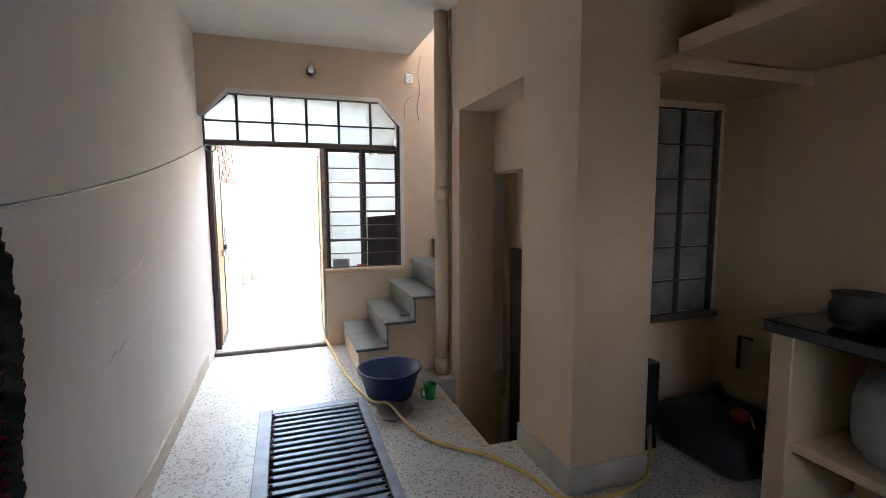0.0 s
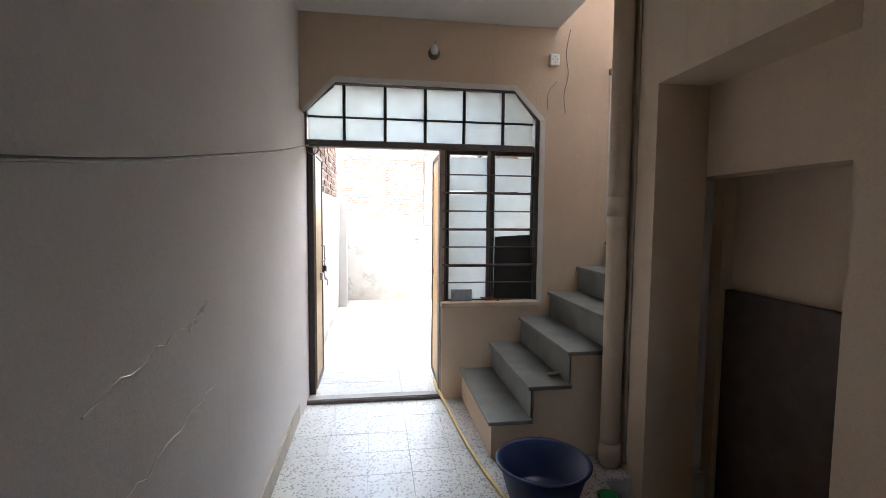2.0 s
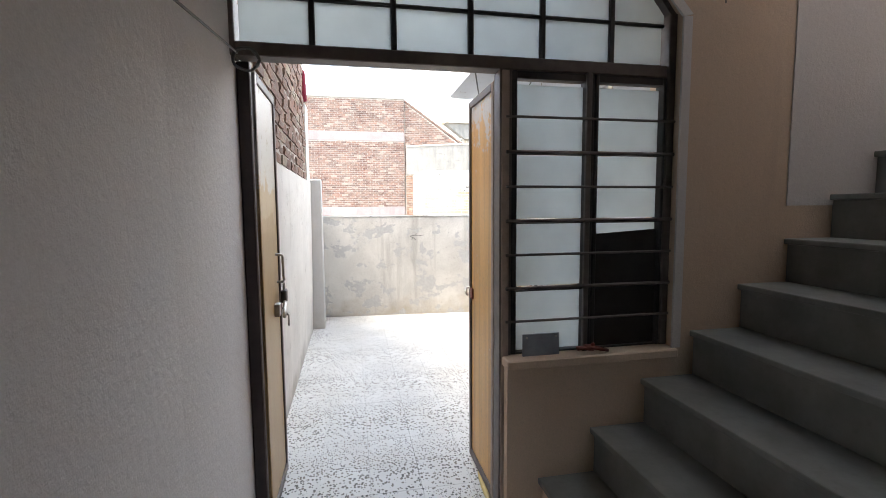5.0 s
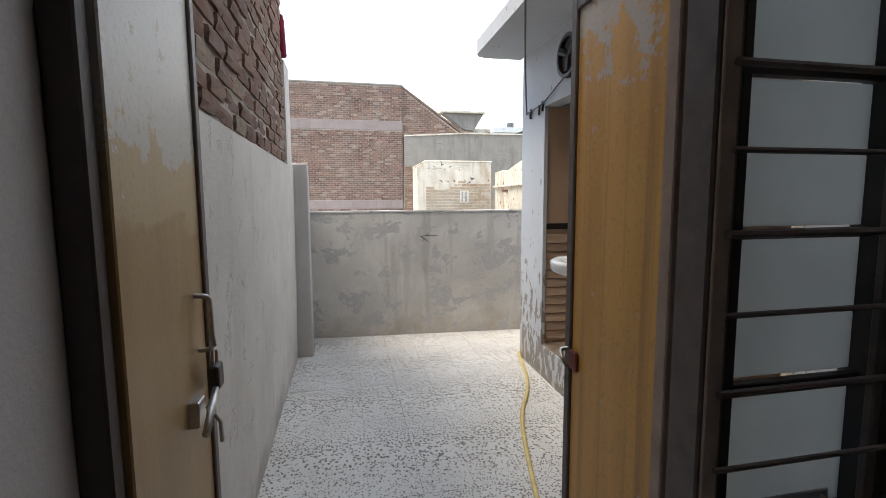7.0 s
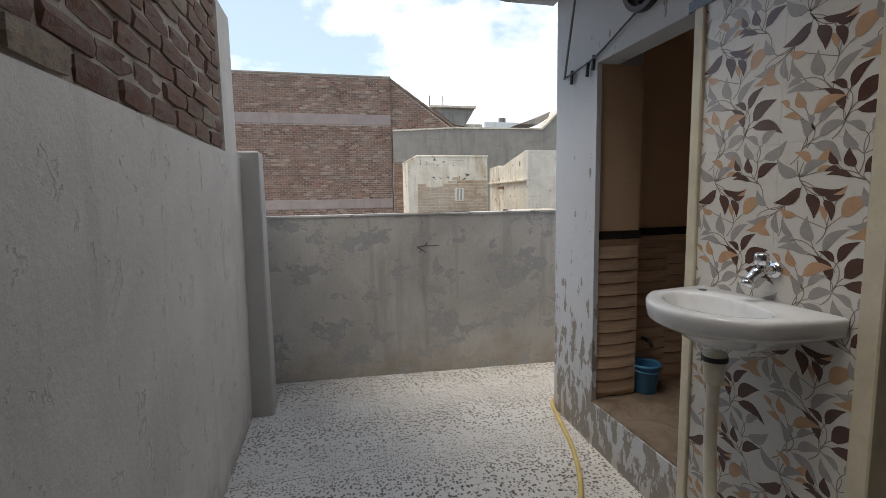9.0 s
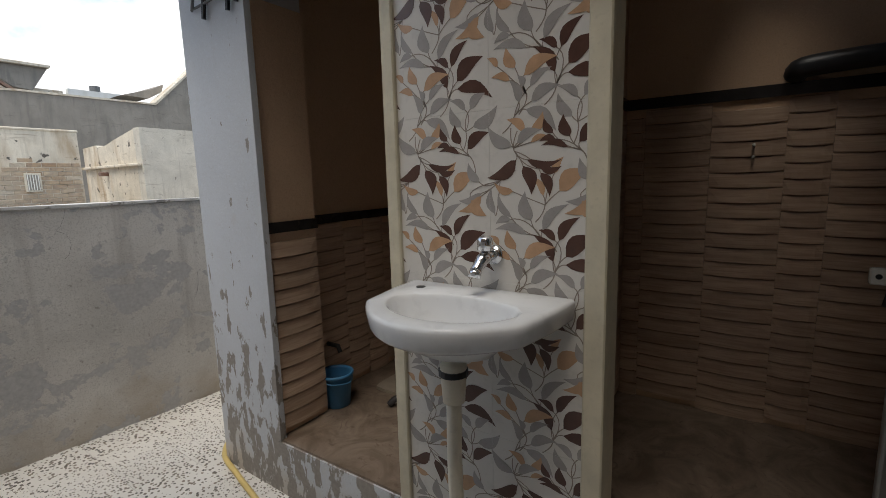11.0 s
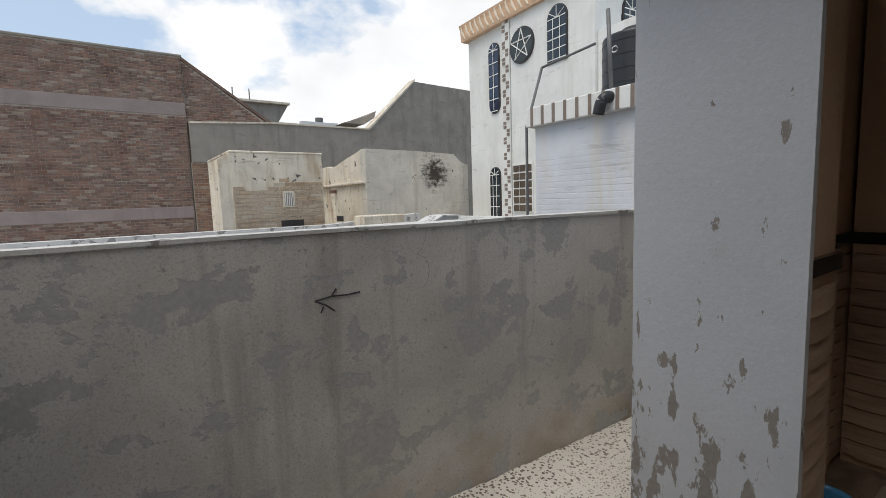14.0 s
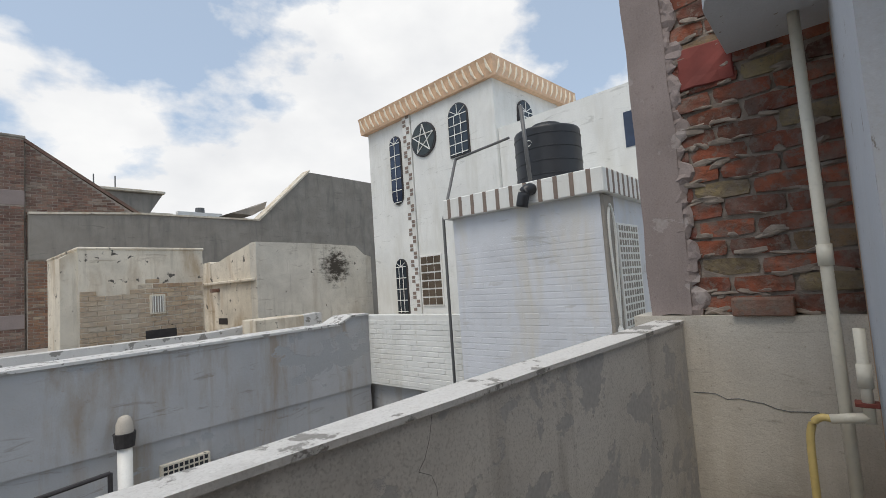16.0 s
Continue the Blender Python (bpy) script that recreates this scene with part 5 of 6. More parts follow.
# wood-look cladding: carved tiles whose wave crests swell in the middle and die out at the sides
def strip_mesh(length, along):
    bm, n = bmesh.new(), 6
    rows_ = []
    for k in range(n + 1):
        swell = math.sin(math.pi * k / n) ** 0.6
        sag = 0.004 * math.sin(math.pi * k / n)
        rows_.append([bm.verts.new((d, k * length / n, z)) for d, z in ((0.0, 0.001), (-0.007 - 0.008 * swell, 0.002 - sag), (-0.007 - 0.007 * swell, 0.009 - sag), (-0.007, 0.0605 - sag), (0.0, 0.0615))])
    for a, b in zip(rows_, rows_[1:]):
        for q in range(4):
            bm.faces.new((a[q], a[q + 1], b[q + 1], b[q]))
    bm.faces.new(rows_[0])
    bm.faces.new(rows_[-1])
    if along == "x":
        for v in bm.verts:
            v.co = Vector((v.co.y, v.co.x, v.co.z))
    bmesh.ops.recalc_face_normals(bm, faces=bm.faces[:])
    return mesh_of("tile_strip", bm, M_WOODTILE)


def clad(parent, along, a0, a1, z0, z1, fixed, seed=0):
    """Columns of carved strips, every other one half a wave lower."""
    rnd, cache, a, col = random.Random(seed), {}, a0, seed
    while a < a1 - 0.02:
        length = round(min(rnd.choice((0.27, 0.27, 0.15)), a1 - a), 3)
        if a1 - a - length < 0.06:
            length = round(a1 - a, 3)
        if length not in cache:
            cache[length] = strip_mesh(length - 0.0006, along)
        z = z0 + (0.0 if col % 2 else 0.033)
        while z + 0.05 < z1:
            s = new("tile_strip", cache[length])
            s.parent = parent
            s.location = (fixed, a, z) if along == "y" else (a, fixed, z)
            z += 0.066
        a += length
        col += 1


clad(bpy.data.objects["wall_wash_back"], "y", 5.05, 6.10, 0.262, 1.68, 2.459, seed=1)
clad(bpy.data.objects["wall_wash_back"], "y", 6.20, 7.28, 0.335, 1.19, 2.299, seed=2)
clad(bpy.data.objects["wall_toilet_side"], "x", 1.43, 2.29, 0.335, 1.19, 7.283, seed=3)
clad(bpy.data.objects["wash_block_jamb"], "x", 1.156, 1.415, 0.335, 1.19, 7.150, seed=4)
clad(bpy.data.objects["wall_partition"], "x", 1.285, 2.445, 0.262, 1.68, 6.099, seed=5)
bm = box(bmesh.new(), 2.444, 2.4595, 5.05, 6.10, 1.682, 1.73)
box(bm, 1.275, 2.444, 6.085, 6.0995, 1.682, 1.73)
box(bm, 2.284, 2.2995, 6.20, 7.268, 1.192, 1.235)
box(bm, 1.425, 2.2995, 7.268, 7.2835, 1.192, 1.235)
box(bm, 1.153, 1.42, 7.135, 7.1505, 1.192, 1.235)
setting("tile_border", bm, M_BLACKTILE, "black glazed border strip above the wood-look tiles")
setting("toilet_pipe_box", box(bmesh.new(), 2.12, 2.284, 7.10, 7.268, 0.335, 2.52), M_BATHWALL, "boxed-in pipe in the toilet's corner")
clad(bpy.data.objects["toilet_pipe_box"], "y", 7.10, 7.265, 0.335, 1.19, 2.119, seed=6)
clad(bpy.data.objects["toilet_pipe_box"], "x", 2.122, 2.28, 0.335, 1.19, 7.099, seed=7)
setting("tile_border", box(bmesh.new(), 2.104, 2.1195, 7.085, 7.268, 1.192, 1.235), M_BLACKTILE)
setting("tile_border", box(bmesh.new(), 2.12, 2.284, 7.085, 7.0995, 1.192, 1.235), M_BLACKTILE)

# toilet: bucket, squatting pan
bucket = whole("bucket", turned(bmesh.new(), [(0.0, 0.004), (0.056, 0.0), (0.06, 0.004), (0.074, 0.148), (0.082, 0.15), (0.083, 0.163), (0.076, 0.165), (0.071, 0.15), (0.055, 0.012), (0.0, 0.010)], (1.495, 7.165, 0.335), 30), M_BUCKET, "light blue plastic bucket on the toilet floor", "bucket", smooth=True)
part("handle", tube(bmesh.new(), smooth_path([(1.42, 7.165, 0.478), (1.425, 7.13, 0.465), (1.495, 7.082, 0.46), (1.565, 7.13, 0.465), (1.57, 7.165, 0.478)], 5), 0.003, 7), M_BUCKET, bucket, "", True)
pan = group_of("squat_toilet", "beige ceramic squatting pan set in the floor", "toilet")
bm = bmesh.new()
rings = []
for grow, z, neck in ((1.0, 0.336, 0), (1.0, 0.352, 0), (0.5, 0.353, 1), (0.44, 0.338, 1), (0.3, 0.337, 1)):
    ring = []
    for k in range(32):
        a = k * math.tau / 32
        cx, cy = math.cos(a), math.sin(a)
        if neck:
            ring.append(bm.verts.new((1.86 + 0.13 * cx * grow * 1.2, 6.86 + 0.26 * cy * grow * 1.55, z)))
        else:
            ring.append(bm.verts.new((1.86 + 0.16 * max(-1, min(1, 1.35 * cx)), 6.86 + 0.26 * max(-1, min(1, 1.35 * cy)), z)))
    rings.append(ring)
for a, b in zip(rings, rings[1:]):
    for k in range(32):
        bm.faces.new((a[k], a[(k + 1) % 32], b[(k + 1) % 32], b[k]))
bmesh.ops.recalc_face_normals(bm, faces=bm.faces[:])
part("pan", bm, M_PAN, pan)
# the hole's darkness is a flat black disc on the pan
part("trap", turned(bmesh.new(), [(0.0, 0.002), (0.055, 0.0)], (1.86, 6.84, 0.338), 24), M_BLACK, pan, "black disc standing for the pan's dark hole")
foot = whole("foot_valve", tube(bmesh.new(), smooth_path([(1.60, 6.93, 0.345), (1.62, 6.91, 0.37), (1.66, 6.88, 0.365), (1.74, 6.84, 0.35)], 4), 0.016, 10), M_BLACKSTEEL, "dark water fitting on the toilet floor", "fitting", smooth=True)
whole("wall_spigot", tube(bmesh.new(), [(1.55, 7.28, 0.60), (1.55, 7.20, 0.60), (1.55, 7.185, 0.57)], 0.011, 8), M_BLACKSTEEL, "small dark spigot on the tiled toilet wall", "tap", smooth=True)

# bathroom: open steel door, rail, hooks
leaf = group_of("bathroom_door", "grey louvred steel door standing open into the bathroom", "door")
part("sheet", solid(1.19, 1.80, 5.188, 5.206, 0.30, 2.05, 0.003), M_DOORGREY, leaf)
for a in ((1.168, 1.20), (1.80, 1.836)):
    part("rim", solid(*a, 5.182, 5.214, 0.28, 2.05, 0.004), M_DOORGREY, leaf)
for x in (1.262, 1.300):
    part("pressed_rib", solid(x, x + 0.016, 5.2055, 5.2115, 0.30, 2.05, 0.003), M_DOORGREY, leaf)
for a in ((1.375, 1.392, 1.645, 2.0), (1.695, 1.712, 1.645, 2.0), (1.392, 1.695, 1.645, 1.66), (1.392, 1.695, 1.985, 2.0)):
    part("louvre_frame", solid(a[0], a[1], 5.2055, 5.219, a[2], a[3], 0.002), M_DOORGREY, leaf)
# dark sheet puts the shade between the slats into colour
part("louvre_back", box(bmesh.new(), 1.392, 1.695, 5.2062, 5.208, 1.66, 1.985), M_BLACKSTEEL, leaf)
for k in range(13):
    z = 1.664 + k * 0.0245
    part("louvre", prism(bmesh.new(), [(5.2082, z + 0.013), (5.217, z), (5.217, z + 0.004), (5.2082, z + 0.018)], "x", 1.392, 1.695), M_DOORGREY, leaf)
part("latch", solid(1.77, 1.86, 5.214, 5.232, 1.075, 1.10, 0.003), M_BLACKSTEEL, leaf)
part("latch_bolt", tube(bmesh.new(), [(1.72, 5.226, 1.105), (1.86, 5.226, 1.115)], 0.008, 8), M_STEEL, leaf)
part("latch_arm", tube(bmesh.new(), [(1.80, 5.228, 1.09), (1.845, 5.235, 0.99)], 0.007, 8), M_BLACKSTEEL, leaf)
hinge = part("hinge", solid(1.195, 1.236, 5.2062, 5.2165, 1.09, 1.20, 0.002), M_RUST, leaf, "red oxide steel hinge")
for k in range(4):
    part("screw", tube(bmesh.new(), [(1.212 + 0.008 * (k % 2), 5.2165, 1.104 + k * 0.027), (1.212 + 0.008 * (k % 2), 5.219, 1.104 + k * 0.027)], 0.0045, 8), M_STEEL, hinge)
setting("toilet_jamb_trim", box(bmesh.new(), WC - 0.005, WC + 0.022, 7.129, 7.159, 0.33, 2.07), M_WC, "painted corner strip of the toilet doorway")
setting("door_frame", box(box(bmesh.new(), WC - 0.006, WC + 0.14, 5.172, 5.181, 0.25, 2.07), WC - 0.006, WC + 0.014, 5.181, 5.212, 0.25, 2.07), M_TRIM, "cream painted door jamb")
rail = whole("black_pipe", tube(bmesh.new(), smooth_path([(2.43, 5.46, 1.755), (2.40, 5.44, 1.775), (2.40, 5.30, 1.785), (2.40, 5.06, 1.79)], 4), 0.04, 14), M_BLACK, "black pipe along the bathroom wall", "pipe", smooth=True)
catch = whole("door_catch", solid(1.84, 1.86, 5.235, 5.275, 1.05, 1.10, 0.004), M_BOARD, "small pale door catch with a dark hole", "catch")
# black plug drawn for the shaded hole
part("hole", tube(bmesh.new(), [(1.84, 5.255, 1.075), (1.838, 5.255, 1.075)], 0.008, 10), M_BLACK, catch)
for y, z in ((5.58, 1.49), (5.58, 1.44)):
    whole("nail", tube(bmesh.new(), [(2.458, y, z), (2.42, y, z + 0.004)], 0.006, 7), M_BOARD, "pale wall plug in the bathroom tiles", "wall plug")

# round ventilator above the toilet door, cables
vent = group_of("ventilator", "round dark ventilator opening with a flared collar", "ventilator")
bm = bmesh.new()
rr = [[bm.verts.new((WC - d, 6.77 + r * math.cos(k * math.tau / 28), 2.31 + r * math.sin(k * math.tau / 28))) for k in range(28)] for r, d in ((0.135, 0.0), (0.135, 0.03), (0.112, 0.03), (0.108, 0.002))]
for a, b in zip(rr, rr[1:]):
    for k in range(28):
        bm.faces.new((a[k], a[(k + 1) % 28], b[(k + 1) % 28], b[k]))
bmesh.ops.recalc_face_normals(bm, faces=bm.faces[:])
part("collar", bm, M_BLACKSTEEL, vent)
# dark disc on the wall stands for the unlit opening
part("backing", tube(bmesh.new(), [(WC - 0.001, 6.77, 2.31), (WC - 0.004, 6.77, 2.31)], 0.11, 24), M_DARKWOOD, vent)
for k in range(3):
    a = k * math.tau / 3 + 0.5
    part("blade", tube(bmesh.new(), [(WC - 0.012, 6.77, 2.31), (WC - 0.012, 6.77 + 0.10 * math.cos(a), 2.31 + 0.10 * math.sin(a))], [0.012, 0.03], 6), M_BLACKSTEEL, vent)
line = smooth_path([(1.142, 7.44, 2.075), (1.13, 7.30, 2.075), (1.135, 7.12, 2.10), (1.135, 6.85, 2.18), (1.135, 6.5, 2.29), (1.135, 6.15, 2.42), (1.14, 5.95, 2.524)], 7)
cable = whole("overhead_cable", tube(bmesh.new(), line, 0.005, 7), M_WIRE, "dark cable looped along the wall up to the eave", "cable", smooth=True)
for p in ((1.135, 7.20, 2.07), (1.135, 7.36, 2.07), (1.138, 7.15, 2.09)):
    part("clip", tube(bmesh.new(), [(p[0], p[1], p[2] + 0.02), (p[0], p[1] + 0.01, p[2] - 0.05)], 0.009, 7), M_BLACK, cable)
whole("high_cable", tube(bmesh.new(), smooth_path([(1.142, 7.46, 2.07), (0.86, 6.8, 2.36), (0.42, 5.7, 3.0), (0.1, 4.85, 3.7)], 8), 0.006, 6), M_WIRE, "thin cable strung over the yard between the walls", "cable", smooth=True)
hose = smooth_path([(x, y, yard_z(y) + 0.014) for x, y in ((2.05, 7.66), (1.7, 7.72), (1.36, 7.75), (1.17, 7.62), (1.10, 7.40), (1.03, 7.12), (0.93, 6.86), (0.80, 6.62), (0.70, 6.35), (0.60, 6.0), (0.50, 5.6), (0.45, 5.25), (0.36, 5.0), (0.345, 4.75))] + [(0.36, 4.6, 0.045)], 7)
whole("garden_hose", tube(bmesh.new(), hose, 0.0125, 10), M_HOSE, "yellow water hose lying along the yard floor", "hose", smooth=True)

# ---- end of the yard ----
tapset = group_of("water_pipe", "cream water pipes with a tap at the yard's corner", "pipe")
part("riser", tube(bmesh.new(), [(2.40, 7.665, 2.525), (2.40, 7.66, 1.5), (2.40, 7.65, 0.08)], 0.020, 14), M_PVC, tapset, "", True)
part("branch", tube(bmesh.new(), [(2.30, 7.595, 1.32), (2.30, 7.595, 1.0)], 0.017, 12), M_PVC, tapset, "", True)
part("branch", tube(bmesh.new(), [(2.30, 7.595, 1.02), (2.30, 7.70, 1.0)], 0.017, 12), M_PVC, tapset, "", True)
part("coupling", tube(bmesh.new(), [(2.30, 7.595, 1.2), (2.30, 7.595, 1.12)], 0.022, 12), M_PVC, tapset, "", True)
part("coupling", tube(bmesh.new(), [(2.40, 7.66, 1.62), (2.40, 7.66, 1.54)], 0.025, 14), M_PVC, tapset, "", True)
part("bracket", solid(2.28, 2.33, 7.565, 7.63, 1.055, 1.07, 0.002), M_RUST, tapset)
loop = smooth_path([(2.30, 7.69, 1.0), (2.30, 7.73, 1.0), (2.30, 7.76, 0.95), (2.29, 7.765, 0.80), (2.27, 7.76, 0.55), (2.2, 7.74, 0.30), (2.12, 7.74, 0.13), (2.05, 7.66, yard_z(7.66) + 0.014)], 6)
whole("hose_drop", tube(bmesh.new(), loop, 0.013, 10), M_HOSE, "yellow hose hanging from the corner tap", "hose", smooth=True)
whole("dark_sack", rough_up(solid(2.20, 2.56, 7.98, 8.22, YARD, YARD + 0.16, 0.06, 3), 0.02, 8.0), M_BLACK, "dark rubbish bag slumped in the yard corner", "bag", smooth=True)
setting("end_plaster", rough_up(box(bmesh.new(), 2.605, 2.70, 8.175, 8.36, 1.335, 3.6), 0.014, 9.0, 9), plaster("pinkish_plaster_edge", (0.31, 0.26, 0.245), (0.17, 0.13, 0.12), 0.9, (0.42, 0.37, 0.35), 0.6), "crumbling pinkish plaster edge of the brick wall")
end_core = setting("wall_end_brick", box(bmesh.new(), 2.64, 2.84, 7.4, 8.25, 1.335, 3.6), M_MORTAR2, "rough exposed orange brickwork above the end wall")
bm = bmesh.new()
rnd = random.Random(17)
pts = [(2.579, 8.20 - 0.045 * k, 0.98 - 0.004 * k + rnd.uniform(-0.012, 0.012)) for k in range(14)]
tube(bm, pts, 0.0022, 5)
setting("end_wall_crack", bm, M_WIRE, "crack running across the end wall")
loose = whole("loose_brick", rough_up(solid(2.555, 2.665, 7.78, 8.005, 1.336, 1.415, 0.008, 2), 0.004, 20), M_BRICK, "dark loose brick lying on the end wall", "brick")

# left brick wall and its edge
left_core = setting("wall_left_brick", box(bmesh.new(), -0.90, -0.685, GATE + 0.23, 7.58, 1.671, 4.2), M_MORTAR, "old bare red brickwork above the boundary wall")
setting("wall_left_edge", box(bmesh.new(), -0.90, -0.67, 7.58, 7.86, 1.671, 2.42), M_YWALL, "whitewashed end of the brick wall")
red = whole("red_cloth", rough_up(solid(-0.70, -0.655, 7.54, 7.62, 2.43, 2.72, 0.02, 2), 0.015, 12), M_CLOTH, "red cloth scrap caught on the brick wall's edge", "cloth", smooth=True)

# a scribbled mark and cracks on the parapet
bm = bmesh.new()
for pts in ([(0.43, 1.065), (0.49, 1.075), (0.55, 1.072), (0.60, 1.076)], [(0.43, 1.065), (0.47, 1.045), (0.50, 1.02)], [(0.46, 1.04), (0.45, 1.02)], [(0.49, 1.075), (0.51, 1.10)]):
    for (xa, za), (xb, zb) in zip(pts, pts[1:]):
        tube(bm, [(xa, parapet_y(xa), za), (xb, parapet_y(xb), zb)], 0.003, 5)
setting("parapet_scribble", bm, M_BLACK, "dark scribbled mark on the parapet")
bm = bmesh.new()
rnd = random.Random(8)
for x, z, n in ((0.9, 1.3, 8), (1.5, 0.9, 5), (2.1, 1.02, 6)):
    for k in range(n):
        x2, z2 = x + rnd.uniform(-0.025, 0.035), z - rnd.uniform(0.01, 0.05)
        tube(bm, [(x, parapet_y(x), z), (x2, parapet_y(x2), z2)], 0.0005, 4)
        x, z = x2, z2
setting("parapet_crack", bm, M_BLACK, "fine cracks in the cement render")

# ---- neighbouring buildings ----
setting("ground", box(bmesh.new(), -400, 400, -400, 400, -3.4, -3.0), M_GROUND, "street level ground below the houses")


def bricks(x0, x1, z0, z1, y, top=None, length=0.235, course=0.085, proud=0.012, seed=0):
    """Stretcher courses on a wall that faces the yard, all in one mesh; top gives the wall's height at x."""
    rnd = random.Random(seed)
    verts, faces = [], []
    r = 0
    z = z0
    while z + course * 0.8 < z1:
        x = x0 - (length / 2 if r % 2 else 0)
        while x < x1 - 0.02:
            a, b = max(x, x0) + 0.006, min(x + length, x1) - 0.006
            if b - a > 0.03 and (top is None or (z + course < top(a) and z + course < top(b))):
                d = y - proud * rnd.uniform(0.4, 1.2)
                j = [rnd.uniform(-0.004, 0.004) for _ in range(4)]
                i = len(verts)
                verts += [(a, y, z + 0.007), (b, y, z + 0.007), (b, y, z + course - 0.007), (a, y, z + course - 0.007),
                          (a + 0.003, d, z + 0.01 + j[0]), (b - 0.003, d, z + 0.01 + j[1]), (b - 0.003, d, z + course - 0.01 + j[2]), (a + 0.003, d, z + course - 0.01 + j[3])]
                faces += [(i + 4, i + 5, i + 6, i + 7), (i, i + 1, i + 5, i + 4), (i + 2, i + 3, i + 7, i + 6), (i + 1, i + 2, i + 6, i + 5), (i + 3, i, i + 4, i + 7)]
            x += length
        z += course
        r += 1
    me = bpy.data.meshes.new("bricks")
    me.from_pydata(verts, [], faces)
    me.update()
    return me


def brickwork(me, material, parent):
    me.materials.append(material)
    ob = new("brickwork", me)
    ob.parent = parent
    return tagged(ob, "", "", "", "stuff")


FAR = 24.5
big = group_of("brick_house", "tall windowless house of dark red brick with concrete bands", "house")
part("wall", box(bmesh.new(), -14, 2.23, FAR + 0.02, FAR + 6, -3.0, 6.36), M_MORTAR, big)
part("coping", solid(-14, 2.26, FAR - 0.02, FAR + 6, 6.36, 6.44, 0.02), M_GREYWALL, big)
for za, zb in ((-3.0, 1.08), (1.46, 4.47), (4.88, 6.34)):
    brickwork(bricks(-7.0, 2.23, za, zb, FAR + 0.018, seed=int(za * 10)), M_BRICKFAR, big)
for za, zb in ((1.08, 1.46), (4.47, 4.88)):
    part("band", rough_up(solid(-14, 2.235, FAR - 0.004, FAR + 0.3, za, zb, 0.01), 0.006, 3), plaster("pinkish_concrete_band", (0.33, 0.27, 0.25), (0.16, 0.13, 0.12), 0.7), big)
gable = group_of("brick_gable", "sloping brick gable adjoining the tall house", "house")


def slope(x):
    return 6.30 - (x - 2.25) * 0.69


part("wall", prism(bmesh.new(), [(2.23, -3.0), (6.2, -3.0), (6.2, 3.5), (2.25, 6.28)], "y", FAR + 0.10, FAR + 4), M_MORTAR, gable)
brickwork(bricks(2.26, 6.0, -3.0, 6.3, FAR + 0.098, slope, seed=31), M_BRICKFAR, gable)
part("coping", prism(bmesh.new(), [(2.24, 6.29), (6.2, 3.55), (6.2, 3.65), (2.24, 6.40)], "y", FAR + 0.05, FAR + 4), M_BRICKFAR, gable)
orange = group_of("orange_brick_wall", "lower orange brick wall with grey render above", "wall")
part("wall", box(bmesh.new(), 2.27, 5.0, FAR - 0.05, FAR + 0.09, -3.0, 2.95), M_MORTAR, orange)
brickwork(bricks(2.28, 5.0, -1.0, 2.93, FAR - 0.052, seed=32), M_BRICKORANGE, orange)
grey = group_of("grey_house", "grey rendered house with a pitched gable", "house")
part("wall", prism(bmesh.new(), [(2.3, 2.95), (5.0, 2.95), (5.0, -3.0), (15.5, -3.0), (15.5, 6.55), (11.3, 6.62), (9.0, 4.40), (5.0, 4.38), (2.3, 4.22)], "y", FAR - 0.10, FAR + 0.4), M_GREYWALL, grey)
part("coping", prism(bmesh.new(), [(2.3, 4.22), (5.0, 4.38), (9.0, 4.40), (9.0, 4.46), (5.0, 4.44), (2.3, 4.28)], "y", FAR - 0.14, FAR + 0.2), M_OLDWHITE, grey)
part("verge", prism(bmesh.new(), [(9.0, 4.42), (11.3, 6.64), (11.3, 6.72), (8.95, 4.48)], "y", FAR - 0.16, FAR + 0.42), M_OLDWHITE, grey, "white verge board")
part("lean_to_roof", prism(bmesh.new(), [(8.1, 4.72), (9.1, 5.05), (9.6, 5.3), (9.5, 5.0), (9.0, 4.7)], "y", FAR + 0.4, FAR + 3), M_GREYWALL, grey)

solar = group_of("roof_shed", "distant rooftop shed with a tilted sheet roof", "shed")
part("roof", prism(bmesh.new(), [(6.2, 7.25), (9.0, 7.25), (8.3, 6.1), (7.6, 6.2)], "y", 34.6, 35.4), M_GREYWALL, solar)
part("roof_edge", solid(6.0, 9.05, 34.4, 35.5, 7.22, 7.36, 0.02), M_OLDWHITE, solar)
part("wall", box(bmesh.new(), 7.4, 9.6, 35.0, 38, -3.0, 6.3), M_OLDWHITE, solar)
for x in (6.1, 7.0):
    part("mast", tube(bmesh.new(), [(x, 35.2, 7.3), (x, 35.2, 8.1)], 0.03, 6), M_WIRE, solar)
white_far = group_of("far_white_house", "distant flat-roofed white house", "house")
part("wall", box(bmesh.new(), 9.4, 12.2, 35.0, 40, -3.0, 6.1), M_WHITEHOUSE, white_far)
part("parapet", box(bmesh.new(), 9.8, 12.2, 34.9, 35.2, 6.1, 6.45), M_WHITEHOUSE, white_far)
part("roof_drum", tube(bmesh.new(), [(11.4, 36, 6.1), (11.4, 36, 6.9)], 0.25, 12), M_WIRE, white_far)

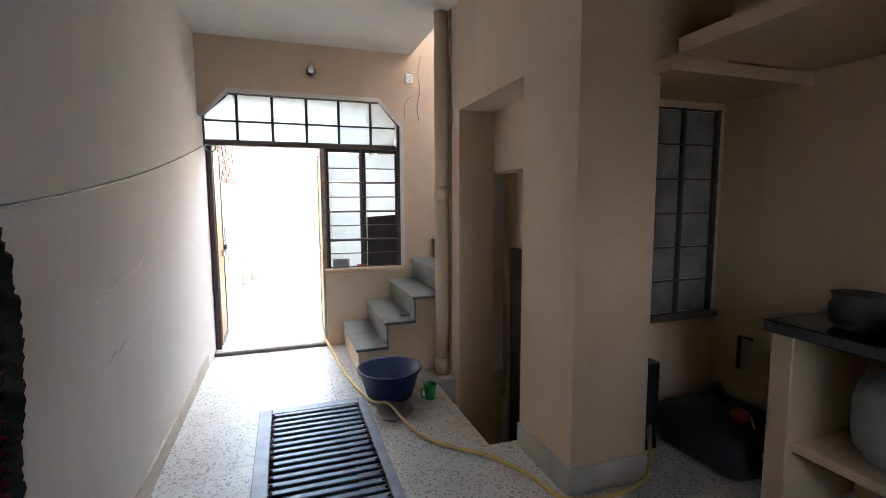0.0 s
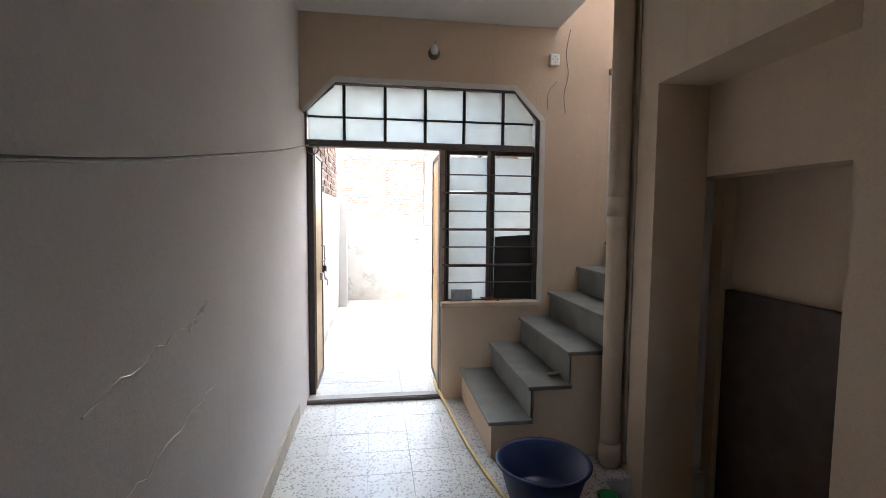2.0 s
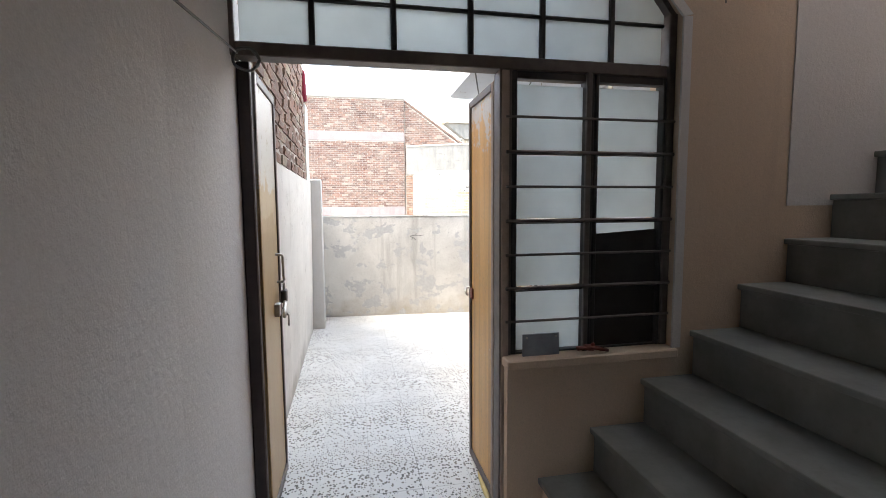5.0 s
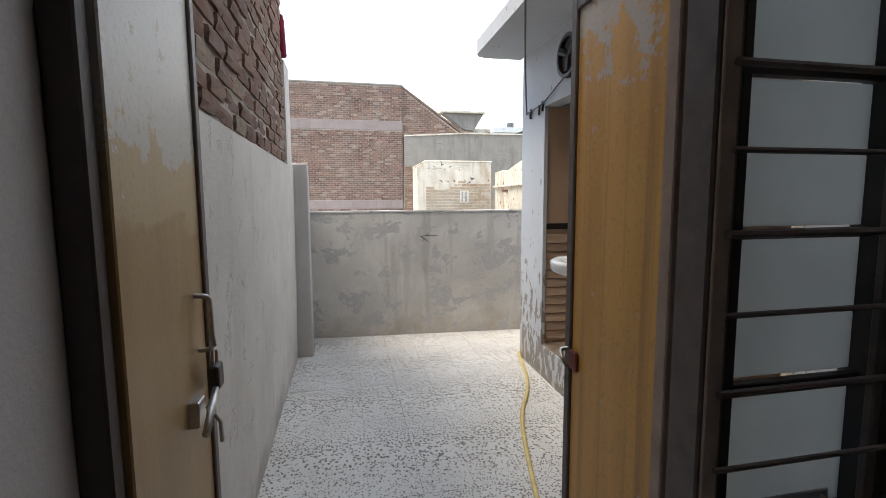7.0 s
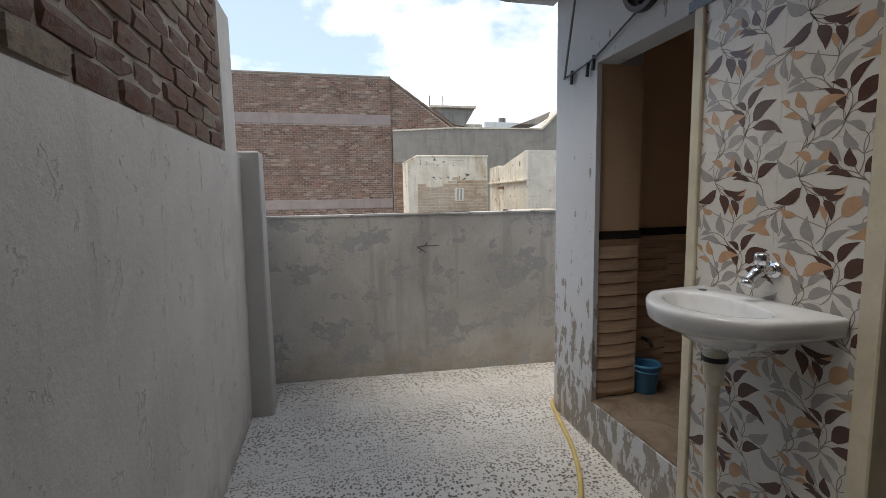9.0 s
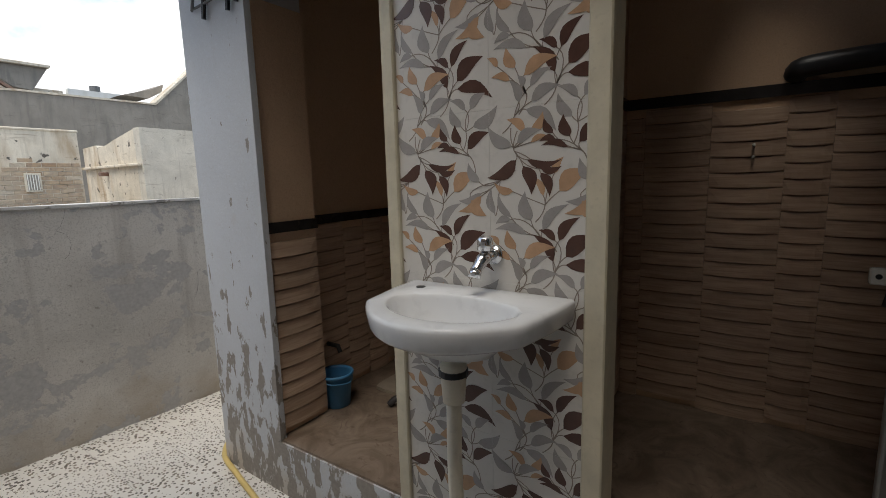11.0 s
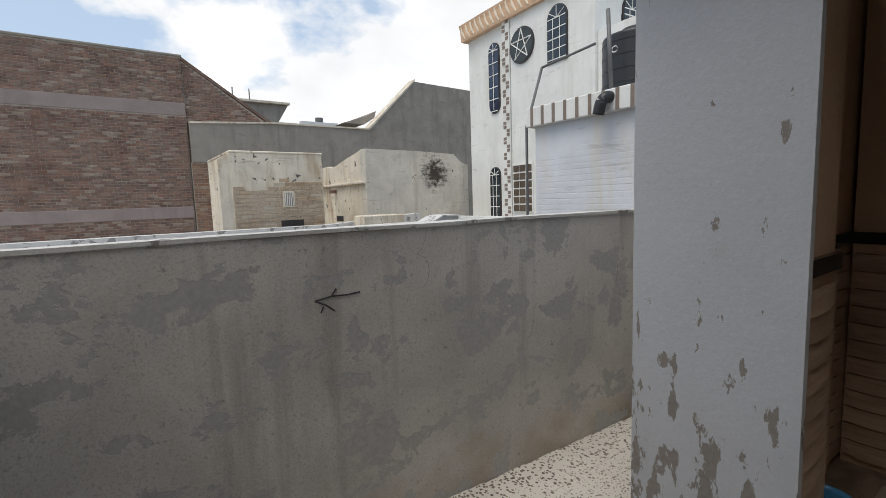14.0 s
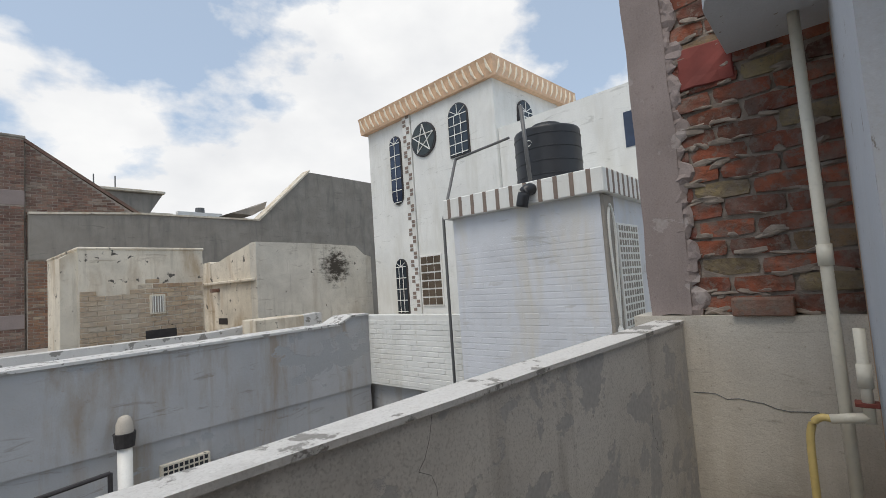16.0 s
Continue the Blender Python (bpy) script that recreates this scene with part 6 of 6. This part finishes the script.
# old washed houses in the middle distance
yel = group_of("washed_house", "weathered whitewashed brick outhouse with a small barred window", "house")
part("wall", box(bmesh.new(), 1.955, 3.90, 17.0, 19.5, -3.0, 2.50), M_OLDWHITE, yel)
part("coping", solid(1.94, 3.92, 16.98, 19.5, 2.50, 2.55, 0.015), M_OLDWHITE, yel)
brickwork(bricks(1.97, 3.88, 0.2, 2.15, 16.999, lambda x: 1.86 + 0.16 * math.sin(x * 2.2 + 1.0) + 0.1 * math.sin(x * 7), seed=33), M_BRICKYEL, yel)
part("pier", prism(bmesh.new(), [(1.73, -3.0), (1.955, -3.0), (1.955, 2.48), (1.86, 2.44), (1.73, 2.36)], "y", 17.02, 17.5), M_OLDWHITE, yel)
part("window_frame", solid(2.97, 3.22, 16.96, 17.0, 1.35, 1.70, 0.004), M_OLDWHITE, yel)
part("pane", box(bmesh.new(), 3.0, 3.19, 16.954, 16.959, 1.38, 1.67), M_GREYWALL, yel)
for k in range(5):
    part("window_bar", tube(bmesh.new(), [(3.015 + 0.04 * k, 16.95, 1.38), (3.015 + 0.04 * k, 16.95, 1.67)], 0.007, 6), M_BOARD, yel)
# flat dark panel paints the unlit inside of the doorway
part("doorway", box(bmesh.new(), 2.9, 3.4, 16.98, 16.996, 0.2, 1.07), M_DARKWOOD, yel, "dark low doorway")
wb = group_of("white_outhouse", "whitewashed outhouse with black mould stains", "house")
part("wall", prism(bmesh.new(), [(5.5, -3.0), (9.0, -3.0), (9.0, 2.45), (8.75, 2.52), (8.45, 2.76), (7.0, 2.81), (5.5, 2.82)], "y", 18.0, 18.3), M_MOULD, wb)
part("side_wall", prism(bmesh.new(), [(18.3, -3.0), (21.5, -3.0), (21.5, 2.50), (20.6, 2.54), (20.5, 2.48), (20.0, 2.50), (19.4, 2.62), (18.9, 2.70), (18.3, 2.80)], "x", 5.502, 5.75), M_OLDWHITE, wb)
part("roof", box(bmesh.new(), 5.75, 9.0, 18.3, 21.5, 2.0, 2.2), M_ROOF, wb)
part("ledge", solid(5.40, 5.502, 18.05, 21.5, 1.90, 1.97, 0.015), M_OLDWHITE, wb)
part("drain_spout", solid(5.30, 5.502, 20.0, 20.12, 1.70, 1.80, 0.01), M_BRICKFAR, wb)
# opening drawn as a dark panel, its shade put into the colour
part("dark_opening", box(bmesh.new(), 5.494, 5.5015, 19.6, 20.1, 0.86, 1.02), M_DARKWOOD, wb)

# the neighbour's roof edge across the lane
nb = group_of("neighbour_house", "blue-grey washed house wall with a long roof parapet", "house")
part("wall", box(bmesh.new(), -9, 5.6, 14.2, 14.6, -3.0, -0.10), M_NEIGH, nb)
bm = prism(bmesh.new(), [(-9, -0.04), (5.6, -0.16), (5.6, 1.07), (5.2, 1.07), (4.95, 0.95), (-9, 0.90)], "y", 14.17, 14.62)
part("parapet", bm, M_NEIGH, nb)
part("coping", prism(bmesh.new(), [(-9, 0.90), (4.95, 0.95), (5.2, 1.07), (5.6, 1.07), (5.6, 1.10), (5.2, 1.10), (4.93, 0.985), (-9, 0.935)], "y", 14.14, 14.65), M_TOP, nb, "flaking pale coping")
part("roof", box(bmesh.new(), -9, 8.8, 14.6, 24.4, 0.2, 0.5), M_ROOF, nb)
part("ridge", prism(bmesh.new(), [(-9, 0.5), (6.0, 0.5), (6.0, 1.1), (3.7, 0.95), (-9, 0.98)], "y", 16.2, 16.5), M_TOP, nb)
part("hatch", solid(4.2, 5.2, 15.6, 16.1, 0.5, 1.12, 0.02), M_OLDWHITE, nb)
part("link_wall", box(bmesh.new(), 5.6, 5.8, 11.8, 14.6, -0.15, 1.06), M_WHITEHOUSE, nb)
part("link_wall", box(bmesh.new(), 5.75, 5.95, 11.8, 14.6, -3.0, -0.15), M_NEIGH, nb)
me = bricks(11.9, 14.15, -0.12, 1.03, 0.0, seed=36, proud=0.006)
brickwork(me, M_WHITEHOUSE, nb).matrix_basis = pose(5.599, 26.05, 0, 0, 0, -90)
grille = part("vent_grille", solid(2.2, 2.78, 14.13, 14.2, -0.66, -0.44, 0.004), M_OLDWHITE, nb, "pierced white ventilation grille")
# black blocks on the plate stand for the shaded slots
for r in range(3):
    for k in range(9):
        part("slot", box(bmesh.new(), 2.225 + 0.06 * k, 2.268 + 0.06 * k, 14.126, 14.1295, -0.645 + 0.068 * r, -0.60 + 0.068 * r), M_BLACK, grille)
soil = group_of("soil_pipe", "white vent pipe with a dark collar and cowl", "pipe")
part("pipe", tube(bmesh.new(), [(1.80, 14.02, -3.0), (1.80, 14.02, 0.02)], 0.075, 14), M_BOARD, soil, "", True)
part("collar", tube(bmesh.new(), [(1.80, 14.02, -0.06), (1.80, 14.02, 0.10)], [0.10, 0.115], 14), M_BLACKSTEEL, soil)
part("cowl", turned(bmesh.new(), [(0.09, 0.0), (0.085, 0.12), (0.06, 0.19), (0.03, 0.21), (0.0, 0.212)], (1.80, 14.02, 0.08), 16), M_DADO, soil, "", True)
rail = group_of("hand_rail", "thin dark iron handrail on the lower stairs", "rail")
part("rail", tube(bmesh.new(), [(0.2, 13.2, -0.14), (1.465, 13.2, -0.064)], 0.022, 8), M_BLACKSTEEL, rail)
part("post", tube(bmesh.new(), [(1.465, 13.2, -3.0), (1.465, 13.2, -0.064)], 0.022, 8), M_BLACKSTEEL, rail)

# tank house
th = group_of("tank_house", "small bluish white roof house with a striped parapet", "house")
part("wall", box(bmesh.new(), 5.41, 8.2, 9.66, 11.88, -3.0, 2.48), M_BLUEWHITE, th)
me = bricks(9.68, 11.86, -0.6, 2.2, 0.0, lambda x: 2.12 + 0.08 * math.sin(3 * x), seed=35, proud=0.0016)
brickwork(me, M_BLUEWHITE, th).matrix_basis = pose(5.409, 21.54, 0, 0, 0, -90)
parapet_band = part("roof_parapet", solid(5.30, 8.3, 9.56, 11.98, 2.48, 2.77, 0.012), M_WHITEHOUSE, th)
for k in range(11):
    y = 9.70 + k * 0.212
    part("stripe", box(bmesh.new(), 5.295, 5.302, y, y + 0.055, 2.485, 2.765), M_BROWNBAND, parapet_band)
for k in range(9):
    x = 5.42 + k * 0.17
    part("stripe", box(bmesh.new(), x, x + 0.055, 9.556, 9.562, 2.485, 2.765), M_BROWNBAND, parapet_band)
part("pilaster", solid(5.405, 5.72, 9.615, 9.66, -0.2, 2.47, 0.01), M_GREYWALL, th, "grey relief pilaster")
part("relief", tube(bmesh.new(), smooth_path([(5.56, 9.61, 0.9), (5.50, 9.61, 1.5), (5.47, 9.61, 2.1), (5.56, 9.61, 2.35), (5.66, 9.61, 2.1), (5.62, 9.61, 1.5), (5.56, 9.61, 0.9)], 5), 0.018, 6), M_WHITEHOUSE, th)
part("rosette", turned(bmesh.new(), [(0.0, 0.03), (0.05, 0.025), (0.09, 0.0)], sides=14), M_WHITEHOUSE, th).matrix_basis = pose(5.56, 9.615, 0.85, 90)
jali = part("jali", solid(5.80, 6.55, 9.625, 9.66, 0.75, 2.15, 0.004), M_WHITEHOUSE, th, "pierced white concrete screen")
# grey blocks paint the shade in the screen's holes
proto = mesh_of("hole", box(bmesh.new(), -0.026, 0.026, -0.003, 0.0, -0.032, 0.032), M_GREYWALL)
for r in range(15):
    for k in range(8):
        h = new("hole", proto)
        h.parent, h.location = jali, (5.86 + 0.088 * k, 9.624, 0.83 + 0.09 * r)
tank = group_of("water_tank", "black ribbed plastic water tank on the flat roof", "water tank")
prof = [(0.0, 0.0), (0.462, 0.0), (0.475, 0.012), (0.475, 0.03), (0.475, 0.83), (0.475, 0.85), (0.465, 0.87), (0.34, 0.915), (0.22, 0.945), (0.215, 0.985), (0.16, 1.005), (0.0, 1.01)]
for k in range(4):
    part("rib", turned(bmesh.new(), [(0.47, 0.0), (0.482, 0.004), (0.482, 0.018), (0.47, 0.022)], (6.28, 10.70, 2.95 + k * 0.19), 40), M_BLACK, tank)
part("shell", turned(bmesh.new(), prof, (6.28, 10.70, 2.77), 40), M_BLACK, tank, "", True)
part("emblem", tube(bmesh.new(), smooth_path([(5.812 + 0.0 * k, 10.75 + 0.05 * math.cos(k * 0.9), 3.42 + 0.04 * math.sin(k * 0.9)) for k in range(8)], 3), 0.008, 6), M_BOARD, tank, "pale moulded emblem")
elbow = whole("overflow_elbow", tube(bmesh.new(), smooth_path([(5.40, 10.48, 2.66), (5.24, 10.48, 2.66), (5.18, 10.52, 2.60), (5.17, 10.56, 2.44)], 5), 0.075, 14), M_BLACK, "black corrugated overflow elbow on the striped parapet", "pipe", smooth=True)
stand = group_of("roof_pipe", "grey steel pipes running up to the water tank", "pipe")
part("upright", tube(bmesh.new(), [(5.55, 10.62, 2.77), (5.55, 10.68, 3.88)], 0.028, 10), M_WIRE, stand, "", True)
part("supply", tube(bmesh.new(), [(5.72, 11.0, 3.55), (5.6, 11.9, 3.42)], 0.02, 8), M_WIRE, stand, "", True)
part("supply", tube(bmesh.new(), [(5.6, 11.9, 3.42), (5.36, 12.02, 2.5), (5.36, 12.02, -3.0)], 0.022, 8), M_WIRE, stand, "", True)

# the white storeyed house
HM = pose(8.55, 13.0, 0, 0, 0, -4)
house = group_of("white_house", "tall white house with arched windows and a peach cornice", "house")
house.matrix_basis = HM
part("wall", box(bmesh.new(), 0.0, 3.3, 0.0, 4.66, -3.0, 5.97), M_WHITEHOUSE, house)
part("bay", box(bmesh.new(), -0.06, 0.0, 0.0, 2.72, -3.0, 5.97), M_WHITEHOUSE, house)
cornice = part("cornice", prism(bmesh.new(), [(-0.16, 5.97), (3.4, 5.97), (3.4, 6.42), (-0.24, 6.42), (-0.20, 6.30)], "y", -0.16, 4.80), M_PEACH, house, "peach cornice with cream relief")
part("wing", box(bmesh.new(), 0.02, 3.0, -5.5, -0.01, -3.0, 4.84), M_WHITEHOUSE, house)
part("wing_window", box(bmesh.new(), 0.01, 0.018, -3.12, -2.75, 3.7, 4.33), M_BLUEPANE, house)
for k in range(22):
    y = -0.10 + k * 0.222
    part("motif", tube(bmesh.new(), [(-0.19, y, 6.02), (-0.21, y + 0.09, 6.18), (-0.235, y + 0.13, 6.36)], [0.02, 0.036, 0.018], 6), M_CREAM, cornice)
for k in range(16):
    x = -0.1 + k * 0.22
    part("motif", tube(bmesh.new(), [(x, -0.165, 6.02), (x + 0.09, -0.165, 6.18), (x + 0.12, -0.165, 6.36)], [0.018, 0.034, 0.016], 6), M_CREAM, cornice)


def arch_window(parent, y, w, z0, z1, x, rounded_foot=False, cols=3, rows_=5, pane=None, swap=False):
    """An arched window: outline, glass and bars, on a wall that faces minus x."""
    r = w / 2
    def arch(rad, lo, hi):
        top = [(y + rad * math.cos(a), hi - r + rad * math.sin(a)) for a in [math.pi * k / 12 for k in range(13)]]
        foot = [(y - rad * math.cos(a), lo + r - rad * math.sin(a)) for a in [math.pi * k / 12 for k in range(13)]] if rounded_foot else [(y - rad, lo + (r - rad)), (y + rad, lo + (r - rad))]
        return top + foot
    win = part("window", prism(bmesh.new(), arch(r, z0, z1), "x", x - 0.035, x), M_BLACKSTEEL, parent)
    part("pane", prism(bmesh.new(), arch(r - 0.03, z0, z1), "x", x - 0.045, x - 0.036), pane or M_DARKPANE, win)
    hi = z1 - r * 0.95
    for k in range(rows_):
        z = z0 + 0.06 + (hi - z0 - 0.06) * k / (rows_ - 1)
        hw = r - 0.03 if not rounded_foot or z > z0 + r else 0.7 * r
        part("bar", box(bmesh.new(), x - 0.056, x - 0.046, y - hw, y + hw, z - 0.010, z + 0.010), M_BOARD, win)
    for k in range(1, cols):
        yy = y - r + w * k / cols
        part("bar", box(bmesh.new(), x - 0.060, x - 0.057, yy - 0.009, yy + 0.009, z0 + (0.09 if rounded_foot else 0.02), hi), M_BOARD, win)
    for a in (0.6, 1.57, 2.54):
        part("bar", tube(bmesh.new(), [(x - 0.05, y, hi), (x - 0.05, y + (r - 0.03) * math.cos(a), hi + (r - 0.05) * math.sin(a))], 0.009, 5), M_BOARD, win)
    return win


arch_window(house, 3.46, 0.46, 3.72, 5.60, 0.0, True, 2, 6, M_BLUEPANE)
arch_window(house, 1.06, 0.62, 4.48, 5.74, -0.06, False, 3, 5)
arch_window(house, 3.50, 0.46, 0.80, 2.26, 0.0, False, 3, 5)
rose = part("round_window", tube(bmesh.new(), [(-0.06, 2.26, 5.19), (-0.10, 2.26, 5.19)], 0.44, 28), M_BLACKSTEEL, house)
part("pane", tube(bmesh.new(), [(-0.10, 2.26, 5.19), (-0.108, 2.26, 5.19)], 0.40, 28), plain("green_brown_pane", (0.04, 0.046, 0.04), 0.15, 0, 0.4, 3, 0), rose)
star = [(2.26 + 0.39 * math.sin(k * math.tau * 2 / 5), 5.19 + 0.39 * math.cos(k * math.tau * 2 / 5)) for k in range(6)]
for (ya, za), (yb, zb) in zip(star, star[1:]):
    part("bar", tube(bmesh.new(), [(-0.115, ya, za), (-0.115, yb, zb)], 0.014, 6), M_BOARD, rose)
gw = part("window", box(bmesh.new(), -0.09, -0.06, 1.92, 2.68, 1.0, 2.28), M_BOARD, house)
proto = mesh_of("pane", box(bmesh.new(), -0.10, -0.092, 0, 0.215, 0, 0.17), plain("brownish_pane", (0.10, 0.075, 0.055), 0.2, 0, 0.4, 2, 0))
for r in range(6):
    for k in range(3):
        q = new("pane", proto)
        q.parent, q.location = gw, (0, 1.955 + 0.237 * k, 1.03 + 0.205 * r)
quoin = part("quoin_strip", box(bmesh.new(), -0.09, 0.0, 2.74, 3.04, 0.8, 6.0), M_WHITEHOUSE, house)
proto = mesh_of("quoin", solid(-0.012, 0, 0, 0.12, 0, 0.075, 0.004), M_BROWNBAND)
for r in range(25):
    for k in range(2):
        q = new("quoin", proto)
        q.parent, q.location = quoin, (-0.09, 2.75 + (0.02 if r % 2 else 0.15) + 0.0 * k, 0.88 + 0.205 * r + 0.10 * k) if k == 0 else (-0.09, 2.75 + (0.15 if r % 2 else 0.02), 0.88 + 0.205 * r + 0.10)
side = part("side_window_base", box(bmesh.new(), 0.78, 1.42, -0.02, 0.0, 4.9, 5.3), M_BLACKSTEEL, house)
me = arch_window(house, 0.0, 0.6, 4.85, 5.72, 0.0)
me.matrix_basis = pose(1.1, 0, 0, 0, 0, 90)

# ---- brick pieces and floor tiles ----


def lay_bricks(parent, material, y0, y1, z0, z1, x, face, length, course, seed, limit, edge=None):
    """Single bricks on a wall that faces along x; past the limit they are joined."""
    rnd = random.Random(seed)
    protos = []
    for k in range(8):
        bm = box(bmesh.new(), -0.03, 0.0, 0.0, length - 0.012, 0.0, course - 0.012)
        bmesh.ops.subdivide_edges(bm, edges=bm.edges[:], cuts=1, use_grid_fill=True)
        mid = Vector((-0.015, (length - 0.012) / 2, (course - 0.012) / 2))
        for v in bm.verts:
            off = v.co - mid
            if abs(off.y) > 0.05 and abs(off.z) > 0.02:
                v.co -= Vector((0.004 if off.x > 0 else 0.0, math.copysign(0.006, off.y), math.copysign(0.005, off.z)))
        for v in bm.verts:
            v.co += Vector((0.007, 0.007, 0.005)) * Vector(noise.noise_vector(v.co * 25 + Vector((k * 3.1, seed, 0)))).x + Vector((0, 0, 0.003 * rnd.uniform(-1, 1)))
        protos.append(mesh_of("brick", bm, material))
    n, r, z = 0, 0, z0
    while z + course < z1 + 0.01:
        y = y0 - (length / 2 if r % 2 else 0)
        while y < y1 - 0.05:
            a = max(y, y0)
            span = min(y + length, y1) - a
            stop = edge(z) if edge else y1
            if span > 0.06 and a + span < stop + 0.06 and n < limit:
                b = new("brick", rnd.choice(protos))
                b.parent = parent
                b.matrix_basis = pose(x + face * rnd.uniform(0.0, 0.013), a, z + rnd.uniform(-0.003, 0.003), rnd.uniform(-1.6, 1.6), 0, rnd.uniform(-1.3, 1.3)) @ Matrix.Diagonal((face, span / length, 1, 1))
                n += 1
            y += length
        z += course
        r += 1


lay_bricks(left_core, M_BRICK, GATE + 0.24, 7.58, 1.685, 3.10, -0.681, 1, 0.225, 0.076, 5, 300)
# smeared mortar and broken render over the end brickwork
rnd = random.Random(21)
bm = bmesh.new()
for k in range(150):
    y, z = rnd.uniform(7.6, 8.19), 1.345 + 0.088 * rnd.randrange(24) + rnd.uniform(-0.012, 0.012)
    m = pose(2.627, y, z, rnd.uniform(-16, 16)) @ Matrix.Diagonal((0.009, rnd.uniform(0.02, 0.08), rnd.uniform(0.007, 0.018), 1))
    bmesh.ops.create_icosphere(bm, subdivisions=1, radius=1.0, matrix=m)
rough_up(bm, 0.012, 26.0)
setting("end_mortar_smear", bm, M_MORTAR2, "smeared mortar over the brick joints")
bm = bmesh.new()
for k in range(40):
    z = 1.36 + k * 0.055
    m = pose(2.625, 8.175 - 0.02 * math.sin(k * 1.7), z) @ Matrix.Diagonal((0.014, rnd.uniform(0.015, 0.06), 0.06, 1))
    bmesh.ops.create_icosphere(bm, subdivisions=2, radius=1.0, matrix=m)
rough_up(bm, 0.016, 30.0)
setting("end_plaster_edge", bm, bpy.data.materials["pinkish_plaster_edge"], "ragged broken edge of the plaster")
bm = solid(2.618, 2.632, 7.90, 8.13, 2.42, 2.62, 0.006)
setting("red_oxide_patch", rough_up(bm, 0.01, 14.0, 3), plain("red_oxide_paint", (0.20, 0.045, 0.035), 0.8, 0, 0.2, 8), "patch of red oxide paint on the brickwork")
lay_bricks(end_core, M_BRICK2, 7.42, 8.21, 1.345, 3.5, 2.634, -1, 0.235, 0.088, 6, 200)


def lay_tiles(parent, material, x0, x1, y0, y1, z, size, seed, far=None, skip=None, rise=0.0):
    rnd = random.Random(seed)
    cache = {}
    i = 0
    x = x0
    while x < x1 - 0.02:
        y = y0
        w = min(size, x1 - x)
        while y < y1 - 0.02:
            d = min(size, (far(x + w / 2) if far else y1) - y)
            if d > 0.02 and not (skip and skip(x + w / 2, y + d / 2)):
                key = (round(w, 3), round(d, 3))
                if key not in cache:
                    cache[key] = mesh_of("tile", solid(0.0006, w - 0.0006, 0.0006, d - 0.0006, -0.012, 0.0, 0.0005), material)
                t = new("tile", cache[key])
                t.parent = parent
                t.matrix_basis = pose(x, y, z + rise * (y - y0) + rnd.uniform(-0.0005, 0.0005), math.degrees(math.atan(rise)))
            y += size
        x += size


lay_tiles(yard_floor, M_TERR, -0.69, 1.15, GATE + 0.09, 8.45, yard_z(GATE + 0.09), 0.25, 3, lambda x: parapet_y(x), None, YARD_FALL)
lay_tiles(yard_floor, M_TERR, 1.15, 2.58, 7.56, 8.4, yard_z(7.56), 0.25, 4, lambda x: parapet_y(x), None, YARD_FALL)
lay_tiles(floor_in, M_TERRIN, LEFT, 1.1, 0.36, GATE + 0.015, 0.0, 0.25, 5, None, lambda x, y: -0.08 < x < 0.40 and 1.5 < y < 3.1)
lay_tiles(floor_in, M_TERRIN, 1.1, 2.6, 0.36, 2.36, 0.0, 0.25, 6)
lay_tiles(floor_in, M_TERRIN, 1.1, 1.27, 3.4, 3.65, 0.0, 0.25, 7)
lay_tiles(floor_in, M_TERRIN, LEFT, 2.6, -2.6, 0.36, 0.0, 0.5, 8)
